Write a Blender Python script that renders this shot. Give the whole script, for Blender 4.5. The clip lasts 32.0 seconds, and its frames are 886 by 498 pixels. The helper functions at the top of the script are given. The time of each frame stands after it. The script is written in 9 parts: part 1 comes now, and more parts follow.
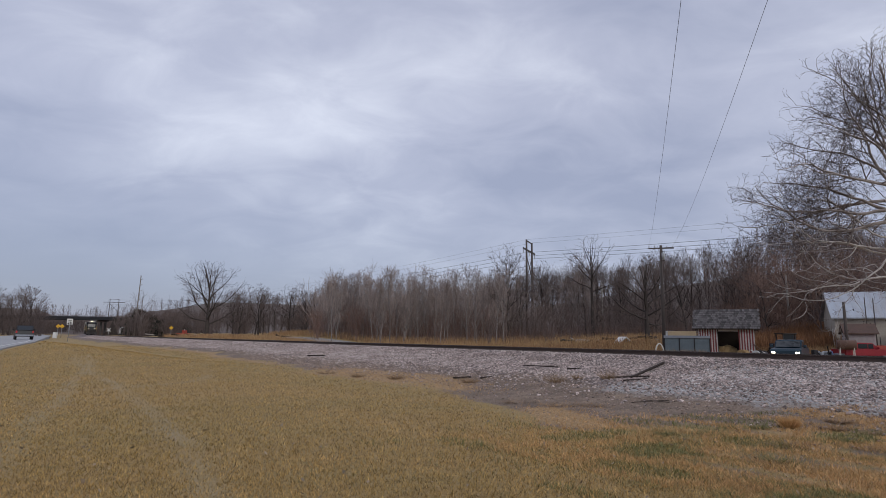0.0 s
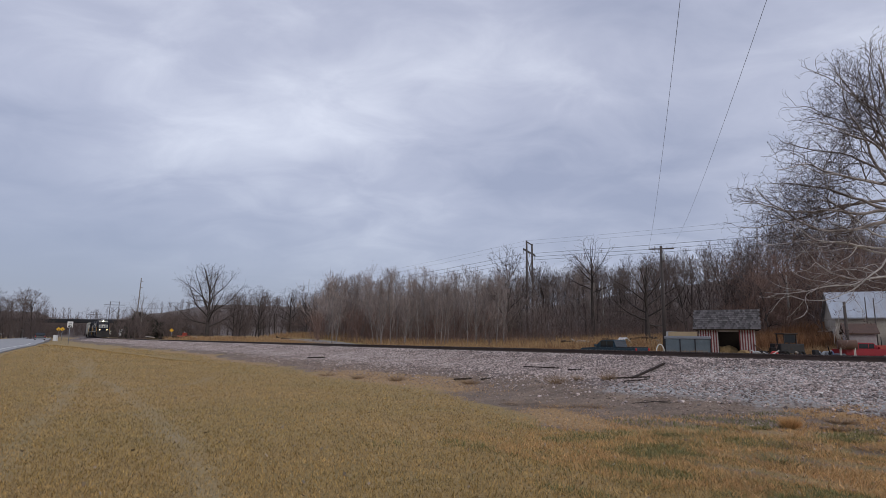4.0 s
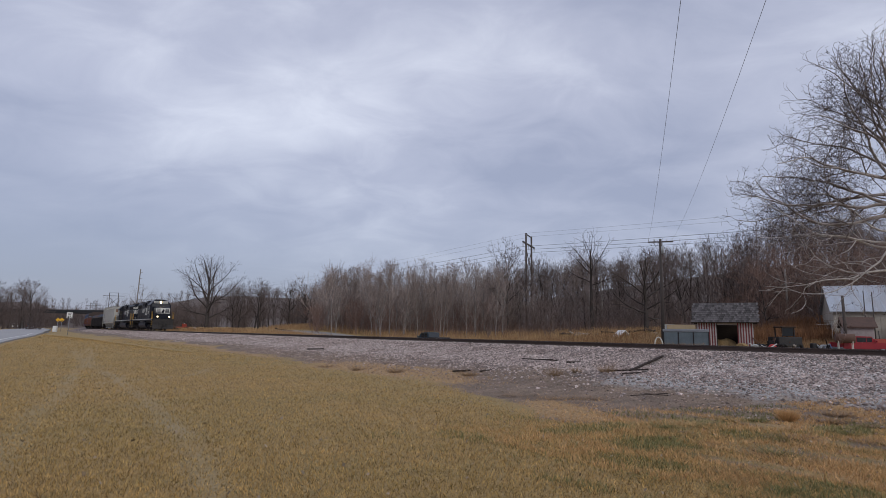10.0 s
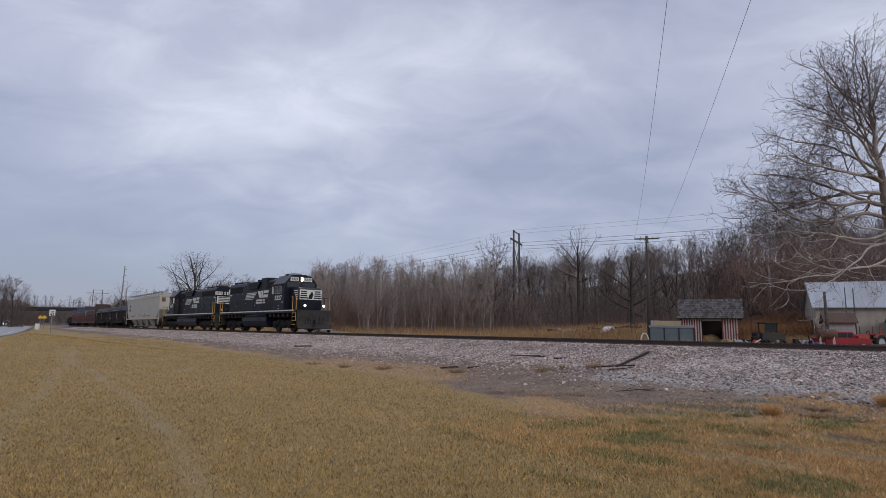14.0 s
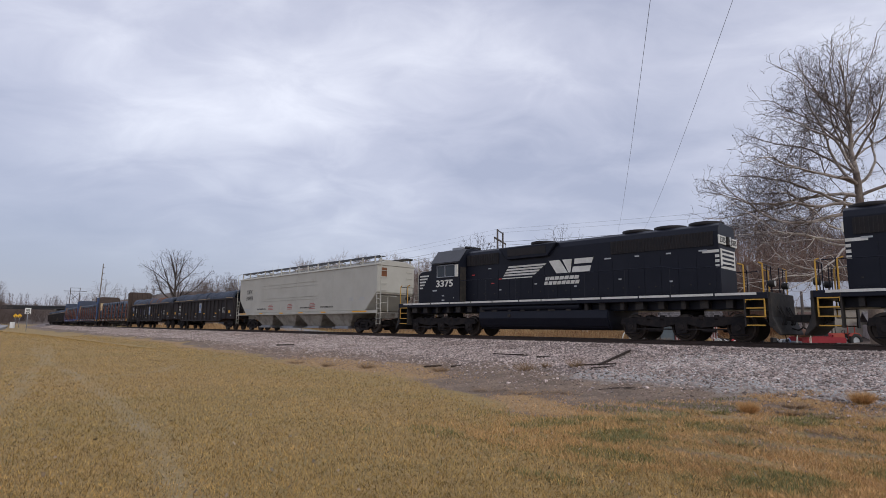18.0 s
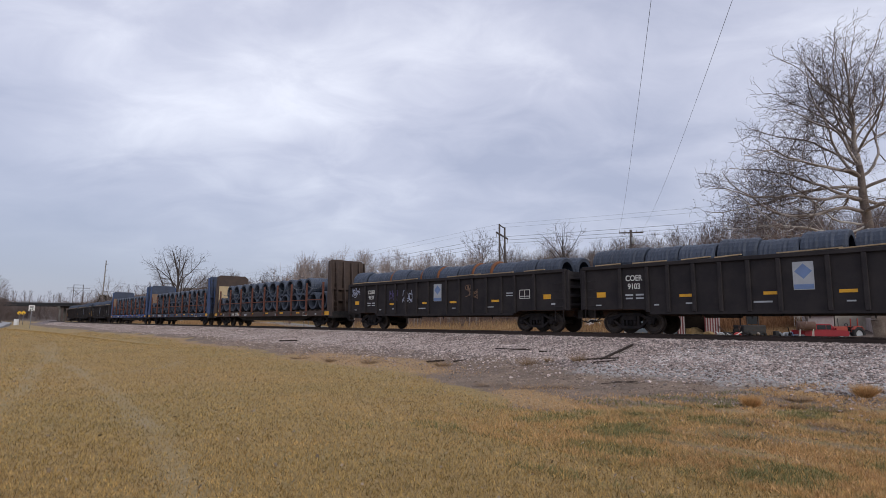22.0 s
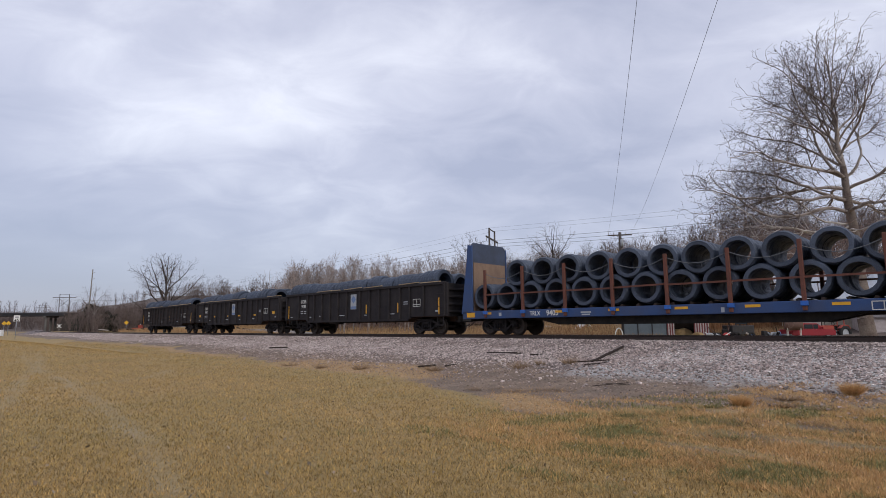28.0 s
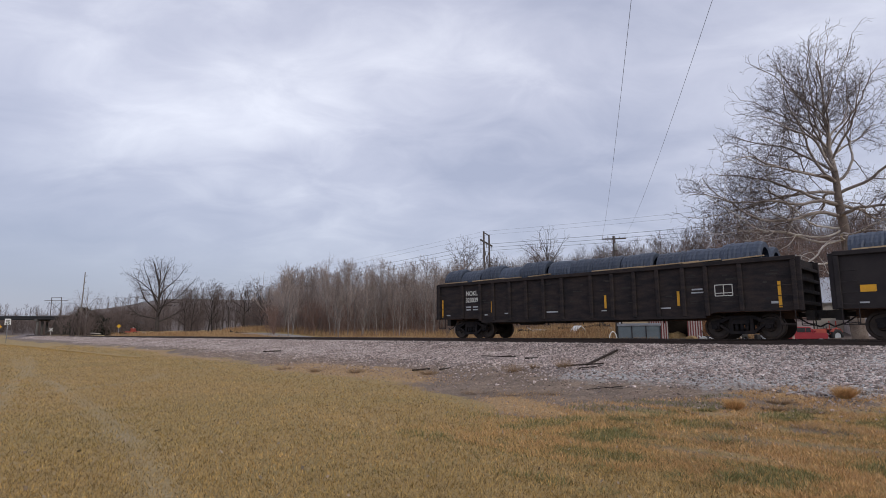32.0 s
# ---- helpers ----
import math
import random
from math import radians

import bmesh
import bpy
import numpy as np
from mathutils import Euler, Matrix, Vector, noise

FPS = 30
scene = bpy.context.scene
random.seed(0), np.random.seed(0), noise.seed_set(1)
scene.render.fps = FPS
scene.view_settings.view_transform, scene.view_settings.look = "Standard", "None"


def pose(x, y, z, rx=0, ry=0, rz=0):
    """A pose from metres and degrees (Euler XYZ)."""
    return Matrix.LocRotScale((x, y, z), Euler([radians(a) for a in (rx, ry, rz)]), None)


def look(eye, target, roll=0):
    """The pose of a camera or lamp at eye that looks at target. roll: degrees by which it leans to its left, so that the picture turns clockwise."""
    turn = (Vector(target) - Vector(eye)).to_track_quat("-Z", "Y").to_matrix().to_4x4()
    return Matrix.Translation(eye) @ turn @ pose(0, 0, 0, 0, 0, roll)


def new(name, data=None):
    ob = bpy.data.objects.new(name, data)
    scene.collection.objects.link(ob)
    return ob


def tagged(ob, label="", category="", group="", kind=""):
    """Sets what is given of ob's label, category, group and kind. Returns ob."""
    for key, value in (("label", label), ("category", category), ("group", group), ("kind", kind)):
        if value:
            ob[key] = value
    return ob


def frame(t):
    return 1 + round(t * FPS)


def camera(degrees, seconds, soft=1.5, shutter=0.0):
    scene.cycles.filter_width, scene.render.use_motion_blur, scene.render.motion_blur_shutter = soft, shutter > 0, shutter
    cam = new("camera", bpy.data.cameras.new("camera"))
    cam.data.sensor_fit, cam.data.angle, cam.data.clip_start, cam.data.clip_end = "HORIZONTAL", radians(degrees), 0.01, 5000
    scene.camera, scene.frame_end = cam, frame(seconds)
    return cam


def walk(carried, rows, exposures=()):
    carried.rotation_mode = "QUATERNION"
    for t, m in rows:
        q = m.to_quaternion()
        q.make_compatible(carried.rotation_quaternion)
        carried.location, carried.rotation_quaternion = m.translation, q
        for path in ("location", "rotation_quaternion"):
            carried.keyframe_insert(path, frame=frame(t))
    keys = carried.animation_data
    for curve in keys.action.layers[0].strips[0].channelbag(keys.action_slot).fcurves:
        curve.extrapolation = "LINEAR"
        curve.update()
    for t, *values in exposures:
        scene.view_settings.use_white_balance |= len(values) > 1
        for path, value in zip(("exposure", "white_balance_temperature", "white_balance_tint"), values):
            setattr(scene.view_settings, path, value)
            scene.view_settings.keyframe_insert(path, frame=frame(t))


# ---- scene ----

# ---- the camera: hand-held in one spot, turning slightly as the train comes past ----
EYE = 1.55
RAIL = EYE - 0.40          # top of the rails
SPEED = 13.083             # the train, metres a second
cam = camera(75.86, 32.0, soft=0.8)
# seconds, turn to the right, tilt up, lean, in degrees
CAMERA_TURNS = [
    (0, 0, 8.927, 0.782), (0.5, 0.071, 8.87, 0.813), (1, 0.071, 8.902, 0.754), (1.5, 0.145, 8.917, 0.623),
    (2, 0.139, 8.882, 0.553), (2.5, 0.083, 8.924, 0.586), (3, 0.06, 9.02, 0.593), (3.5, 0.005, 9.056, 0.605),
    (5.5, -0.034, 9.085, 0.483), (6, -0.023, 8.977, 0.52), (6.5, -0.023, 8.882, 0.55), (7, -0.034, 8.748, 0.598),
    (7.5, -0.046, 8.633, 0.667), (8, -0.059, 8.597, 0.713), (8.5, -0.057, 8.501, 0.743), (9, -0.038, 8.418, 0.787),
    (9.5, -0.026, 8.374, 0.797), (10, 0.058, 8.288, 0.777), (10.5, 0.187, 8.329, 0.833), (11, 0.326, 8.252, 0.827),
    (11.5, 0.423, 8.125, 0.857), (12, 0.534, 8.034, 0.833), (12.5, 0.63, 7.91, 0.778), (13, 0.828, 7.937, 0.742),
    (13.5, 1.117, 7.96, 0.639), (14, 1.293, 7.974, 0.622), (14.5, 1.386, 7.938, 0.65), (16.5, 2.15, 7.888, 0.846),
    (17, 2.403, 7.891, 0.838), (17.5, 2.751, 7.918, 0.781), (18, 2.931, 7.871, 0.642), (18.5, 3.1, 7.794, 0.518),
    (19, 3.116, 7.701, 0.525), (19.5, 3.092, 7.59, 0.462), (20, 2.982, 7.412, 0.453), (20.5, 2.855, 7.325, 0.481),
    (21, 2.75, 7.345, 0.423), (21.5, 2.71, 7.333, 0.401), (22, 2.734, 7.38, 0.371), (22.5, 2.854, 7.352, 0.305),
    (23, 2.886, 7.382, 0.174), (23.5, 3.014, 7.424, 0.099), (24, 3.087, 7.465, 0.053), (24.5, 3.142, 7.537, 0.062),
    (25, 3.267, 7.592, 0.049), (25.5, 3.245, 7.636, -0.043), (27.5, 3.674, 7.843, -0.411), (28, 3.742, 7.829, -0.436),
    (28.5, 3.76, 7.867, -0.467), (29, 3.772, 7.969, -0.46), (29.5, 3.861, 7.978, -0.478), (30, 3.906, 8.005, -0.436),
    (30.5, 3.974, 8.002, -0.434), (31, 4.036, 8.003, -0.44), (31.5, 4.079, 8.018, -0.511), (32, 4.297, 8.173, -0.439),
]
walk(cam, [(t, pose(0, 0, EYE, 90 + tilt, 0, -turn) @ pose(0, 0, 0, 0, 0, lean)) for t, turn, tilt, lean in CAMERA_TURNS],
     exposures=[(0.0, -0.10, 6500, 10), (13.5, -0.10, 6500, 10), (17.0, 0.14, 6720, 10), (18.0, 0.15, 6720, 10), (19.0, 0.0, 6700, 10), (20.0, 0.14, 6720, 10), (25.0, 0.20, 6720, 10), (29.0, 0.22, 6720, 10), (32.0, 0.14, 6720, 10)])

# ---- overcast winter sky ----
SUN_ELEVATION, SUN_TURN = radians(32), radians(150)
world = bpy.data.worlds.new("overcast")
scene.world = world
world.use_nodes = True
wn, wl = world.node_tree.nodes, world.node_tree.links
wn.clear()


def wnode(kind, **values):
    node = wn.new(kind)
    for key, value in values.items():
        node.inputs[key].default_value = value
    return node


sky = wn.new("ShaderNodeTexSky")
sky.sky_type, sky.sun_disc, sky.sun_elevation, sky.sun_rotation = "NISHITA", False, SUN_ELEVATION, SUN_TURN
sky_part = wnode("ShaderNodeBackground", Strength=0.018)
wl.new(sky.outputs[0], sky_part.inputs["Color"])
coords = wn.new("ShaderNodeTexCoord")
# a cloud sheet: directions spread onto a flat layer overhead
parts_xyz = wn.new("ShaderNodeSeparateXYZ")
wl.new(coords.outputs["Generated"], parts_xyz.inputs[0])
lift = wn.new("ShaderNodeMath")
lift.operation = "ADD"
lift.inputs[1].default_value = 0.30
high = wn.new("ShaderNodeMath")
high.operation = "MAXIMUM"
high.inputs[1].default_value = 0.0
wl.new(parts_xyz.outputs[2], high.inputs[0])
wl.new(high.outputs[0], lift.inputs[0])
flat = wn.new("ShaderNodeVectorMath")
flat.operation = "DIVIDE"
spread = wn.new("ShaderNodeCombineXYZ")
for i in range(3):
    wl.new(lift.outputs[0], spread.inputs[i])
wl.new(coords.outputs["Generated"], flat.inputs[0])
wl.new(spread.outputs[0], flat.inputs[1])
stretch = wn.new("ShaderNodeMapping")
stretch.inputs["Scale"].default_value = (0.85, 1.15, 0.0)
stretch.inputs["Location"].default_value = (1.55, 0.9, 0.0)
wl.new(flat.outputs[0], stretch.inputs["Vector"])
cloud = wnode("ShaderNodeTexNoise", Scale=1.25, Detail=3.0, Roughness=0.45, Distortion=0.2)
billow = wnode("ShaderNodeTexNoise", Scale=4.2, Detail=6.0, Roughness=0.56, Distortion=0.5)
layers = wn.new("ShaderNodeMix")
layers.inputs[0].default_value = 0.36
for source, socket in ((cloud, 2), (billow, 3)):
    wl.new(stretch.outputs[0], source.inputs["Vector"])
    wl.new(source.outputs["Fac"], layers.inputs[socket])
shade = wn.new("ShaderNodeValToRGB")
shade.color_ramp.elements[0].position, shade.color_ramp.elements[0].color = 0.34, (0.37, 0.405, 0.545, 1)
shade.color_ramp.elements[1].position, shade.color_ramp.elements[1].color = 0.66, (0.75, 0.785, 0.91, 1)
mid = shade.color_ramp.elements.new(0.5)
mid.color = (0.52, 0.55, 0.69, 1)
wl.new(layers.outputs[0], shade.inputs[0])
# thicker, duller air towards the horizon
low = wn.new("ShaderNodeMapRange")
low.inputs["From Min"].default_value, low.inputs["From Max"].default_value = 0.0, 0.34
low.inputs["To Min"].default_value, low.inputs["To Max"].default_value = 0.85, 0.0
wl.new(parts_xyz.outputs[2], low.inputs["Value"])
side = wn.new("ShaderNodeMapRange")
side.inputs["From Min"].default_value, side.inputs["From Max"].default_value = -0.55, 0.25
side.inputs["To Min"].default_value, side.inputs["To Max"].default_value = 1.5, 0.72
wl.new(parts_xyz.outputs[0], side.inputs["Value"])
dull = wn.new("ShaderNodeMath")
dull.operation = "MULTIPLY"
dull.use_clamp = True
wl.new(low.outputs[0], dull.inputs[0])
wl.new(side.outputs[0], dull.inputs[1])
haze = wn.new("ShaderNodeMix")
haze.data_type = "RGBA"
haze.inputs[7].default_value = (0.285, 0.315, 0.445, 1)
wl.new(dull.outputs[0], haze.inputs[0])
wl.new(shade.outputs[0], haze.inputs[6])
cloud_part = wnode("ShaderNodeBackground", Strength=0.94)
wl.new(haze.outputs[2], cloud_part.inputs["Color"])
both = wn.new("ShaderNodeAddShader")
wl.new(sky_part.outputs[0], both.inputs[0])
wl.new(cloud_part.outputs[0], both.inputs[1])
wout = wn.new("ShaderNodeOutputWorld")
wl.new(both.outputs[0], wout.inputs[0])

sun_data = bpy.data.lights.new("sun", "SUN")
sun_data.energy, sun_data.angle, sun_data.color = 0.9, radians(25), (1.0, 0.95, 0.88)
sun = new("sun", sun_data)
sun.matrix_world = look((0, 0, 0), (-math.sin(SUN_TURN) * math.cos(SUN_ELEVATION), -math.cos(SUN_TURN) * math.cos(SUN_ELEVATION), -math.sin(SUN_ELEVATION)))


# ---- materials ----
def material(name, colour, rough=0.8, metal=0.0, other=None, scale=3.0, mix=0.5, grain=40.0, bump=0.15, spread=0.25, random_tint=0.0,
             stretch=(1, 1, 1), island=False, bump_distance=0.01):
    """A surface with large stains (to the colour `other`), fine grain and relief; sizes per metre."""
    m = bpy.data.materials.new(name)
    m.use_nodes = True
    nt = m.node_tree
    n, l = nt.nodes, nt.links
    shader = n["Principled BSDF"]
    tc = n.new("ShaderNodeTexCoord")
    mp = n.new("ShaderNodeMapping")
    mp.inputs["Scale"].default_value = stretch
    l.new(tc.outputs["Object"], mp.inputs["Vector"])
    big = n.new("ShaderNodeTexNoise")
    big.inputs["Scale"].default_value, big.inputs["Detail"].default_value, big.inputs["Roughness"].default_value = scale, 4.0, 0.6
    fine = n.new("ShaderNodeTexNoise")
    fine.inputs["Scale"].default_value, fine.inputs["Detail"].default_value = grain, 3.0
    for q in (big, fine):
        l.new(mp.outputs[0], q.inputs["Vector"])
    ramp = n.new("ShaderNodeMapRange")
    ramp.inputs["From Min"].default_value, ramp.inputs["From Max"].default_value = 0.38, 0.66
    l.new(big.outputs["Fac"], ramp.inputs["Value"])
    amount = n.new("ShaderNodeMath")
    amount.operation = "MULTIPLY"
    amount.inputs[1].default_value = mix
    l.new(ramp.outputs[0], amount.inputs[0])
    blend = n.new("ShaderNodeMix")
    blend.data_type = "RGBA"
    blend.inputs[6].default_value = (*colour, 1)
    blend.inputs[7].default_value = (*(other or [c * 0.6 for c in colour]), 1)
    l.new(amount.outputs[0], blend.inputs[0])
    tone = n.new("ShaderNodeHueSaturation")
    value = n.new("ShaderNodeMapRange")
    value.inputs["From Min"].default_value, value.inputs["From Max"].default_value = 0.25, 0.75
    value.inputs["To Min"].default_value, value.inputs["To Max"].default_value = 1 - spread, 1 + spread
    l.new(fine.outputs["Fac"], value.inputs["Value"])
    last = value.outputs[0]
    if random_tint:
        if island:
            source = n.new("ShaderNodeNewGeometry").outputs["Random Per Island"]
        else:
            source = n.new("ShaderNodeObjectInfo").outputs["Random"]
        vary = n.new("ShaderNodeMapRange")
        vary.inputs["To Min"].default_value, vary.inputs["To Max"].default_value = 1 - random_tint, 1 + random_tint
        l.new(source, vary.inputs["Value"])
        times = n.new("ShaderNodeMath")
        times.operation = "MULTIPLY"
        l.new(last, times.inputs[0])
        l.new(vary.outputs[0], times.inputs[1])
        last = times.outputs[0]
    l.new(last, tone.inputs["Value"])
    l.new(blend.outputs[2], tone.inputs["Color"])
    l.new(tone.outputs[0], shader.inputs["Base Color"])
    shader.inputs["Roughness"].default_value = rough
    shader.inputs["Metallic"].default_value = metal
    if bump:
        b = n.new("ShaderNodeBump")
        b.inputs["Strength"].default_value, b.inputs["Distance"].default_value = bump, bump_distance
        l.new(fine.outputs["Fac"], b.inputs["Height"])
        l.new(b.outputs[0], shader.inputs["Normal"])
    return m


def glow(name, colour, strength):
    m = bpy.data.materials.new(name)
    m.use_nodes = True
    s = m.node_tree.nodes["Principled BSDF"]
    s.inputs["Base Color"].default_value = (0.8, 0.8, 0.8, 1)
    s.inputs["Emission Color"].default_value = (*colour, 1)
    s.inputs["Emission Strength"].default_value = strength
    return m


def glass(name, colour=(0.02, 0.025, 0.03), rough=0.05):
    m = bpy.data.materials.new(name)
    m.use_nodes = True
    s = m.node_tree.nodes["Principled BSDF"]
    s.inputs["Base Color"].default_value = (*colour, 1)
    s.inputs["Roughness"].default_value = rough
    s.inputs["Specular IOR Level"].default_value = 0.6
    return m


M = {
    "loco_black": material("loco_black", (0.0085, 0.0105, 0.019), 0.42, 0, (0.014, 0.016, 0.025), 1.2, 0.5, 60, 0.05, 0.2),
    "under_black": material("under_black", (0.016, 0.015, 0.015), 0.75, 0, (0.05, 0.04, 0.032), 4, 0.6, 60, 0.2, 0.3),
    "truck_iron": material("truck_iron", (0.016, 0.015, 0.017), 0.75, 0.0, (0.042, 0.034, 0.030), 5, 0.65, 70, 0.25, 0.3),
    "wheel_steel": material("wheel_steel", (0.05, 0.042, 0.038), 0.55, 0.5, (0.10, 0.07, 0.05), 6, 0.5, 60, 0.1, 0.2),
    "grille": material("grille", (0.012, 0.011, 0.013), 0.8, 0, (0.024, 0.018, 0.018), 3, 0.5, 80, 0.3, 0.3),
    "cab_grey": material("cab_grey", (0.055, 0.058, 0.068), 0.5, 0, (0.04, 0.042, 0.05), 2, 0.5, 60, 0.05, 0.15),
    "white_paint": material("white_paint", (0.68, 0.68, 0.64), 0.55, 0, (0.45, 0.43, 0.38), 3, 0.5, 60, 0.03, 0.12),
    "yellow_paint": material("yellow_paint", (0.58, 0.33, 0.05), 0.5, 0, (0.45, 0.26, 0.05), 6, 0.5, 60, 0.03, 0.15),
    "reflector": material("reflector", (0.80, 0.40, 0.02), 0.45, 0, (0.5, 0.24, 0.03), 6, 0.4, 60, 0.02, 0.1),
    "red_paint": material("red_paint", (0.55, 0.05, 0.05), 0.5, 0, None, 6, 0.4, 60, 0.02, 0.1),
    "glass_dark": glass("glass_dark"),
    "glass_pale": glass("glass_pale", (0.10, 0.12, 0.14)),
    "headlight": glow("headlight", (1.0, 0.72, 0.36), 90.0),
    "ditch_light": glow("ditch_light", (1.0, 0.75, 0.40), 9.0),
    "car_light": glow("car_light", (1.0, 0.88, 0.62), 5.0),
    "lens": material("lens", (0.6, 0.6, 0.58), 0.2, 0, None, 5, 0.2, 50, 0, 0.05),
    "tail_light": material("tail_light", (0.45, 0.02, 0.02), 0.3, 0, None, 5, 0.2, 50, 0, 0.05),
    "hopper_grey": material("hopper_grey", (0.46, 0.45, 0.40), 0.6, 0, (0.40, 0.385, 0.34), 0.8, 0.7, 50, 0.03, 0.06),
    "hopper_dirty": material("hopper_dirty", (0.36, 0.34, 0.29), 0.75, 0, (0.14, 0.12, 0.10), 2.0, 0.7, 50, 0.08, 0.15),
    "galvanised": material("galvanised", (0.30, 0.32, 0.35), 0.5, 0.3, (0.2, 0.2, 0.22), 3, 0.4, 50, 0.05, 0.15),
    "gon_black": material("gon_black", (0.030, 0.027, 0.029), 0.7, 0, (0.052, 0.045, 0.044), 1.6, 0.6, 50, 0.08, 0.2),
    "gon_worn": material("gon_worn", (0.025, 0.023, 0.025), 0.8, 0, (0.055, 0.042, 0.038), 2.6, 0.85, 40, 0.1, 0.3, stretch=(0.6, 1, 2)),
    "gon_inside": material("gon_inside", (0.06, 0.04, 0.03), 0.9, 0, (0.12, 0.06, 0.035), 2, 0.7, 50, 0.2, 0.3),
    "wire_rod": material("wire_rod", (0.050, 0.066, 0.098), 0.55, 0.2, (0.026, 0.034, 0.052), 2.5, 0.6, 45, 0.5, 0.45, random_tint=0.18, stretch=(6, 1, 1)),
    "wire_rod_cross": material("wire_rod_cross", (0.070, 0.088, 0.122), 0.55, 0.25, (0.040, 0.050, 0.072), 2.5, 0.6, 45, 0.5, 0.45, random_tint=0.18, stretch=(1, 6, 1)),
    "rust_orange": material("rust_orange", (0.20, 0.075, 0.03), 0.85, 0, (0.11, 0.05, 0.03), 5, 0.6, 60, 0.2, 0.3),
    "plank": material("plank", (0.42, 0.31, 0.19), 0.8, 0, (0.26, 0.18, 0.11), 3, 0.6, 50, 0.15, 0.25, 0.2, stretch=(0.3, 4, 4)),
    "plywood": material("plywood", (0.52, 0.40, 0.24), 0.75, 0, (0.42, 0.31, 0.18), 2, 0.6, 40, 0.05, 0.12, stretch=(1, 1, 0.4)),
    "old_plywood": material("old_plywood", (0.24, 0.16, 0.11), 0.85, 0, (0.14, 0.09, 0.07), 2, 0.6, 40, 0.1, 0.25, stretch=(1, 1, 0.4)),
    "flat_brown": material("flat_brown", (0.055, 0.038, 0.032), 0.75, 0, (0.085, 0.055, 0.042), 2, 0.6, 50, 0.1, 0.25),
    "flat_blue": material("flat_blue", (0.026, 0.068, 0.19), 0.6, 0, (0.045, 0.065, 0.13), 1.3, 0.75, 50, 0.06, 0.2),
    # faded sill paint; also shade put into the blue cars' bulkhead ribs
    "flat_blue_grey": material("flat_blue_grey", (0.05, 0.068, 0.115), 0.65, 0, (0.035, 0.042, 0.06), 1.5, 0.7, 50, 0.08, 0.2),
    "bright_blue": material("bright_blue", (0.02, 0.13, 0.50), 0.5, 0, (0.04, 0.08, 0.2), 5, 0.4, 50, 0.03, 0.15),
    "stake_rust": material("stake_rust", (0.15, 0.052, 0.034), 0.8, 0, (0.09, 0.04, 0.03), 4, 0.6, 60, 0.15, 0.25),
    "cable": material("cable", (0.16, 0.17, 0.18), 0.5, 0.4, None, 5, 0.3, 50, 0.05, 0.1),
    "decal_grey": material("decal_grey", (0.42, 0.44, 0.46), 0.6, 0, (0.3, 0.32, 0.34), 4, 0.4, 60, 0.02, 0.1),
    "decal_blue": material("decal_blue", (0.16, 0.24, 0.42), 0.6, 0, None, 4, 0.3, 60, 0.02, 0.1),
    "spray_white": material("spray_white", (0.50, 0.54, 0.66), 0.7, 0, (0.25, 0.28, 0.42), 9, 0.6, 60, 0.02, 0.2),
    "spray_purple": material("spray_purple", (0.10, 0.075, 0.22), 0.7, 0, (0.06, 0.05, 0.12), 9, 0.6, 60, 0.02, 0.2),
    "spray_tan": material("spray_tan", (0.24, 0.14, 0.085), 0.7, 0, (0.12, 0.075, 0.05), 9, 0.6, 60, 0.02, 0.2),
    "black_letters": material("black_letters", (0.02, 0.02, 0.022), 0.6, 0, None, 5, 0.2, 50, 0, 0.1),
    "red_letters": material("red_letters", (0.38, 0.10, 0.09), 0.6, 0, None, 5, 0.2, 50, 0, 0.1),
    "rail_steel": material("rail_steel", (0.075, 0.050, 0.040), 0.7, 0.2, (0.045, 0.034, 0.03), 3, 0.6, 60, 0.1, 0.25),
    "rail_top": material("rail_top", (0.30, 0.29, 0.29), 0.3, 0.8, (0.2, 0.18, 0.17), 3, 0.4, 60, 0.03, 0.1),
    "tie_wood": material("tie_wood", (0.075, 0.055, 0.045), 0.9, 0, (0.12, 0.10, 0.085), 3, 0.6, 50, 0.3, 0.3, 0.25),
    "stone": material("stone", (0.44, 0.37, 0.34), 0.9, 0, (0.24, 0.18, 0.158), 0.9, 0.7, 30, 0.2, 0.3, 0.62, island=True),
    "stone_pale": material("stone_pale", (0.54, 0.515, 0.495), 0.9, 0, (0.36, 0.33, 0.31), 0.9, 0.6, 30, 0.2, 0.3, 0.6, island=True),
    "stone_brown": material("stone_brown", (0.33, 0.245, 0.20), 0.9, 0, (0.20, 0.14, 0.11), 0.9, 0.7, 30, 0.2, 0.3, 0.6, island=True),
    "old_wood": material("old_wood", (0.055, 0.043, 0.037), 0.95, 0, (0.03, 0.023, 0.02), 5, 0.6, 40, 0.3, 0.3, 0.2, stretch=(0.4, 4, 4)),
    "asphalt": material("asphalt", (0.36, 0.355, 0.355), 0.9, 0, (0.29, 0.285, 0.285), 0.4, 0.6, 30, 0.1, 0.12),
    "gravel_road": material("gravel_road", (0.30, 0.28, 0.26), 0.95, 0, (0.22, 0.20, 0.175), 0.5, 0.6, 20, 0.2, 0.2),
    "pier_concrete": material("pier_concrete", (0.15, 0.14, 0.13), 0.9, 0, (0.09, 0.085, 0.08), 0.6, 0.6, 20, 0.1, 0.15),
    # limb colour darkened to give the upper crown its dark look against bright sky
    "sycamore_limb": material("sycamore_limb", (0.40, 0.35, 0.315), 0.88, 0, (0.13, 0.10, 0.086), 1.1, 0.85, 12, 0.1, 0.2),
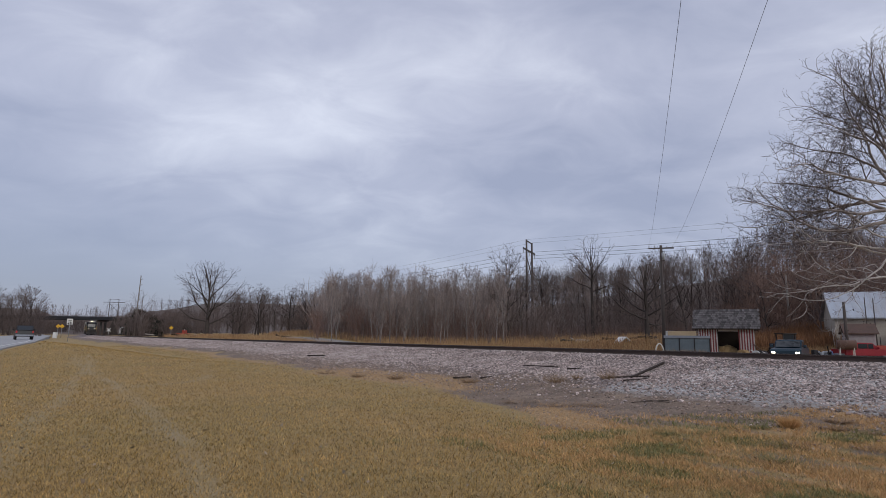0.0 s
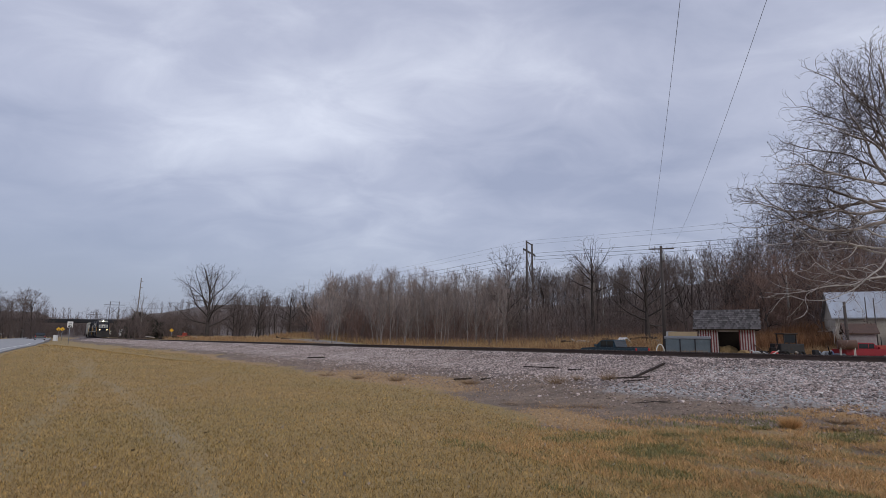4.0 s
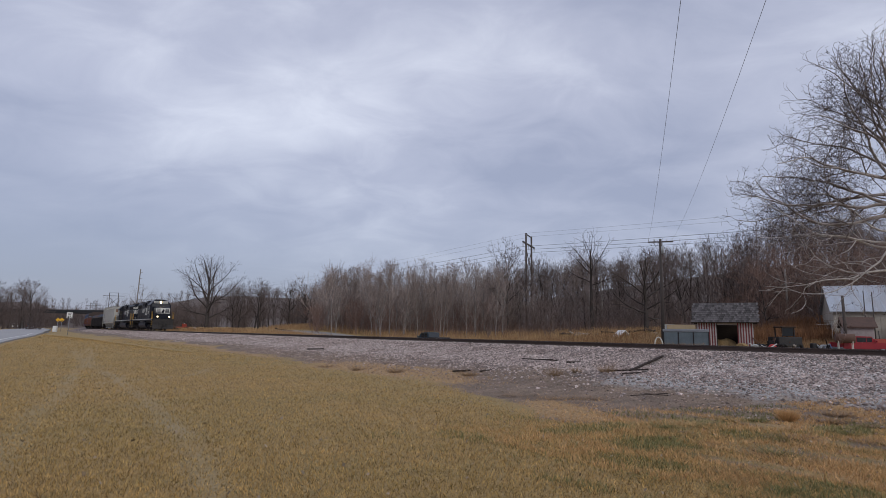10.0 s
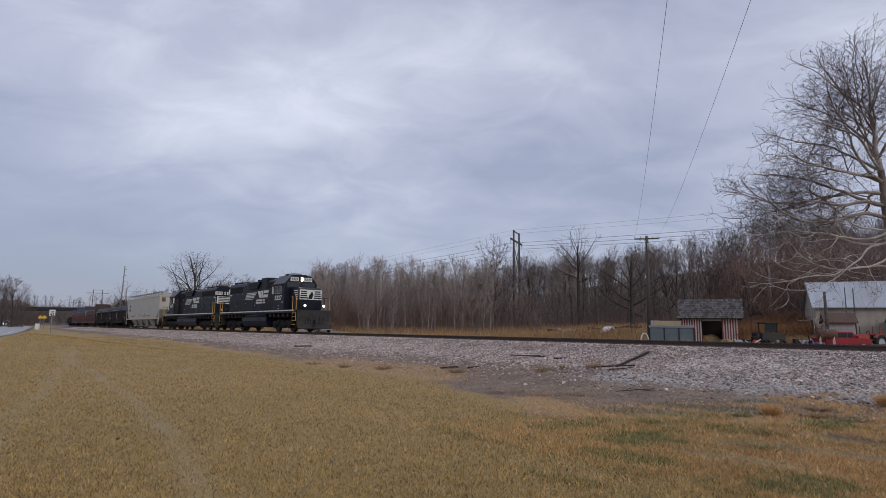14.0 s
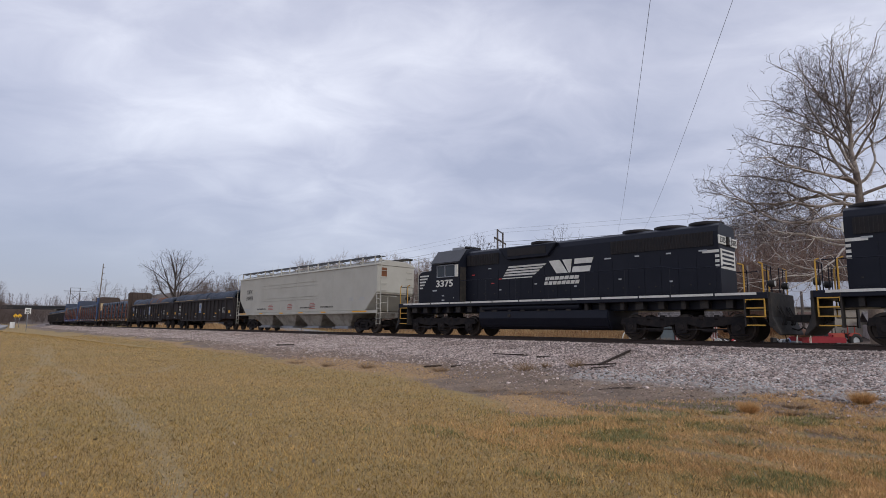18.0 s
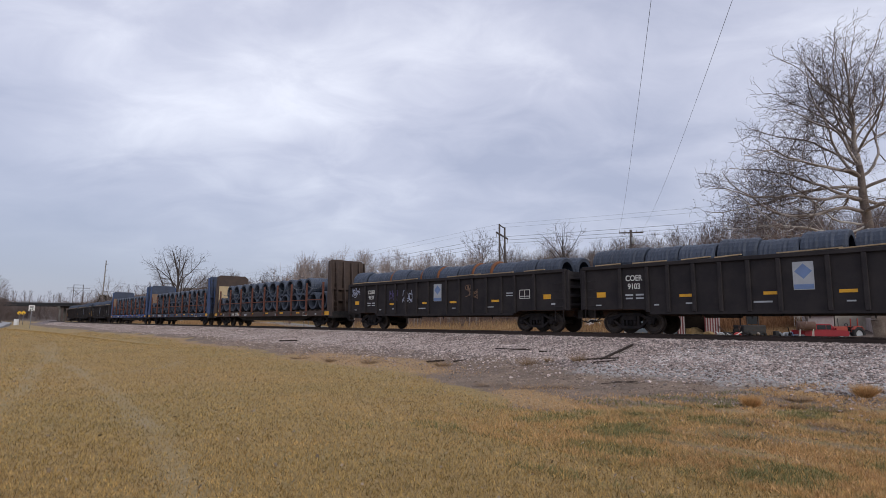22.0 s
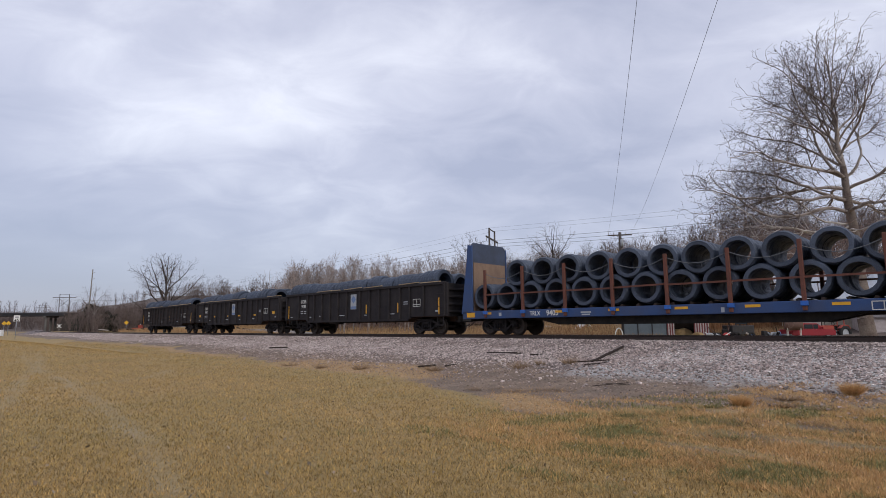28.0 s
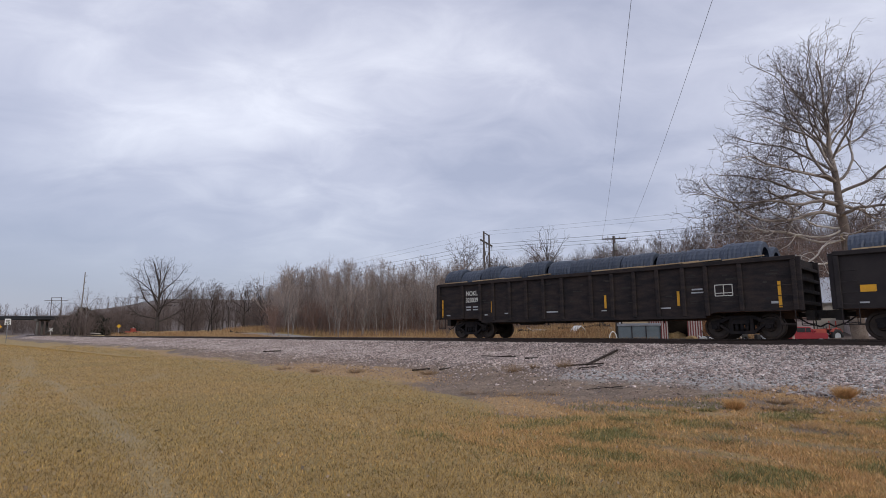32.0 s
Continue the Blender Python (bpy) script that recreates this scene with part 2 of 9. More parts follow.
    "sycamore_branch": material("sycamore_branch", (0.20, 0.16, 0.14), 0.9, 0, (0.09, 0.066, 0.056), 1.1, 0.7, 12, 0.1, 0.2),
    "concrete": material("concrete", (0.34, 0.33, 0.31), 0.85, 0, (0.22, 0.21, 0.20), 0.6, 0.6, 20, 0.1, 0.15),
    "bridge_steel": material("bridge_steel", (0.025, 0.028, 0.034), 0.7, 0, (0.04, 0.035, 0.035), 0.6, 0.5, 20, 0.05, 0.2),
    "grass_dry": material("grass_dry", (0.40, 0.26, 0.13), 0.95, 0, (0.29, 0.165, 0.082), 0.25, 0.7, 6, 0, 0.2, 0.35, island=True),
    "grass_lawn": material("grass_lawn", (0.435, 0.28, 0.11), 0.95, 0, (0.305, 0.215, 0.078), 0.30, 0.9, 3, 0, 0.25, 0.75, island=True),
    "tuft_tan": material("tuft_tan", (0.58, 0.36, 0.16), 0.95, 0, (0.44, 0.24, 0.10), 2, 0.6, 12, 0, 0.2, 0.3, island=True),
    "tuft_dull": material("tuft_dull", (0.30, 0.20, 0.115), 0.95, 0, (0.20, 0.13, 0.08), 2, 0.6, 12, 0, 0.2, 0.35, island=True),
    "bush_orange": material("bush_orange", (0.24, 0.115, 0.05), 0.95, 0, (0.15, 0.075, 0.04), 0.8, 0.7, 6, 0, 0.2, 0.35, island=True),
    "bark_dark": material("bark_dark", (0.055, 0.046, 0.042), 0.95, 0, (0.09, 0.078, 0.07), 1.5, 0.6, 15, 0.3, 0.25, 0.2),
    "bark_grey": material("bark_grey", (0.26, 0.235, 0.22), 0.95, 0, (0.085, 0.072, 0.066), 0.8, 0.6, 15, 0.2, 0.2, 0.25),
    "twig_dark": material("twig_dark", (0.125, 0.098, 0.090), 0.95, 0, (0.165, 0.128, 0.112), 0.2, 0.6, 5, 0, 0.2, 0.2),
    "twig_grey": material("twig_grey", (0.32, 0.265, 0.24), 0.95, 0, (0.22, 0.175, 0.155), 0.2, 0.6, 5, 0, 0.2, 0.25),
    "twig_brown": material("twig_brown", (0.19, 0.125, 0.103), 0.95, 0, (0.25, 0.165, 0.13), 0.2, 0.6, 5, 0, 0.2, 0.25),
    "sycamore_bark": material("sycamore_bark", (0.60, 0.56, 0.52), 0.85, 0, (0.26, 0.21, 0.18), 1.1, 0.75, 12, 0.15, 0.2),
    "sycamore_trunk": material("sycamore_trunk", (0.12, 0.09, 0.075), 0.9, 0, (0.26, 0.22, 0.19), 1.2, 0.7, 12, 0.3, 0.25),
    "twig_bark": material("twig_bark", (0.085, 0.062, 0.055), 0.95, 0, (0.13, 0.10, 0.09), 1.0, 0.6, 12, 0, 0.2),
    "cedar": material("cedar", (0.018, 0.022, 0.016), 0.95, 0, (0.032, 0.032, 0.024), 0.8, 0.5, 6, 0, 0.2, 0.3, island=True),
    "pole_wood": material("pole_wood", (0.075, 0.062, 0.055), 0.9, 0, (0.12, 0.10, 0.09), 1, 0.5, 20, 0.2, 0.2, stretch=(4, 4, 0.3)),
    "pole_pale": material("pole_pale", (0.22, 0.20, 0.18), 0.9, 0, (0.15, 0.135, 0.12), 1, 0.5, 20, 0.2, 0.2, stretch=(4, 4, 0.3)),
    "shingle": material("shingle", (0.125, 0.115, 0.115), 0.95, 0, (0.06, 0.055, 0.055), 3, 0.7, 20, 0.3, 0.3, 0.45),
    "shed_red": material("shed_red", (0.20, 0.045, 0.045), 0.8, 0, (0.13, 0.04, 0.04), 2, 0.6, 20, 0.1, 0.2, 0.2),
    "shed_white": material("shed_white", (0.48, 0.43, 0.42), 0.8, 0, (0.33, 0.27, 0.26), 2, 0.6, 20, 0.1, 0.15, 0.15),
    "barn_wall": material("barn_wall", (0.44, 0.40, 0.34), 0.85, 0, (0.33, 0.28, 0.225), 0.7, 0.6, 15, 0.1, 0.12),
    "barn_roof": material("barn_roof", (0.42, 0.46, 0.52), 0.5, 0.2, (0.30, 0.27, 0.26), 0.8, 0.6, 15, 0.05, 0.15, stretch=(1, 0.3, 0.3)),
    "brown_roof": material("brown_roof", (0.11, 0.065, 0.05), 0.85, 0, (0.075, 0.05, 0.04), 1.5, 0.6, 20, 0.15, 0.2),
    "tank_teal": material("tank_teal", (0.16, 0.20, 0.22), 0.6, 0, (0.11, 0.14, 0.155), 1.5, 0.6, 20, 0.05, 0.15),
    "hay": material("hay", (0.38, 0.26, 0.12), 0.95, 0, (0.22, 0.14, 0.07), 3, 0.6, 20, 0.5, 0.3),
    "rust_tank": material("rust_tank", (0.13, 0.075, 0.055), 0.85, 0, (0.09, 0.05, 0.04), 2, 0.6, 20, 0.1, 0.2),
    "junk_black": material("junk_black", (0.022, 0.022, 0.024), 0.7, 0, (0.05, 0.042, 0.038), 3, 0.5, 20, 0.1, 0.3),
    "truck_red": material("truck_red", (0.30, 0.018, 0.028), 0.3, 0.1, (0.22, 0.016, 0.024), 1, 0.5, 30, 0, 0.08),
    "truck_blue": material("truck_blue", (0.018, 0.042, 0.062), 0.3, 0.1, (0.026, 0.052, 0.072), 1, 0.5, 30, 0, 0.08),
    "suv_black": material("suv_black", (0.006, 0.007, 0.010), 0.3, 0.0, None, 1, 0.4, 30, 0, 0.08),
    "van_white": material("van_white", (0.72, 0.73, 0.74), 0.35, 0, (0.62, 0.63, 0.64), 1, 0.4, 30, 0, 0.05),
    "tyre": material("tyre", (0.02, 0.02, 0.02), 0.85, 0, None, 5, 0.3, 40, 0.1, 0.15),
    "hub": material("hub", (0.32, 0.33, 0.34), 0.4, 0.6, None, 5, 0.3, 40, 0, 0.1),
    "sign_white": material("sign_white", (0.72, 0.72, 0.70), 0.5, 0, None, 3, 0.2, 30, 0, 0.06),
    "sign_yellow": material("sign_yellow", (0.75, 0.42, 0.02), 0.5, 0, None, 3, 0.2, 30, 0, 0.06),
    "equipment_red": material("equipment_red", (0.38, 0.06, 0.035), 0.6, 0, (0.25, 0.05, 0.04), 3, 0.5, 30, 0.02, 0.15),
    "grass_green": material("grass_green", (0.17, 0.17, 0.062), 0.95, 0, (0.20, 0.18, 0.075), 3, 0.6, 12, 0, 0.2, 0.3, island=True),
    "leaf_litter": material("leaf_litter", (0.34, 0.27, 0.19), 0.9, 0, (0.14, 0.085, 0.05), 0.8, 0.8, 12, 0, 0.2, 0.5, island=True),
    "pale_pile": material("pale_pile", (0.42, 0.38, 0.34), 0.9, 0, (0.26, 0.21, 0.17), 2, 0.7, 20, 0.1, 0.25, 0.3),
}


# ---- mesh helpers ----
def box(bm, x0, x1, y0, y1, z0, z1):
    c = [bm.verts.new(p) for p in ((x0, y0, z0), (x1, y0, z0), (x1, y1, z0), (x0, y1, z0), (x0, y0, z1), (x1, y0, z1), (x1, y1, z1), (x0, y1, z1))]
    for f in ((3, 2, 1, 0), (4, 5, 6, 7), (0, 1, 5, 4), (1, 2, 6, 5), (2, 3, 7, 6), (3, 0, 4, 7)):
        bm.faces.new([c[i] for i in f])
    return bm


def beam(bm, a, b, w, h, up=(0, 0, 1)):
    """A bar of width w and height h from a to b."""
    a, b = Vector(a), Vector(b)
    d = (b - a).normalized()
    side = d.cross(Vector(up))
    if side.length < 1e-4:
        side = d.cross(Vector((1, 0, 0)))
    side.normalize()
    top = side.cross(d)
    c = [bm.verts.new(p + side * sx * w / 2 + top * sz * h / 2) for p in (a, b) for sx, sz in ((-1, -1), (1, -1), (1, 1), (-1, 1))]
    for f in ((0, 1, 2, 3), (7, 6, 5, 4), (0, 4, 5, 1), (1, 5, 6, 2), (2, 6, 7, 3), (3, 7, 4, 0)):
        bm.faces.new([c[i] for i in f])
    return bm


def tube(bm, a, b, r0, r1=None, n=10, caps=True):
    a, b = Vector(a), Vector(b)
    r1 = r0 if r1 is None else r1
    q = (b - a).to_track_quat("Z", "Y")
    rings = []
    for p, r in ((a, r0), (b, r1)):
        rings.append([bm.verts.new(p + q @ Vector((r * math.cos(2 * math.pi * i / n), r * math.sin(2 * math.pi * i / n), 0))) for i in range(n)])
    for i in range(n):
        f = bm.faces.new((rings[0][i], rings[0][(i + 1) % n], rings[1][(i + 1) % n], rings[1][i]))
        f.smooth = n > 6
    if caps:
        bm.faces.new(rings[0][::-1])
        bm.faces.new(rings[1])
    return bm


def pipe(bm, points, r, n=6):
    for a, b in zip(points, points[1:]):
        tube(bm, a, b, r, r, n)
    return bm


def ring(bm, axis, centre, length, r_out, r_in, n=24, lip=0.0):
    """A hollow cylinder round the x or y axis, with rounded rims."""
    prof = [(-0.5, r_in), (-0.5, r_in + (r_out - r_in) * 0.55), (-0.5 + 0.07, r_out), (0.5 - 0.07, r_out), (0.5, r_in + (r_out - r_in) * 0.55), (0.5, r_in)]
    rows = []
    for u, r in prof:
        row = []
        for i in range(n):
            a = 2 * math.pi * i / n
            c, s = r * math.cos(a), r * math.sin(a)
            p = (u * length, c, s) if axis == "x" else (c, u * length, s)
            row.append(bm.verts.new(Vector(p) + Vector(centre)))
        rows.append(row)
    k = len(rows)
    for j in range(k):
        for i in range(n):
            f = bm.faces.new((rows[j][i], rows[j][(i + 1) % n], rows[(j + 1) % k][(i + 1) % n], rows[(j + 1) % k][i]))
            f.smooth = True
    return bm


def profile(bm, outline, y0, y1):
    """A closed outline of (x, z) points, drawn out from y0 to y1."""
    a = [bm.verts.new((x, y0, z)) for x, z in outline]
    b = [bm.verts.new((x, y1, z)) for x, z in outline]
    n = len(outline)
    bm.faces.new(a)
    bm.faces.new(b[::-1])
    for i in range(n):
        bm.faces.new((a[i], b[i], b[(i + 1) % n], a[(i + 1) % n]))
    return bm


def section(bm, outline, x0, x1):
    """A closed outline of (y, z) points, drawn out from x0 to x1."""
    a = [bm.verts.new((x0, y, z)) for y, z in outline]
    b = [bm.verts.new((x1, y, z)) for y, z in outline]
    n = len(outline)
    bm.faces.new(a[::-1])
    bm.faces.new(b)
    for i in range(n):
        bm.faces.new((a[i], a[(i + 1) % n], b[(i + 1) % n], b[i]))
    return bm


def soften(bm, width=0.02, segments=1):
    bmesh.ops.recalc_face_normals(bm, faces=bm.faces)
    edges = [e for e in bm.edges if len(e.link_faces) == 2 and e.calc_face_angle(0) > 0.6]
    bmesh.ops.bevel(bm, geom=edges, offset=width, segments=segments, affect="EDGES", clamp_overlap=True)
    return bm


def mesh_of(name, bm, mats):
    bmesh.ops.recalc_face_normals(bm, faces=bm.faces)
    me = bpy.data.meshes.new(name)
    bm.to_mesh(me)
    bm.free()
    for m in mats if isinstance(mats, (list, tuple)) else [mats]:
        me.materials.append(M[m] if isinstance(m, str) else m)
    return me


def part(name, bm, mats, parent, label="", at=None):
    """One mesh object under a thing or a part; bm is a bmesh or a finished mesh."""
    me = bm if isinstance(bm, bpy.types.Mesh) else mesh_of(name, bm, mats)
    ob = new(name, me)
    ob.parent = parent
    if at is not None:
        ob.matrix_basis = at
    return tagged(ob, label)


def thing(name, m, label, category, group="", kind=""):
    ob = new(name)
    ob.empty_display_size = 0.3
    ob.matrix_world = m
    return tagged(ob, label, category, group, kind)


def solid(name, bm, mats, m, label, category, group="", kind=""):
    """A thing of one mesh."""
    ob = new(name, mesh_of(name, bm, mats))
    ob.matrix_world = m
    return tagged(ob, label, category, group, kind)


def raw_mesh(name, verts, faces, mat, smooth=False):
    me = bpy.data.meshes.new(name)
    verts = np.asarray(verts, dtype=np.float32)
    faces = np.asarray(faces, dtype=np.int32)
    k = faces.shape[1]
    me.vertices.add(len(verts))
    me.vertices.foreach_set("co", verts.ravel())
    me.loops.add(faces.size)
    me.loops.foreach_set("vertex_index", faces.ravel())
    me.polygons.add(len(faces))
    me.polygons.foreach_set("loop_start", np.arange(len(faces), dtype=np.int32) * k)
    me.update(calc_edges=True)
    me.polygons.foreach_set("use_smooth", np.full(len(faces), smooth))
    me.validate()
    me.materials.append(M[mat] if isinstance(mat, str) else mat)
    return me


def letters(text, height, parent, mat, at, label="", bold=0.0, aspect=1.0, name="lettering"):
    """Raised lettering; it lies in the local x-z plane and faces -y before `at`."""
    cu = bpy.data.curves.new(name, "FONT")
    cu.body, cu.size, cu.extrude, cu.offset = text, height * 1.42, 0.004, bold
    cu.align_x = "CENTER"
    tmp = bpy.data.objects.new(name, cu)
    scene.collection.objects.link(tmp)
    me = bpy.data.meshes.new_from_object(tmp.evaluated_get(bpy.context.evaluated_depsgraph_get()))
    bpy.data.objects.remove(tmp)
    bpy.data.curves.remove(cu)
    me.transform(Matrix.Diagonal((aspect, 1, 1, 1)))
    me.transform(pose(0, 0, 0, 90, 0, 0))
    me.materials.clear()
    me.materials.append(M[mat])
    return part(name, me, None, parent, label, at)

for key, much in (("loco_black", 0.22), ("gon_black", 0.12), ("gon_worn", 0.12), ("truck_iron", 0.15), ("old_wood", 0.1), ("shingle", 0.15), ("bark_dark", 0.1), ("twig_dark", 0.1), ("twig_brown", 0.1), ("twig_grey", 0.1), ("stone", 0.2), ("grass_lawn", 0.1)):
    M[key].node_tree.nodes["Principled BSDF"].inputs["Specular IOR Level"].default_value = much


# ---- the line of the track: heading (degrees from +y) against metres along it, growing away from the camera ----
HEADING = ((-60, -43.0), (-10, -42.1), (15, -39.95), (40, -38.9), (70, -37.6), (110, -36.1), (170, -34.2), (260, -31.2))
LINE_S = np.arange(-1500, 2500.5, 1.0)
LINE_H = np.radians(np.interp(LINE_S, [k[0] for k in HEADING], [k[1] for k in HEADING]))
LINE_X = np.concatenate(([0], np.cumsum((np.sin(LINE_H[1:]) + np.sin(LINE_H[:-1])) / 2)))
LINE_Y = np.concatenate(([0], np.cumsum((np.cos(LINE_H[1:]) + np.cos(LINE_H[:-1])) / 2)))
LINE_X += 0.55 - LINE_X[1500]
LINE_Y += 34.5 - LINE_Y[1500]


def beside(s, n=0.0):
    """World x, y at s metres along the track and n metres beyond it (negative: on the camera's side)."""
    h = np.interp(s, LINE_S, LINE_H)
    return np.interp(s, LINE_S, LINE_X) + n * np.cos(h), np.interp(s, LINE_S, LINE_Y) - n * np.sin(h)


def heading(s):
    """Angle about z, in degrees, of something whose x axis points towards the camera's end of the track."""
    return -90 - math.degrees(float(np.interp(s, LINE_S, LINE_H)))


def along(x, y):
    """s and n of a world point."""
    i = int(np.argmin((LINE_X - x) ** 2 + (LINE_Y - y) ** 2))
    h = LINE_H[i]
    return LINE_S[i] + (x - LINE_X[i]) * math.sin(h) + (y - LINE_Y[i]) * math.cos(h), (x - LINE_X[i]) * math.cos(h) - (y - LINE_Y[i]) * math.sin(h)


def smooth(a):
    a = np.clip(a, 0, 1)
    return a * a * (3 - 2 * a)


LAWN_EDGE = ((-30, -25, -22.3, -21, -18.8, -16.2, -13.6, -9.6, -4.2, 1, 16, 20, 40), (9.5, 10.8, 12.9, 13.9, 15.1, 13.9, 12.6, 12.1, 11.7, 10.2, 8.7, 7.7, 7.4))


def turf(x, y):
    """Uneven patchwork of turf (low) and bare spots (high)."""
    return np.sin(x * 2.2 + 1.3 * np.sin(y * 1.7)) * np.sin(y * 2.6 + x * 0.8 + 1.1 * np.sin(x * 1.3)) + 0.25 * np.sin(x * 7.1 + y * 5.3)


def road_edge(s):
    return np.interp(s, [-1500, -20, 0, 24, 32, 43, 73, 130, 200, 330, 600, 2500], [-26, -26, -23, -20.1, -18.8, -16.9, -14.4, -11.6, -11.0, -20, -60, -300])


def height(s, n):
    """The ground's height at s along and n beside the track."""
    s, n = np.asarray(s, float), np.asarray(n, float)
    wide = np.interp(s, [-30, -5, 12, 40], [12.5, 9.5, 7.6, 7.2])      # foot of the ballast
    low = 0.02 + 0.58 * smooth((s + 8) / 60) * smooth((-n - 9) / 8) - 0.16 * smooth((s - 6) / 15) * np.exp(-((n + wide + 2.3) / 1.3) ** 2)
    bank = np.interp(-n / wide, [0.0, 2.0 / 7.5, 0.46, 0.80, 1.0, 1.35], [RAIL - 0.19, RAIL - 0.19, RAIL - 0.50, 0.42, 0.16, 0.0])
    near = np.where(-n < wide * 1.35, np.maximum(bank, low), low)
    far = np.interp(n, [0, 2.0, 4.2, 7, 12, 24], [RAIL - 0.19, RAIL - 0.19, 0.40, 0.1, -0.05, -0.05])
    out = smooth((s - 22) / 45)
    far = far - 0.26 * smooth((s + 1) / 8) * smooth((n - 7) / 5) * (1 - out)
    far = far + out * (1.05 - far) * smooth((n - 2) / 4)
    far = far + np.maximum((1 - out) * 2.3 * smooth((n - 22) / 34) * smooth((s - 4) / 12) + out * (1.05 * smooth((n - 18) / 10) + 0.5 * smooth((n - 40) / 30)), (1 - out) * 2.3 * smooth((n - 46) / 26))
    crest = np.interp(s, [-200, -40, 0, 30, 100, 180, 300, 500, 900], [13, 14, 18, 20, 15, 8, 10, 16, 16])
    far = far + crest * smooth((n - 58) / 105)
    west = 14 * smooth((-n - 150) / 200)
    ridge = 30 * smooth((s - 430) / 420)
    return np.where(n < 0, near + west, far) + ridge * np.where(np.abs(n) < 60, 0.75, 1.0)


def along_fast(x, y):
    """s and n for many points near the camera, where the line is almost straight."""
    s = np.zeros_like(x)
    for _ in range(4):
        h = np.interp(s, LINE_S, LINE_H)
        px, py = np.interp(s, LINE_S, LINE_X), np.interp(s, LINE_S, LINE_Y)
        s = s + (x - px) * np.sin(h) + (y - py) * np.cos(h)
    h = np.interp(s, LINE_S, LINE_H)
    px, py = np.interp(s, LINE_S, LINE_X), np.interp(s, LINE_S, LINE_Y)
    return s, (x - px) * np.cos(h) - (y - py) * np.sin(h)


def ground_z(x, y):
    s, n = along(x, y)
    return float(height(s, n))


def steps(*spans):
    out = []
    for a, b, d in spans:
        out.append(np.arange(a, b, d))
    return np.concatenate(out + [[spans[-1][1]]])


GS = steps((-1400, -200, 120), (-200, -45, 8), (-45, 40, 0.5), (40, 120, 2.0), (120, 300, 8), (300, 2400, 90))
GN = steps((-900, -150, 75), (-150, -40, 10), (-40, -26, 1.5), (-26, 0, 0.4), (0, 14, 0.7), (14, 80, 5), (80, 240, 12), (240, 1500, 120))
gs, gn = np.meshgrid(GS, GN, indexing="ij")
gx, gy = beside(gs, gn)
gz = height(gs, gn)
bumps = np.array([noise.fractal(Vector((x * 0.35, y * 0.35, 0)), 1.0, 2.0, 4) if abs(x) < 90 and -10 < y < 120 else 0 for x, y in zip(gx.ravel(), gy.ravel())]).reshape(gx.shape)
gz = gz + 0.02 * bumps * (np.abs(gn) > 2.2) * ((gn > -7) | (gn < -24))
ni, nj = gx.shape
idx = np.arange(ni * nj).reshape(ni, nj)
ground_faces = np.stack([idx[:-1, :-1], idx[1:, :-1], idx[1:, 1:], idx[:-1, 1:]], -1).reshape(-1, 4)

wide = np.interp(gs, [-30, -5, 12, 40], [12.5, 9.5, 7.6, 7.2])
# how far a spot is stony, bare earth or woodland floor; the edges are broken up
stony = smooth((wide * 1.02 + 1.6 * bumps + gn) / 4.2) * smooth((4.5 - gn) / 1.5)
lawn_from = np.interp(gs, LAWN_EDGE[0], LAWN_EDGE[1])
bare = smooth((lawn_from + 1.3 * bumps + gn) / 1.2) * smooth((5.5 - gn) / 1.5)
pale = smooth((-14 - gs) / 5) * smooth((gn + 11.6 + bumps) / 2.5) * smooth((-3.2 - gn) / 2.5)
wood = np.maximum(smooth((gn - 42) / 10), smooth((gs - 380) / 60))


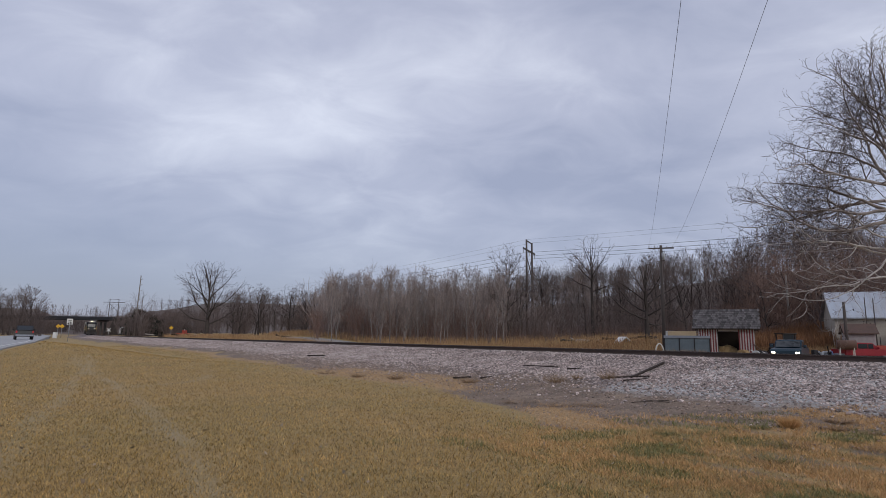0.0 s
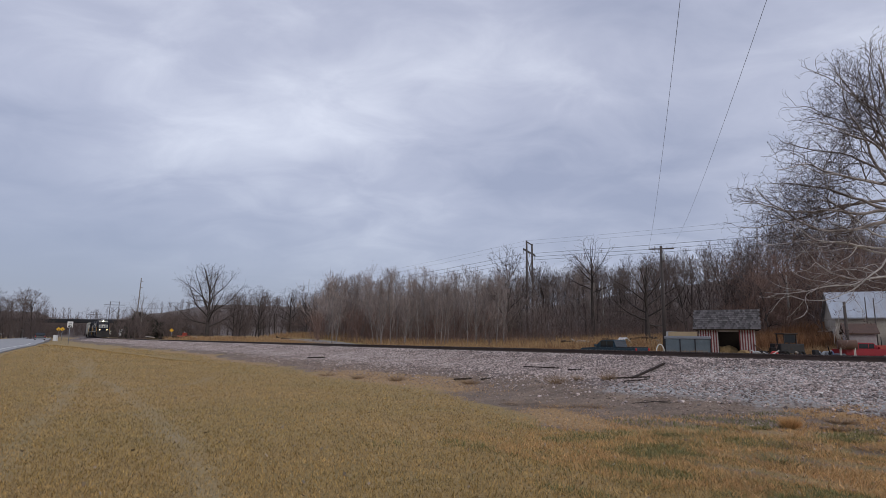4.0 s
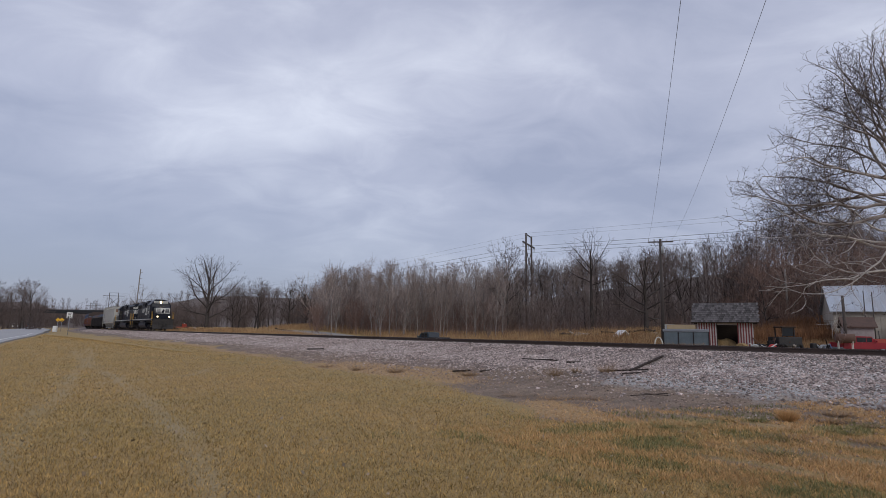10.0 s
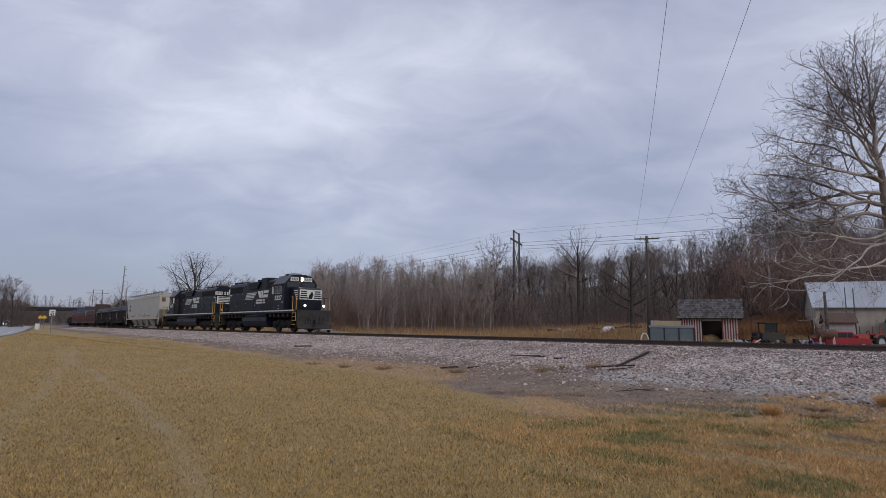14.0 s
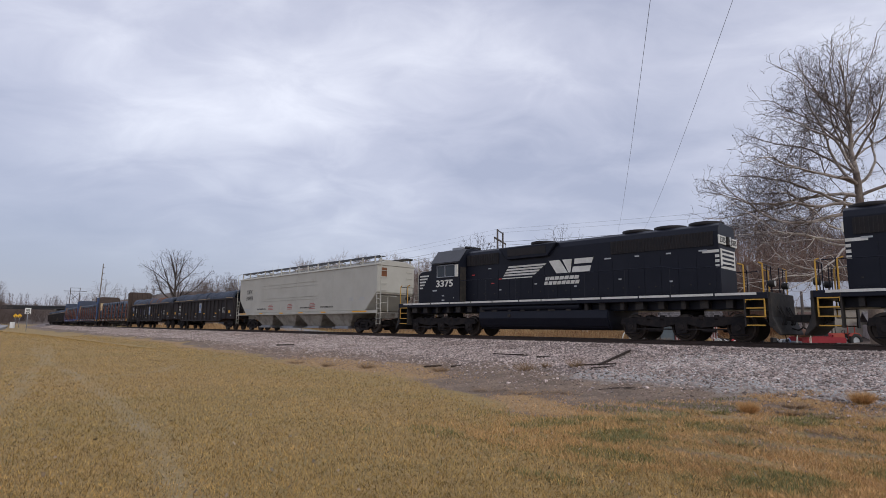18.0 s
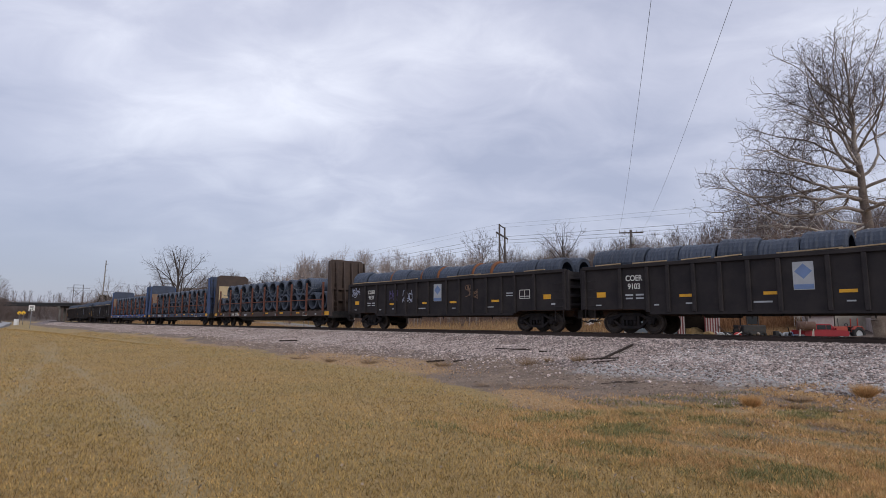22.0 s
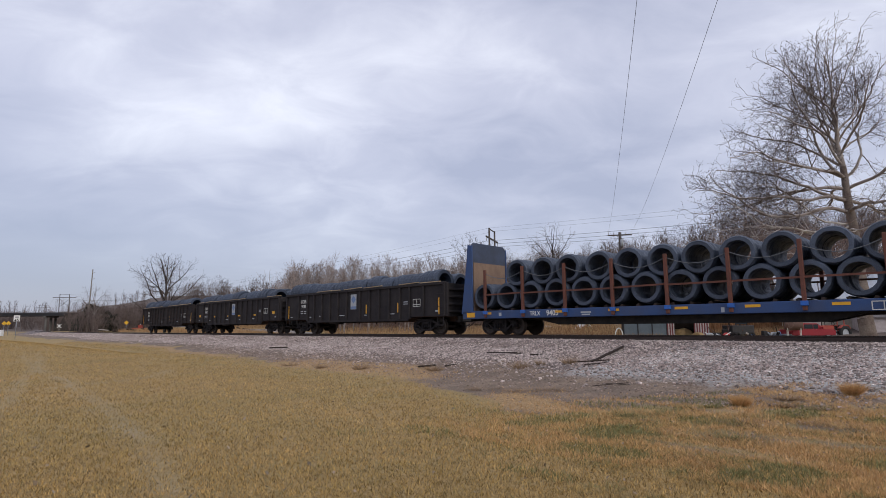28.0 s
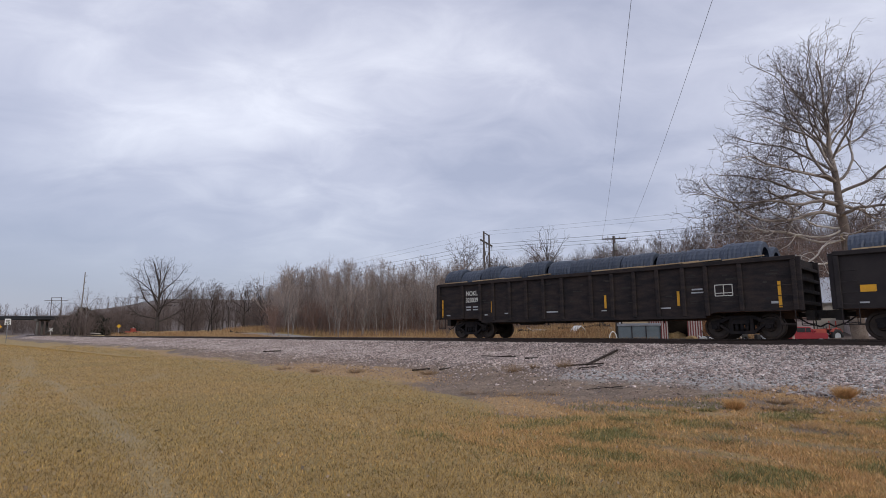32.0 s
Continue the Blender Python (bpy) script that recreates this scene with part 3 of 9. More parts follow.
def ground_material():
    m = bpy.data.materials.new("ground")
    m.use_nodes = True
    n, l = m.node_tree.nodes, m.node_tree.links
    shader = n["Principled BSDF"]
    shader.inputs["Roughness"].default_value = 0.95
    tc = n.new("ShaderNodeTexCoord")

    def tex(scale, detail=4.0, rough=0.6):
        q = n.new("ShaderNodeTexNoise")
        q.inputs["Scale"].default_value, q.inputs["Detail"].default_value, q.inputs["Roughness"].default_value = scale, detail, rough
        l.new(tc.outputs["Object"], q.inputs["Vector"])
        return q.outputs["Fac"]

    def ramp(source, stops):
        q = n.new("ShaderNodeValToRGB")
        e = q.color_ramp.elements
        e[0].position, e[0].color = stops[0][0], (*stops[0][1], 1)
        e[1].position, e[1].color = stops[-1][0], (*stops[-1][1], 1)
        for at, c in stops[1:-1]:
            e.new(at).color = (*c, 1)
        l.new(source, q.inputs[0])
        return q.outputs[0]

    def blend(fac, a, b):
        q = n.new("ShaderNodeMix")
        q.data_type = "RGBA"
        if isinstance(fac, float):
            q.inputs[0].default_value = fac
        else:
            l.new(fac, q.inputs[0])
        l.new(a, q.inputs[6])
        l.new(b, q.inputs[7])
        return q.outputs[2]

    def mask(name):
        q = n.new("ShaderNodeAttribute")
        q.attribute_name = name
        return q.outputs["Fac"]

    def broken(name, scale, much=1.6, rough=0.75):
        """A mask whose edge breaks up into patches."""
        q = n.new("ShaderNodeMath")
        q.operation = "MULTIPLY_ADD"
        q.inputs[1].default_value, q.inputs[2].default_value = much, -much / 2
        l.new(tex(scale, 6, rough), q.inputs[0])
        w = n.new("ShaderNodeMath")
        w.operation = "ADD"
        l.new(mask(name), w.inputs[0])
        l.new(q.outputs[0], w.inputs[1])
        m2 = n.new("ShaderNodeMapRange")
        m2.inputs["From Min"].default_value, m2.inputs["From Max"].default_value = 0.3, 0.7
        l.new(w.outputs[0], m2.inputs["Value"])
        gate = n.new("ShaderNodeMath")
        gate.operation = "MULTIPLY"
        edge = n.new("ShaderNodeMapRange")
        edge.inputs["From Max"].default_value = 0.12
        l.new(mask(name), edge.inputs["Value"])
        l.new(m2.outputs[0], gate.inputs[0])
        l.new(edge.outputs[0], gate.inputs[1])
        return gate.outputs[0]

    lawn = ramp(tex(0.16, 6, 0.65), [(0.32, (0.21, 0.165, 0.062)), (0.46, (0.28, 0.20, 0.076)), (0.56, (0.35, 0.215, 0.085)), (0.70, (0.32, 0.235, 0.106))])
    clump = ramp(tex(3.2, 5, 0.7), [(0.30, (0.16, 0.125, 0.05)), (0.50, (0.29, 0.205, 0.082)), (0.70, (0.44, 0.30, 0.135))])
    blades = ramp(tex(26, 7, 0.85), [(0.36, (0.08, 0.064, 0.02)), (0.50, (0.32, 0.225, 0.085)), (0.64, (0.74, 0.52, 0.28))])
    grass = blend(0.45, blend(0.35, lawn, clump), blades)
    green = ramp(tex(0.9, 3), [(0.40, (0.0, 0.0, 0.0)), (0.66, (1, 1, 1))])
    green_mask = n.new("ShaderNodeMath")
    green_mask.operation = "MULTIPLY"
    l.new(green, green_mask.inputs[0])
    l.new(mask("green"), green_mask.inputs[1])
    leaf = ramp(tex(22, 6, 0.8), [(0.35, (0.06, 0.066, 0.024)), (0.65, (0.24, 0.225, 0.085))])
    grass = blend(green_mask.outputs[0], grass, leaf)
    earth = blend(0.55, ramp(tex(1.3, 8, 0.7), [(0.34, (0.05, 0.033, 0.026)), (0.5, (0.18, 0.122, 0.088)), (0.66, (0.38, 0.27, 0.185))]),
                  ramp(tex(30, 6, 0.8), [(0.36, (0.05, 0.035, 0.025)), (0.52, (0.22, 0.162, 0.115)), (0.66, (0.52, 0.42, 0.32))]))
    gravel = ramp(tex(24, 6, 0.85), [(0.36, (0.035, 0.027, 0.025)), (0.5, (0.14, 0.108, 0.098)), (0.64, (0.50, 0.42, 0.39))])
    fine_gravel = ramp(tex(26, 6, 0.8), [(0.36, (0.13, 0.125, 0.12)), (0.5, (0.36, 0.345, 0.33)), (0.66, (0.66, 0.64, 0.61))])
    floor = ramp(tex(1.4, 8, 0.8), [(0.3, (0.06, 0.045, 0.038)), (0.5, (0.11, 0.083, 0.07)), (0.7, (0.18, 0.135, 0.112))])
    straw = ramp(tex(18, 7, 0.85), [(0.34, (0.10, 0.062, 0.03)), (0.5, (0.34, 0.215, 0.10)), (0.66, (0.66, 0.46, 0.25))])
    c = blend(mask("worn"), grass, ramp(tex(24, 6, 0.8), [(0.34, (0.16, 0.125, 0.07)), (0.66, (0.52, 0.42, 0.26))]))
    c = blend(broken("bare", 1.6), c, earth)
    c = blend(broken("stony", 2.2, 1.3), c, gravel)
    c = blend(broken("pale", 1.2), c, fine_gravel)
    c = blend(mask("wood"), c, floor)
    c = blend(broken("tan", 1.5), c, straw)
    l.new(c, shader.inputs["Base Color"])
    b = n.new("ShaderNodeBump")
    b.inputs["Strength"].default_value, b.inputs["Distance"].default_value = 0.6, 0.04
    l.new(tex(26, 6, 0.8), b.inputs["Height"])
    l.new(b.outputs[0], shader.inputs["Normal"])
    return m


WORN = (((-1.6, 4.6), (-3.5, 8.2), (-6.2, 12.4), (-10.1, 18.0), (-14.7, 24.0), (-21.0, 33.0)), ((-7.2, 10.4), (-9.0, 14.0), (-11.5, 18.0), (-15.1, 25.0), (-22.0, 36.0)), ((-9.5, 16.0), (-8.2, 19.0), (-8.8, 22.5)), ((-4.2, 4.8), (-5.4, 7.4), (-7.2, 10.4)))
M["ground"] = ground_material()
ground_mesh = raw_mesh("ground", np.stack([gx, gy, gz], -1).reshape(-1, 3), ground_faces, "ground", True)
tan = smooth((1.7 - np.abs(gn + lawn_from - 1.4)) / 1.0) * smooth((gs + 14.2) / 2) * smooth((-1.5 - gs) / 3) * np.clip(0.95 + bumps, 0, 1)
tan = np.maximum(tan, smooth((1.1 - np.abs(gn + lawn_from - 0.9)) / 0.9) * smooth((gs + 20.2) / 1.2) * smooth((-16.4 - gs) / 1.2) * np.clip(0.9 + 1.4 * bumps, 0, 1))
tan = np.maximum(tan, 0.8 * smooth((0.6 - np.abs(gn + lawn_from - 0.3)) / 0.5) * smooth((gs - 0) / 4) * smooth((45 - gs) / 10))
green = np.maximum(smooth((2.2 - np.abs(gn + lawn_from + 1.6)) / 1.6) * smooth((-19 - gs) / 2), 0.45 * smooth((1.6 - np.abs(gn + lawn_from + 2.0)) / 1.2) * smooth((gs + 4) / 5) * smooth((26 - gs) / 8))
# a patchwork of turf and bare reddish earth at the lawn's corner
patchy = smooth((-19.5 - gs) / 2.5) * smooth((gn + 17.5) / 1.5) * smooth((-9 - gn) / 1.5)
bare = np.maximum(bare, patchy * smooth((turf(gx, gy) - 0.35) / 0.4) * 0.6)
tan = np.maximum(tan, 0.75 * patchy * smooth((turf(gx, gy) + 0.25) / 0.4) * smooth((0.75 - turf(gx, gy)) / 0.4))
# pale wheel tracks worn into the lawn
worn = np.zeros_like(gx)
for path in WORN:
    for (ax, ay), (bx, by) in zip(path, path[1:]):
        u = np.clip(((gx - ax) * (bx - ax) + (gy - ay) * (by - ay)) / ((bx - ax) ** 2 + (by - ay) ** 2), 0, 1)
        far_off = np.hypot(gx - ax - u * (bx - ax), gy - ay - u * (by - ay))
        worn = np.maximum(worn, smooth(1.15 - far_off / 0.26) * np.clip(0.42 + 0.5 * bumps, 0, 0.7))
for key, values in (("worn", worn), ("stony", stony), ("pale", pale), ("bare", bare), ("wood", wood), ("tan", tan), ("green", green)):
    ground_mesh.attributes.new(key, "FLOAT", "POINT").data.foreach_set("value", values.astype(np.float32).ravel())
tagged(new("ground", ground_mesh), "mown winter lawn, bare earth and stony railway bank", "ground", kind="structure")


def ribbon(name, s0, s1, n0, n1, lift, mat, label, category, step=2.0):
    """A strip of paving that follows the track's line; n0 and n1 are numbers or functions of s."""
    ss = np.arange(s0, s1 + 0.01, step)
    rows = []
    for f in (n0, n1):
        nn = f(ss) if callable(f) else np.full_like(ss, f)
        x, y = beside(ss, nn)
        rows.append(np.stack([x, y, height(ss, nn) + lift], -1))
    top = (np.maximum(rows[0][:, 2], rows[1][:, 2]))
    for r in rows:
        r[:, 2] = top
    low = [r - (0, 0, 0.5) for r in rows]
    v = np.concatenate(rows + low)
    k = len(ss)
    f = []
    for i in range(k - 1):
        f += [(i, i + 1, k + i + 1, k + i), (2 * k + i, 2 * k + i + 1, i + 1, i), (k + i, k + i + 1, 3 * k + i + 1, 3 * k + i)]
    return tagged(new(name, raw_mesh(name, v, f, mat)), label, category, kind="structure")


ribbon("road", -300, 420, lambda s: road_edge(s) - 9.0, road_edge, 0.10, "asphalt", "pale worn two-lane asphalt highway", "road")
ribbon("road_line", -300, 420, lambda s: road_edge(s) - 0.75, lambda s: road_edge(s) - 0.63, 0.115, "white_paint", "faded white edge line on the highway", "road marking")
ribbon("back_road", -80, 330, 16.3, 21.8, 0.05, "gravel_road", "pale gravel lane behind the railway bank", "road")

# ---- rails and sleepers ----
track = thing("railway_track", pose(0, 0, 0), "single line of rusty steel rail on timber ties", "railway track", kind="structure")
RAIL_SHAPE = [(-0.07, -0.17), (0.07, -0.17), (0.07, -0.155), (0.012, -0.135), (0.012, -0.045), (0.036, -0.032), (0.036, -0.004), (-0.036, -0.004), (-0.036, -0.032),
              (-0.012, -0.045), (-0.012, -0.135), (-0.07, -0.155)]
for off in (-0.753, 0.753):
    ss = np.arange(-140, 420, 2.0)
    v, f = [], []
    for a, z in RAIL_SHAPE:
        x, y = beside(ss, off + a)
        v.append(np.stack([x, y, np.full_like(x, RAIL + z)], -1))
    k, q = len(ss), len(RAIL_SHAPE)
    for j in range(q):
        for i in range(k - 1):
            f.append((j * k + i, j * k + i + 1, ((j + 1) % q) * k + i + 1, ((j + 1) % q) * k + i))
    rail = part("rail", raw_mesh("rail", np.concatenate(v), f, "rail_steel"), None, track)
    v = []
    for a in (-0.033, 0.033):
        x, y = beside(ss, off + a)
        v.append(np.stack([x, y, np.full_like(x, RAIL)], -1))
    part("running_surface", raw_mesh("running_surface", np.concatenate(v), [(i, i + 1, k + i + 1, k + i) for i in range(k - 1)], "rail_top"), None, rail, "polished rail head")
tie_mesh = mesh_of("tie", soften(box(bmesh.new(), -0.11, 0.11, -1.3, 1.3, -0.2, 0.0), 0.02), "tie_wood")
for i in range(290):
    s = -45 + i * 0.55
    x, y = beside(s)
    part("tie", tie_mesh, None, track, "", pose(float(x), float(y), RAIL - 0.172 + random.uniform(-0.012, 0.008), 0, 0, heading(s) + random.uniform(-1, 1)))


# ---- the train ----
S_START = -6.84 + SPEED * 17     # the coupling behind the leading engine at the clip's start
TRAIN = []                       # thing, its centre behind that coupling, half its pivot distance, reversed, wheelsets, wheel radius


def wheel_mesh(r, s):
    """One flanged wheel on the side s of its axle: a turned profile with a dished web and a hub."""
    line = [(0.665, 0.08), (0.665, r + 0.028), (0.695, r + 0.028), (0.705, r), (0.83, r * 0.985), (0.845, r * 0.84), (0.80, r * 0.78), (0.79, r * 0.40), (0.875, r * 0.32), (0.875, 0.08)]
    bm, n = bmesh.new(), 28
    rows = [[bm.verts.new((q * math.cos(6.28319 * i / n), s * y, q * math.sin(6.28319 * i / n))) for i in range(n)] for y, q in line]
    for u, v in zip(rows, rows[1:]):
        for i in range(n):
            bm.faces.new((u[i], u[(i + 1) % n], v[(i + 1) % n], v[i]))
    bmesh.ops.recalc_face_normals(bm, faces=bm.faces)
    return mesh_of("wheel", bm, "wheel_steel")


AXLE = mesh_of("wheelset", tube(bmesh.new(), (0, -1.05, 0), (0, 1.05, 0), 0.085, 0.085, 10), "wheel_steel")
WHEEL_FREIGHT, WHEEL_LOCO = [wheel_mesh(0.457, q) for q in (-1, 1)], [wheel_mesh(0.508, q) for q in (-1, 1)]


def freight_truck_mesh():
    bm = bmesh.new()
    for s in (-1, 1):
        y = s * 0.99
        profile(bm, [(-1.06, 0.54), (-0.62, 0.62), (-0.40, 0.74), (0.40, 0.74), (0.62, 0.62), (1.06, 0.54), (1.06, 0.66), (0.66, 0.74), (0.42, 0.86), (-0.42, 0.86), (-0.66, 0.74), (-1.06, 0.66)], y - 0.07, y + 0.07)
        profile(bm, [(-0.82, 0.55), (-0.40, 0.20), (0.40, 0.20), (0.82, 0.55), (0.70, 0.55), (0.36, 0.31), (-0.36, 0.31), (-0.70, 0.55)], y - 0.07, y + 0.07)
        for x in (-0.34, 0.34):
            box(bm, x - 0.06, x + 0.06, y - 0.065, y + 0.065, 0.28, 0.78)
        for x in (-0.17, 0, 0.17):
            tube(bm, (x, y + s * 0.01, 0.31), (x, y + s * 0.01, 0.56), 0.065, 0.065, 8)
        box(bm, -0.27, 0.27, y - 0.09, y + 0.10, 0.56, 0.72)
        for x in (-0.889, 0.889):
            box(bm, x - 0.13, x + 0.13, y - 0.09, y + 0.09, 0.38, 0.64)
            tube(bm, (x, y, 0.457), (x, y + s * 0.16, 0.457), 0.10, 0.075, 12)
    box(bm, -0.22, 0.22, -0.98, 0.98, 0.52, 0.80)
    tube(bm, (0, 0, 0.78), (0, 0, 1.0), 0.30, 0.30, 12)
    return mesh_of("truck", bm, "truck_iron")


def loco_truck_mesh(axles):
    bm = bmesh.new()
    reach = axles[-1]
    for s in (-1, 1):
        y = s * 1.06
        top = [(-reach - 0.48, 0.62), (-reach - 0.40, 0.86), (-reach + 0.35, 0.92), (reach - 0.35, 0.92), (reach + 0.40, 0.86), (reach + 0.48, 0.62)]
        low = [(reach + 0.20, 0.60), (reach - 0.10, 0.66), (reach - 0.42, 0.60)]
        if len(axles) == 3:
            low += [(0.75, 0.50), (0.40, 0.60), (0, 0.66), (-0.40, 0.60), (-0.75, 0.50)]
        else:
            low += [(0.62, 0.34), (0.36, 0.28), (-0.36, 0.28), (-0.62, 0.34)]
        low += [(-reach + 0.42, 0.60), (-reach + 0.10, 0.66), (-reach - 0.20, 0.60)]
        profile(bm, top + low, y - 0.08, y + 0.08)
        for x in axles:
            profile(bm, [(x - 0.24, 0.70), (x - 0.20, 0.30), (x + 0.20, 0.30), (x + 0.24, 0.70)], y - 0.06, y + 0.12 * s if s > 0 else y + 0.06) if s > 0 else \
                profile(bm, [(x - 0.24, 0.70), (x - 0.20, 0.30), (x + 0.20, 0.30), (x + 0.24, 0.70)], y - 0.12, y + 0.06)
            tube(bm, (x, y, 0.508), (x, y + s * 0.19, 0.508), 0.14, 0.11, 12)
            beam(bm, (x - 0.30, y, 0.24), (x + 0.30, y, 0.24), 0.06, 0.05)
        for a, b in zip(axles, axles[1:]):
            m = (a + b) / 2
            if len(axles) == 3:
                for dx in (-0.28, 0.28):
                    tube(bm, (m + dx, y + s * 0.02, 0.80), (m + dx, y + s * 0.02, 0.98), 0.10, 0.10, 8)
                beam(bm, (a + 0.26, y + s * 0.10, 0.44), (b - 0.26, y + s * 0.10, 0.44), 0.04, 0.05)
                tube(bm, (m - 0.25, y + s * 0.05, 0.40), (m + 0.25, y + s * 0.05, 0.40), 0.07, 0.07, 8)
            else:
                for z in (0.40, 0.49, 0.58):
                    box(bm, m - 0.34 + (z - 0.4) * 0.3, m + 0.34 - (z - 0.4) * 0.3, y + s * 0.08, y + s * 0.17, z - 0.03, z + 0.03)
                for dx in (-0.42, 0.42):
                    beam(bm, (m + dx, y + s * 0.12, 0.35), (m + dx, y + s * 0.12, 1.0), 0.07, 0.07, (1, 0, 0))
                for dx in (-0.75, 0.75):
                    tube(bm, (m + dx, y + s * 0.10, 0.48), (m + dx * 0.7, y + s * 0.10, 0.80), 0.055, 0.055, 8)
    box(bm, -reach + 0.2, reach - 0.2, -0.62, 0.62, 0.55, 0.92)
    tube(bm, (0, 0, 0.9), (0, 0, 1.2), 0.45, 0.45, 14)
    return mesh_of("truck", bm, "truck_iron")


TRUCK_FREIGHT = freight_truck_mesh()
TRUCK_FOUR, TRUCK_SIX = loco_truck_mesh([-1.372, 1.372]), loco_truck_mesh([-2.073, 0.0, 2.073])


def bogies(car, pivot, truck_me, wheel_me, axles, r):
    made = []
    for x in (pivot, -pivot):
        tr = part("truck", truck_me, None, car, "", pose(x, 0, 0))
        for a in axles:
            w = part("wheelset", AXLE, None, car, "steel axle", pose(x + a, 0, r))
            for me in wheel_me:
                part("wheel", me, None, w, "worn steel wheel")
            made.append((w, Vector((x + a, 0, r)), 1))
    return made


def couplers(car, half, z=0.86):
    for s in (-1, 1):
        bm = bmesh.new()
        box(bm, min(s * (half - 0.95), s * (half - 0.18)), max(s * (half - 0.95), s * (half - 0.18)), -0.08, 0.08, z - 0.08, z + 0.08)
        box(bm, min(s * (half - 0.26), s * half), max(s * (half - 0.26), s * half), -0.15, 0.12, z - 0.14, z + 0.14)
        pts = [(s * (half - 0.9), -0.35, z - 0.05), (s * (half - 0.55), -0.30, z - 0.30), (s * (half - 0.2), -0.2, z - 0.42), (s * half, -0.1, z - 0.30)]
        pipe(bm, pts, 0.03, 6)
        part("coupler", soften(bm, 0.015), "under_black", car)


def brake_gear(car, x0, x1):
    bm = bmesh.new()
    tube(bm, (x0 + 1.0, -0.75, 0.85), (x0 + 2.3, -0.75, 0.85), 0.21, 0.21, 14)
    box(bm, x0 + 3.0, x0 + 3.6, -0.85, -0.5, 0.70, 1.02)
    for y, z in ((-0.95, 0.92), (-0.6, 0.78)):
        pipe(bm, [(x0, y, z), (x1, y, z)], 0.025, 5)
    for k in range(5):
        x = x0 + (x1 - x0) * (k + 0.5) / 5
        beam(bm, (x, -0.95, 0.62), (x, -0.95, 1.02), 0.05, 0.03, (1, 0, 0))
    part("brake_gear", bm, "under_black", car, "black brake cylinder and piping")


def bars(parent, spots, mat, name="lettering_bar"):
    """Small painted marks that cannot be read: each (x, y, z, width, height)."""
    for x, y, z, w, h in spots:
        d = 0.006 if y > 0 else -0.006
        part(name, box(bmesh.new(), x - w / 2, x + w / 2, min(y, y + d), max(y, y + d), z - h / 2, z + h / 2), mat, parent)


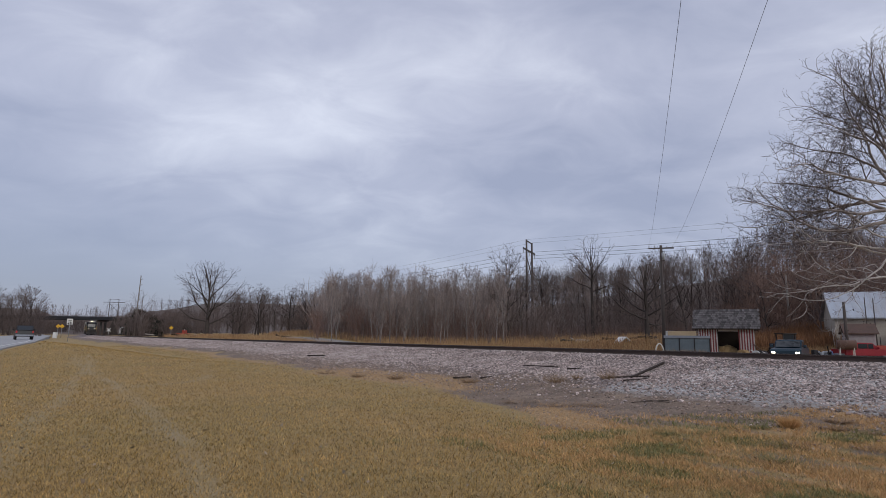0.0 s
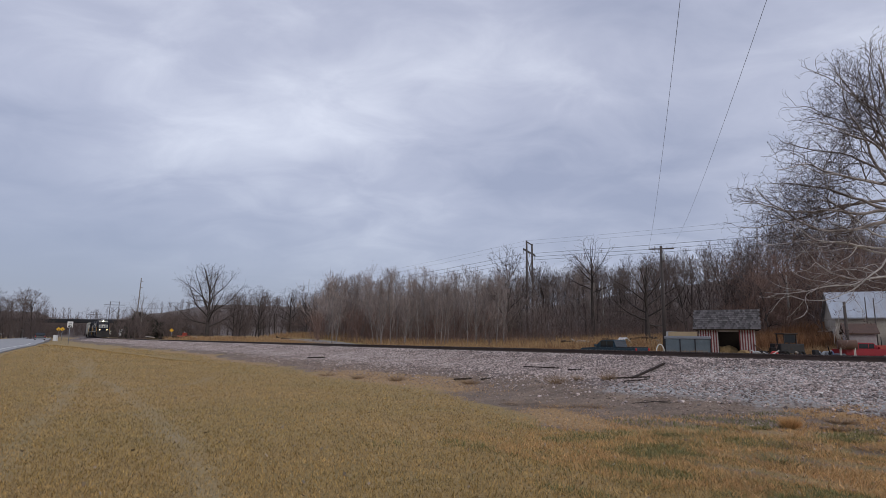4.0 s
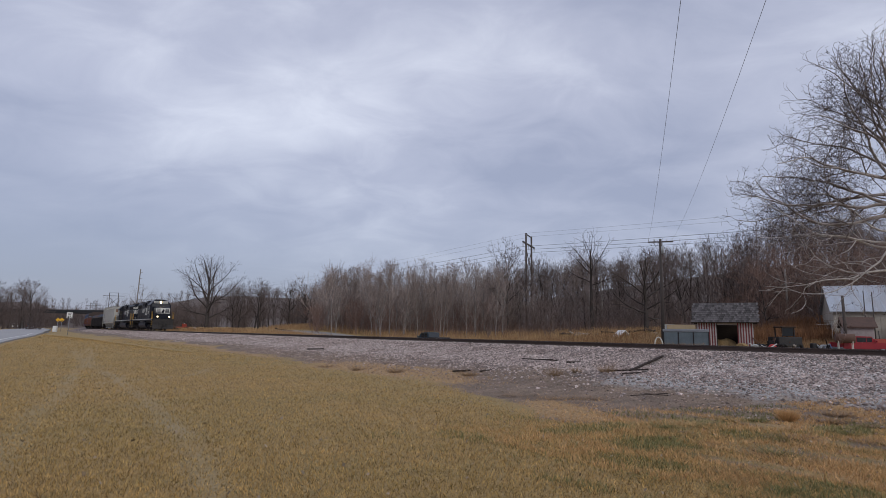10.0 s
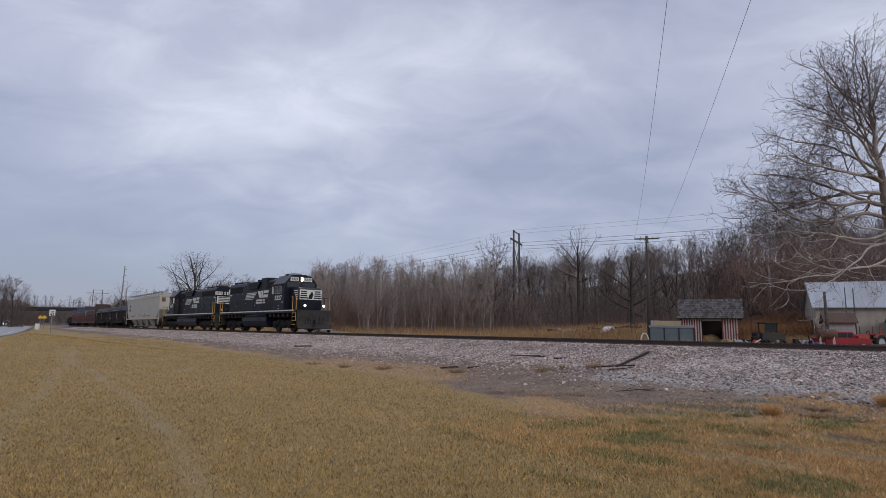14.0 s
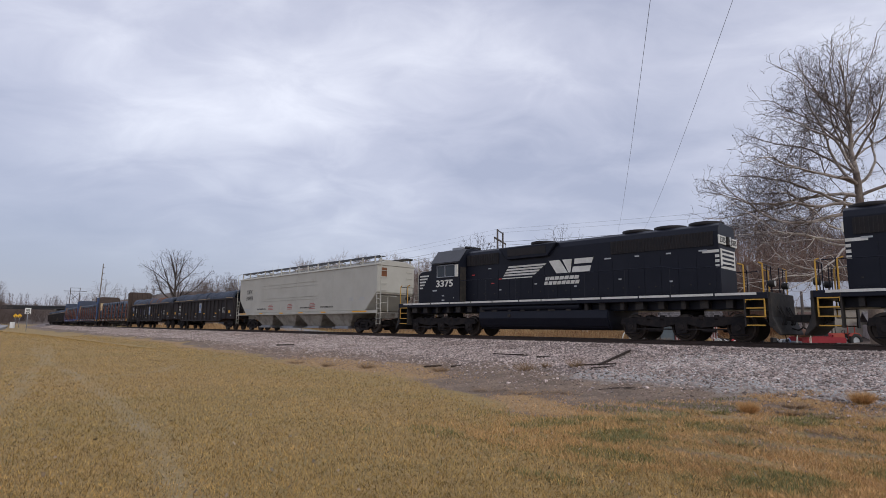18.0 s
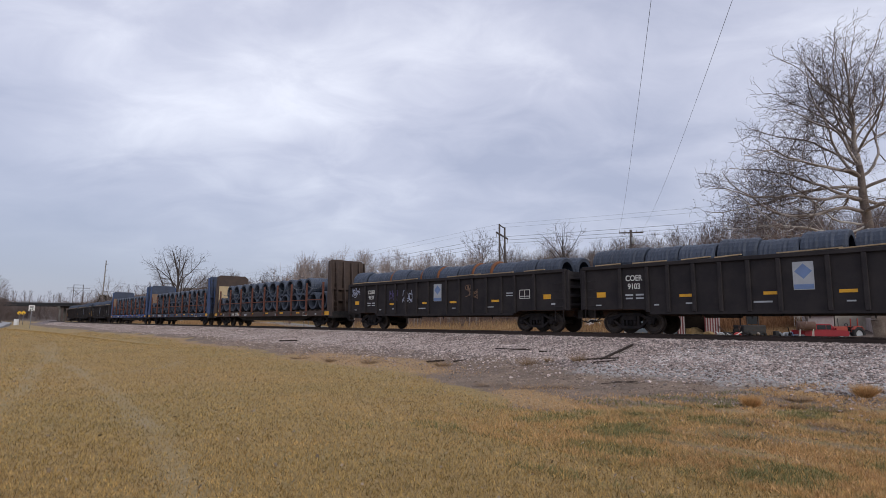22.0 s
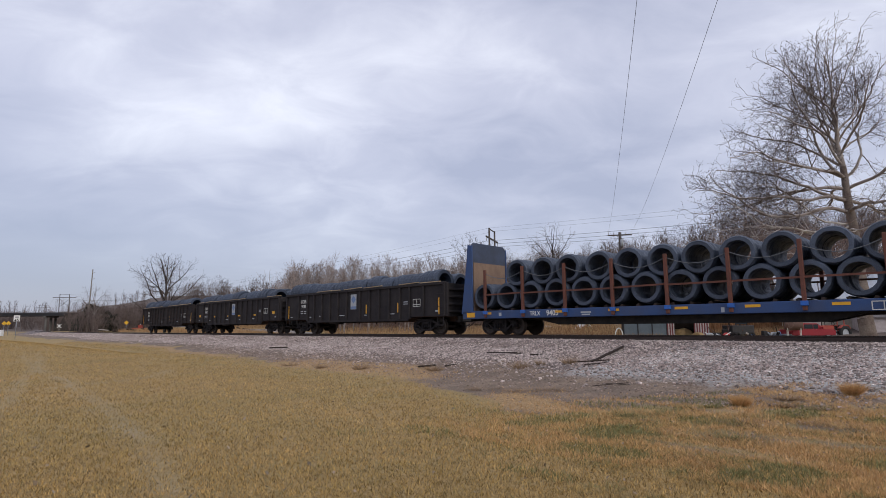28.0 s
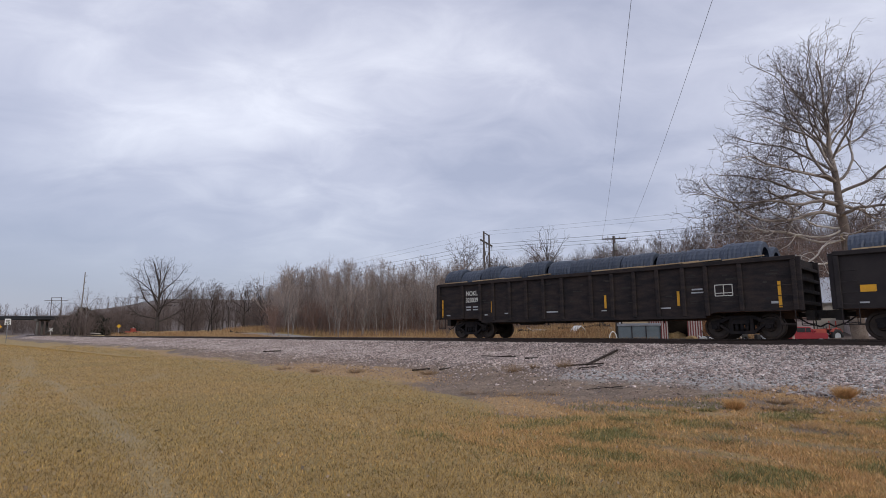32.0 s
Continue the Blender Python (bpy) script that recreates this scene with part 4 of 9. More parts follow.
# -- engines --
def locomotive(label, number, half, deck, nose, cab0, cab1, hood_end, pivot, truck_me, axles, blister, fans, rad, tall_box, tank, emblem):
    car = thing("locomotive", pose(0, 0, 0), label, "locomotive", "railway train")
    part("frame", soften(box(box(bmesh.new(), -deck, deck, -1.5, 1.5, 1.38, 1.62), -deck + 0.6, deck - 0.6, -1.0, 1.0, 1.05, 1.40), 0.02), "loco_black", car)
    # long hood with rounded shoulders
    W, T = 0.89, 4.40
    hood = bmesh.new()
    section(hood, [(-W, 1.62), (W, 1.62), (W, T - 0.34), (W - 0.08, T - 0.12), (W - 0.30, T), (-W + 0.30, T), (-W + 0.08, T - 0.12), (-W, T - 0.34)], hood_end, cab0)
    hood = part("long_hood", soften(hood, 0.02), "loco_black", car)
    # doors along the hood: thin raised panels with seams between
    span = cab0 - hood_end
    count = int(span / 0.72)
    for s in (-1, 1):
        for k in range(count):
            x = hood_end + 0.15 + k * (span - 0.3) / count
            part("hood_door", box(bmesh.new(), x + 0.012, x + (span - 0.3) / count - 0.012, min(s * W, s * (W + 0.012)), max(s * W, s * (W + 0.012)), 1.72, 3.22), "loco_black", hood)
        for k in range(count):
            x = hood_end + 0.4 + k * (span - 0.3) / count
            part("latch", box(bmesh.new(), x - 0.03, x + 0.03, min(s * W, s * (W + 0.03)), max(s * W, s * (W + 0.03)), 2.0, 2.05), "under_black", hood)
    # radiator and filter screens
    for x0, x1, z0, z1 in rad:
        for s in (-1, 1):
            g = bmesh.new()
            box(g, x0, x1, min(s * W, s * (W + 0.03)), max(s * W, s * (W + 0.03)), z0, z1)
            grille = part("radiator_screen", g, "grille", hood, "dark rusty screen")
            k = int((x1 - x0) / 0.12)
            slats = bmesh.new()
            for j in range(k):
                x = x0 + (j + 0.5) * (x1 - x0) / k
                box(slats, x - 0.018, x + 0.018, min(s * (W + 0.03), s * (W + 0.05)), max(s * (W + 0.03), s * (W + 0.05)), z0, z1)
            part("slats", slats, "grille", car)
    # flared brake housing
    b0, b1 = blister
    bl = bmesh.new()
    for s in (-1, 1):
        profile(bl, [(b0, T - 0.10), (b0 + 0.55, T - 0.72), (b1 - 0.55, T - 0.72), (b1, T - 0.10)], min(s * 0.6, s * (W + 0.17)), max(s * 0.6, s * (W + 0.17)))
    part("brake_housing", soften(bl, 0.03), "loco_black", car)
    for s in (-1, 1):
        part("brake_screen", box(bmesh.new(), b0 + 0.6, b1 - 0.6, min(s * (W + 0.16), s * (W + 0.19)), max(s * (W + 0.16), s * (W + 0.19)), T - 0.56, T - 0.20), "grille", car, "dark intake screen")
    for x in fans:
        f = bmesh.new()
        tube(f, (x, 0, T - 0.02), (x, 0, T + 0.13), 0.66, 0.66, 24)
        tube(f, (x, 0, T + 0.13), (x, 0, T + 0.17), 0.62, 0.30, 24)
        part("roof_fan", f, "grille", car, "round roof fan")
    t0, t1 = tall_box
    if t1 > t0:
        part("equipment_box", soften(box(bmesh.new(), t0, t1, -W - 0.02, W + 0.02, 3.3, T + 0.20), 0.04), "loco_black", car)
    # cab
    c = bmesh.new()
    section(c, [(-1.46, 1.62), (1.46, 1.62), (1.46, 3.78), (0.86, 4.50), (0.4, 4.60), (-0.4, 4.60), (-0.86, 4.50), (-1.46, 3.78)], cab0, cab1)
    cab = part("cab", soften(c, 0.025), "loco_black", car)
    for s in (-1, 1):
        r = bmesh.new()
        profile(r, [(cab0 - 0.03, 0), (cab1 + 0.03, 0), (cab1 + 0.03, 0.025), (cab0 - 0.03, 0.025)], -0.47, 0.47)
        r.transform(Matrix.Translation((0, s * 1.165, 4.15)) @ Matrix.Rotation(-s * math.atan2(0.72, 0.60), 4, "X"))
        part("roof_panel", r, "cab_grey", cab, "grey sloping cab roof panel")
        m = (cab0 + cab1) / 2 - 0.05
        y = s * 1.46
        fr = bmesh.new()
        for x0, x1, z0, z1 in ((m - 0.78, m + 0.62, 2.98, 3.02), (m - 0.78, m + 0.62, 3.62, 3.66), (m - 0.78, m - 0.74, 2.98, 3.66), (m + 0.58, m + 0.62, 2.98, 3.66), (m - 0.05, m + 0.01, 2.98, 3.66)):
            box(fr, x0, x1, min(y, y + s * 0.045), max(y, y + s * 0.045), z0, z1)
        win = part("side_window", box(bmesh.new(), m - 0.74, m + 0.58, min(y, y + s * 0.015), max(y, y + s * 0.015), 3.02, 3.62), "glass_dark", car, "dark sliding cab window")
        part("window_frame", fr, "galvanised", win, "bare metal window frame")
        part("sun_visor", soften(box(bmesh.new(), m - 1.0, m + 0.85, min(y, y + s * 0.20), max(y, y + s * 0.20), 3.72, 3.75), 0.008), "cab_grey", car)
        part("wind_deflector", box(bmesh.new(), m - 0.98, m - 0.82, min(y, y + s * 0.10), max(y, y + s * 0.10), 2.98, 3.62), "white_paint", car)
        at_side = pose((cab0 + cab1) / 2, y + s * 0.006, 2.48, 0, 0, 0 if s < 0 else 180)
        letters(number, 0.36, car, "white_paint", at_side, "white painted road number", 0.014, 1.3, "road_number")
        bars(car, [((cab0 + cab1) / 2 + 0.75, y, 2.28, 0.34, 0.07)], "decal_grey")
        bars(car, [((cab0 + cab1) / 2 + 0.1, y, 1.98, 0.16, 0.06), ((cab0 + cab1) / 2 + 0.1, y, 1.74, 0.2, 0.07), ((cab0 + cab1) / 2 - 0.7, y, 1.86, 0.05, 0.06)], "decal_grey")
        part("door", box(bmesh.new(), cab0 - 0.02, cab0 + 0.0, min(s * 0.92, s * 1.36), max(s * 0.92, s * 1.36), 1.66, 3.5), "under_black", cab)
    part("air_conditioner", soften(box(bmesh.new(), cab0 + 0.7, cab0 + 1.55, -0.4, 0.4, 4.58, 4.76), 0.03), "galvanised", car)
    for k in range(3):
        tube_bm = tube(bmesh.new(), (cab0 + 0.1 + 0.05 * k, -0.4 + 0.35 * k, 4.68), (cab0 + 0.55, -0.4 + 0.35 * k, 4.70), 0.05, 0.09, 8)
        part("horn", tube_bm, "under_black", car)
    # windscreens
    for s in (-1, 1):
        part("windscreen", box(bmesh.new(), cab1 - 0.01, cab1 + 0.02, min(s * 0.12, s * 1.25), max(s * 0.12, s * 1.25), 3.50, 3.96), "glass_dark", car, "dark windscreen")
    # short nose, tapering, with striped panel
    ns = bmesh.new()
    profile(ns, [(cab1, 1.62), (nose, 1.62), (nose, 3.28), (nose - 0.30, 3.44), (cab1, 3.50)], -1.02, 1.02)
    part("nose", soften(ns, 0.06, 2), "loco_black", car)
    for x, y0, y1, z0, z1, axis in ((nose, -0.98, 0.98, 2.50, 3.26, "x"),):
        pan = part("nose_panel", box(bmesh.new(), nose, nose + 0.012, -0.98, 0.98, 2.46, 3.26), "white_paint", car, "white panel with black stripes")
        for k in range(4):
            z = 2.60 + k * 0.17
            for ya, yb in ((-0.92, -0.30), (0.30, 0.92)):
                part("stripe", box(bmesh.new(), nose + 0.012, nose + 0.02, ya + 0.02 * k, yb - 0.02 * k, z - 0.05, z + 0.05), "loco_black", pan)
        mark = bmesh.new()
        for p in ([(-0.20, 2.52), (0.10, 2.52), (0.24, 2.86), (0.10, 3.14), (-0.04, 2.92), (-0.16, 2.80)],):
            a = [mark.verts.new((nose + 0.022, yy, zz)) for yy, zz in p]
            b = [mark.verts.new((nose + 0.014, yy, zz)) for yy, zz in p]
            mark.faces.new(a)
            for i in range(len(p)):
                mark.faces.new((a[i], b[i], b[(i + 1) % len(p)], a[(i + 1) % len(p)]))
        part("emblem", mark, "loco_black", pan)
    for s in (-1, 1):
        bars(car, [(nose - 0.55 + 0.06 * k, s * 1.02, 3.18 - 0.17 * k, 0.75 - 0.12 * k, 0.09) for k in range(5)], "white_paint", "stripe")
    # number boards and headlights, front and rear
    for end, z, w in ((cab1, 4.20, 1), (hood_end, 3.72, -1)):
        for s in (-1, 1):
            q = bmesh.new()
            box(q, min(end, end + w * 0.05), max(end, end + w * 0.05), min(s * 0.24, s * 0.98), max(s * 0.24, s * 0.98), z - 0.17, z + 0.17)
            board = part("number_board", soften(q, 0.012), "white_paint", car, "white number board")
            me_at = pose(end + w * 0.056, s * 0.61, z - 0.10, 0, 0, 90 if w > 0 else -90)
            letters(number, 0.21, board, "black_letters", me_at, "", 0.006, 1.0, "numeral")
        hl = bmesh.new()
        box(hl, min(end, end + w * 0.12), max(end, end + w * 0.12), -0.2, 0.2, z - 0.17, z + 0.17)
        part("headlight_housing", soften(hl, 0.02), "under_black", car)
        for dz in (-0.085, 0.085):
            lit = number == "5327" and w > 0
            part("headlight", tube(bmesh.new(), (end + w * 0.12, 0, z + dz), (end + w * 0.135, 0, z + dz), 0.085, 0.085, 14), "headlight" if lit else "lens", car, "lit round headlight" if lit else "round headlight")
    for s in (-1, 1):
        bars(car, [(hood_end + 0.32 - 0.05 * k, s * W, 3.28 - 0.19 * k, 0.62 - 0.1 * k, 0.11) for k in range(4)], "white_paint", "stripe")
    pan = part("rear_panel", box(bmesh.new(), hood_end - 0.012, hood_end, -0.78, 0.78, 2.62, 3.38), "white_paint", car, "white panel with black stripes")
    for k in range(4):
        part("stripe", box(bmesh.new(), hood_end - 0.02, hood_end - 0.012, -0.62, 0.62, 2.72 + 0.17 * k, 2.80 + 0.17 * k), "loco_black", pan)
    # emblem on the hood side: mane bars, slanted blocks, two lines of unread lettering
    mx = emblem
    for s in (-1, 1):
        y = s * (W + 0.014)

        def slab(points, mat="white_paint"):
            q = bmesh.new()
            a = [q.verts.new((mx - s * px * 1.18, y + s * 0.008, pz)) for px, pz in points]
            b = [q.verts.new((mx - s * px * 1.18, y, pz)) for px, pz in points]
            q.faces.new(a)
            for i in range(len(points)):
                q.faces.new((a[i], b[i], b[(i + 1) % len(points)], a[(i + 1) % len(points)]))
            part("emblem", q, mat, hood)

        for k in range(5):
            z = 3.36 - 0.135 * k
            slab([(-1.95 - 0.08 * k, z), (-0.02 - 0.16 * k, z), (-0.10 - 0.16 * k, z - 0.085), (-2.0 - 0.08 * k, z - 0.085)])
        slab([(0.10, 3.46), (0.62, 3.46), (0.98, 2.84), (0.46, 2.84)])
        slab([(0.74, 3.46), (1.18, 3.46), (1.10, 2.84), (1.02, 2.84)])
        slab([(1.30, 3.46), (2.12, 3.46), (2.04, 3.22), (1.28, 3.22)])
        slab([(1.22, 3.10), (2.02, 3.10), (1.94, 2.84), (1.16, 2.84)])
        for row, z in ((0, 2.62), (1, 2.40)):
            x = -0.05 - 0.05 * row
            for wd in ((0.19,) * 7 if row == 0 else (0.17,) * 8):
                slab([(x, z + 0.08), (x + wd, z + 0.08), (x + wd - 0.04, z - 0.08), (x - 0.04, z - 0.08)])
                x += wd + 0.035
        marks = [(hood_end + 0.6 + 1.35 * k, s * (W + 0.012), 3.33, 0.2 if k % 3 else 0.32, 0.06) for k in range(int(span / 1.35))]
        marks += [(hood_end + 1.9 + 2.2 * k, s * (W + 0.012), 2.2 + 0.2 * (k % 2), 0.14, 0.06) for k in range(int(span / 2.3))]
        bars(car, marks, "decal_grey", "stencil")
        bars(car, [(cab0 - 0.55, s * (W + 0.012), 3.05, 0.2, 0.06), (cab0 - 1.9, s * (W + 0.012), 2.55, 0.2, 0.05), (cab0 - 2.4, s * (W + 0.012), 2.75, 0.2, 0.05)], "red_paint", "stencil")
    # deck stripe, handrails, steps
    for s in (-1, 1):
        x = -deck + 0.35
        while x < deck - 0.5:
            w = min(random.uniform(1.2, 1.9), deck - 0.35 - x)
            part("sill_stripe", box(bmesh.new(), x, x + w - 0.06, min(s * 1.5, s * 1.506), max(s * 1.5, s * 1.506), 1.53, 1.62), "white_paint", car)
            x += w
        y = s * 1.47
        hr = bmesh.new()
        line = [(hood_end - 0.6, y, 2.62), (hood_end + 1.5, y, 2.62), (hood_end + 1.9, y, 2.74), (cab0 - 0.15, y, 2.74)]
        pipe(hr, line, 0.02, 6)
        for k in range(int(span / 1.9) + 1):
            xx = hood_end - 0.2 + k * 1.9
            if xx < cab0:
                pipe(hr, [(xx, y, 1.60), (xx, y, 2.70)], 0.016, 5)
        part("handrail", hr, "loco_black", car)
        for e, inner in ((1, nose), (-1, hood_end)):
            dx = e * (deck - 0.12)
            gr = bmesh.new()
            pipe(gr, [(dx, y, 0.75), (dx, y, 2.62), (dx - e * 0.12, y, 2.68)], 0.026, 6)
            pipe(gr, [(dx - e * 0.62, y, 1.25), (dx - e * 0.62, y, 2.62), (dx - e * 0.8, y, 2.68)], 0.026, 6)
            part("grab_rail", gr, "yellow_paint", car, "yellow grab rail")
            st = bmesh.new()
            for k in range(4):
                box(st, min(dx, dx - e * 0.6), max(dx, dx - e * 0.6), min(s * 1.18, s * 1.5), max(s * 1.18, s * 1.5), 0.45 + 0.30 * k, 0.48 + 0.30 * k)
            box(st, min(dx - e * 0.62, dx - e * 0.66), max(dx - e * 0.62, dx - e * 0.66), min(s * 1.05, s * 1.5), max(s * 1.05, s * 1.5), 0.4, 1.62)
            steps_ob = part("steps", st, "under_black", car)
            for k in range(4):
                part("step_edge", box(bmesh.new(), min(dx, dx - e * 0.6), max(dx, dx - e * 0.6), min(s * 1.5, s * 1.506), max(s * 1.5, s * 1.506), 0.445 + 0.30 * k, 0.485 + 0.30 * k), "yellow_paint", steps_ob)
            er = bmesh.new()
            pipe(er, [(dx, y, 2.60), (dx, s * 0.5, 2.60), (dx, s * 0.5, 1.62)], 0.02, 6)
            pipe(er, [(dx, s * 1.0, 2.60), (dx, s * 1.0, 1.62)], 0.018, 6)
            part("end_rail", er, "loco_black", car)
    for e in (-1, 1):
        pl = bmesh.new()
        profile(pl, [(e * (deck - 0.02), 1.62), (e * (deck - 0.02), 0.45), (e * (deck + 0.30), 0.12), (e * (deck + 0.34), 0.16), (e * (deck + 0.10), 0.75), (e * (deck + 0.08), 1.62)], -1.45, 1.45)
        part("pilot", soften(pl, 0.015), "under_black", car, "black snow plough pilot")
        hoses = bmesh.new()
        for y in (-0.75, -0.5, -0.35, 0.35, 0.5, 0.75):
            pipe(hoses, [(e * (deck + 0.08), y, 1.15), (e * (deck + 0.22), y, 0.85), (e * (deck + 0.25), y, 0.55), (e * (deck + 0.15), y, 0.42)], 0.025, 5)
        part("hose", hoses, "under_black", car)
        for s in (-1, 1):
            lit = number == "5327" and e > 0
            dl = part("ditch_light_housing", soften(tube(bmesh.new(), (e * (deck - 0.12), s * 0.82, 1.95), (e * (deck + 0.08), s * 0.82, 1.95), 0.12, 0.13, 12), 0.01), "under_black", car)
            part("ditch_light", tube(bmesh.new(), (e * (deck + 0.08), s * 0.82, 1.95), (e * (deck + 0.095), s * 0.82, 1.95), 0.095, 0.095, 14), "ditch_light" if lit else "lens", dl, "lit ditch light" if lit else "ditch light")
    # fuel tank, reservoirs, trucks
    tk = bmesh.new()
    section(tk, [(-1.38, 1.10), (-1.42, 0.75), (-1.25, 0.35), (-1.0, 0.22), (1.0, 0.22), (1.25, 0.35), (1.42, 0.75), (1.38, 1.10)], -tank, tank)
    tank_ob = part("fuel_tank", soften(tk, 0.05, 2), "loco_black", car)
    for s in (-1, 1):
        part("filler_cap", tube(bmesh.new(), (tank * 0.45, s * 1.40, 0.88), (tank * 0.45, s * 1.46, 0.88), 0.09, 0.08, 12), "under_black", tank_ob)
        part("air_reservoir", soften(tube(bmesh.new(), (-tank * 0.62, s * 1.24, 1.26), (tank * 0.95, s * 1.24, 1.26), 0.165, 0.165, 14), 0.03), "loco_black", car)
    under = bmesh.new()
    for x in np.arange(-deck + 1.2, deck - 1.0, 0.85):
        box(under, x, x + random.uniform(0.15, 0.4), -1.36, 1.36, 1.08, 1.38)
    part("underframe", under, "under_black", car)
    # the body rides this much higher on its springs
    for ob in car.children:
        ob.location.z += 0.14
    couplers(car, half)
    wheels = bogies(car, pivot, truck_me, WHEEL_LOCO, axles, 0.508)
    return car, wheels


gp, gp_wheels = locomotive("black four-axle diesel engine leading the train, headlights lit", "5327", 9.015, 8.35, 7.75, 3.8, 6.0, -7.45, 5.18, TRUCK_FOUR, [-1.372, 1.372],
                           (-2.9, 0.05), (-6.75, -5.35, -1.2), ((-7.2, -4.3, 3.45, 4.0), (1.40, 3.7, 3.6, 4.14)), (0.05, 1.3), 2.65, -0.75)
sd, sd_wheels = locomotive("black six-axle diesel engine running cab-last behind the leader", "3375", 10.49, 9.82, 8.70, 5.0, 7.15, -8.1, 6.63, TRUCK_SIX, [-2.073, 0.0, 2.073],
                           (-0.9, 2.6), (-7.35, -5.9, -4.45, 0.5), ((-7.9, -3.6, 3.50, 4.05), (2.7, 4.9, 3.55, 4.12)), (0, 0), 3.65, -0.25)
TRAIN.append((gp, -9.015, 5.18, False, gp_wheels, 0.508))
TRAIN.append((sd, 10.49, 6.63, True, sd_wheels, 0.508))


# -- covered hopper --
def covered_hopper():
    car = thing("covered_hopper", pose(0, 0, 0), "pale grey four-bay covered hopper car, black lettering", "freight car", "railway train")
    H = 9.95
    out = [(-H, 4.28), (-H, 2.55), (-H + 1.25, 1.42), (H - 1.25, 1.42), (H, 2.55), (H, 4.28)]
    body = part("body", soften(profile(bmesh.new(), out, -1.50, 1.50), 0.03), "hopper_grey", car)
    rf = section(bmesh.new(), [(-1.56, 4.24), (1.56, 4.24), (1.52, 4.34), (0.75, 4.58), (-0.75, 4.58), (-1.52, 4.34)], -H - 0.05, H + 0.05)
    part("roof", soften(rf, 0.02), "hopper_grey", car)
    for s in (-1, 1):
        part("side_sill", soften(box(bmesh.new(), -H - 0.1, H + 0.1, min(s * 1.47, s * 1.56), max(s * 1.47, s * 1.56), 1.24, 1.42), 0.012), "hopper_grey", car)
        for z in (2.35, 2.55, 3.35, 3.60):
            rib = bmesh.new()
            for k in range(3):
                box(rib, -5.6 + k * 2.9, -5.6 + k * 2.9 + 2.75, min(s * 1.50, s * 1.522), max(s * 1.50, s * 1.522), z - 0.018, z + 0.018)
            part("side_rib", rib, "hopper_grey", body)
        seam = bmesh.new()
        for x in np.arange(-H + 2.6, H - 1.0, 2.45):
            box(seam, x - 0.02, x + 0.02, min(s * 1.50, s * 1.506), max(s * 1.50, s * 1.506), 1.45, 4.20)
        part("sheet_seam", seam, "hopper_grey", body)
        wk = bmesh.new()
        box(wk, -H, H, min(s * 0.86, s * 1.34), max(s * 0.86, s * 1.34), 4.80, 4.84)
        box(wk, -H, H, min(s * 1.33, s * 1.36), max(s * 1.33, s * 1.36), 4.74, 4.86)
        part("running_board", wk, "cab_grey", car, "grey grated roof walkway")
        for k in range(15):
            x = -H + 0.35 + k * (2 * H - 0.7) / 14
            br = box(bmesh.new(), x - 0.045, x + 0.045, min(s * 1.40, s * 1.46), max(s * 1.40, s * 1.46), 4.36, 4.78)
            beam(br, (x, s * 0.9, 4.70), (x, s * 1.43, 4.78), 0.05, 0.05)
            part("walkway_bracket", br, "hopper_grey", car)
    hat = bmesh.new()
    box(hat, -H + 0.8, H - 0.8, -0.38, 0.38, 4.57, 4.72)
    for k in range(9):
        x = -H + 1.2 + k * (2 * H - 2.4) / 8
        box(hat, x - 0.05, x + 0.05, -0.5, 0.5, 4.6, 4.78)
    part("roof_hatch", soften(hat, 0.015), "hopper_dirty", car, "long dull roof hatch")
    for k, x in enumerate((-5.55, -1.85, 1.85, 5.55)):
        bay = bmesh.new()
        a = [bay.verts.new(p) for p in ((x - 1.82, -1.42, 1.30), (x + 1.82, -1.42, 1.30), (x + 1.82, 1.42, 1.30), (x - 1.82, 1.42, 1.30))]
        b = [bay.verts.new(p) for p in ((x - 0.85, -0.98, 0.42), (x + 0.85, -0.98, 0.42), (x + 0.85, 0.98, 0.42), (x - 0.85, 0.98, 0.42))]
        bay.faces.new(a)
        bay.faces.new(b[::-1])
        for i in range(4):
            bay.faces.new((a[i], b[i], b[(i + 1) % 4], a[(i + 1) % 4]))
        bay_ob = part("hopper_bay", soften(bay, 0.02), "hopper_dirty", car, "grimy sloping hopper bay")
        gate = box(bmesh.new(), x - 0.8, x + 0.8, -1.12, 1.12, 0.26, 0.42)
        tube(gate, (x - 1.05, -0.6, 0.30), (x - 1.05, -1.15, 0.30), 0.06, 0.06, 8)
        tube(gate, (x - 1.05, -0.6, 0.30), (x + 0.8, -0.6, 0.30), 0.04, 0.04, 8)
        part("outlet_gate", gate, "galvanised", bay_ob)
    for e in (-1, 1):
        x = e * (H + 0.28)
        pf = bmesh.new()
        box(pf, min(e * (H - 1.4), e * (H + 0.55)), max(e * (H - 1.4), e * (H + 0.55)), -0.35, 0.35, 0.95, 1.30)
        box(pf, min(e * (H - 0.05), e * (H + 0.45)), max(e * (H - 0.05), e * (H + 0.45)), -1.5, 1.5, 1.24, 1.30)
        sl = [(e * (H - 0.05), 2.60), (e * (H - 3.0), 1.25), (e * (H - 3.0), 1.15), (e * (H - 0.05), 2.45)]
        profile(pf, sl, -1.35, 1.35)
        part("end_platform", pf, "hopper_dirty", car)
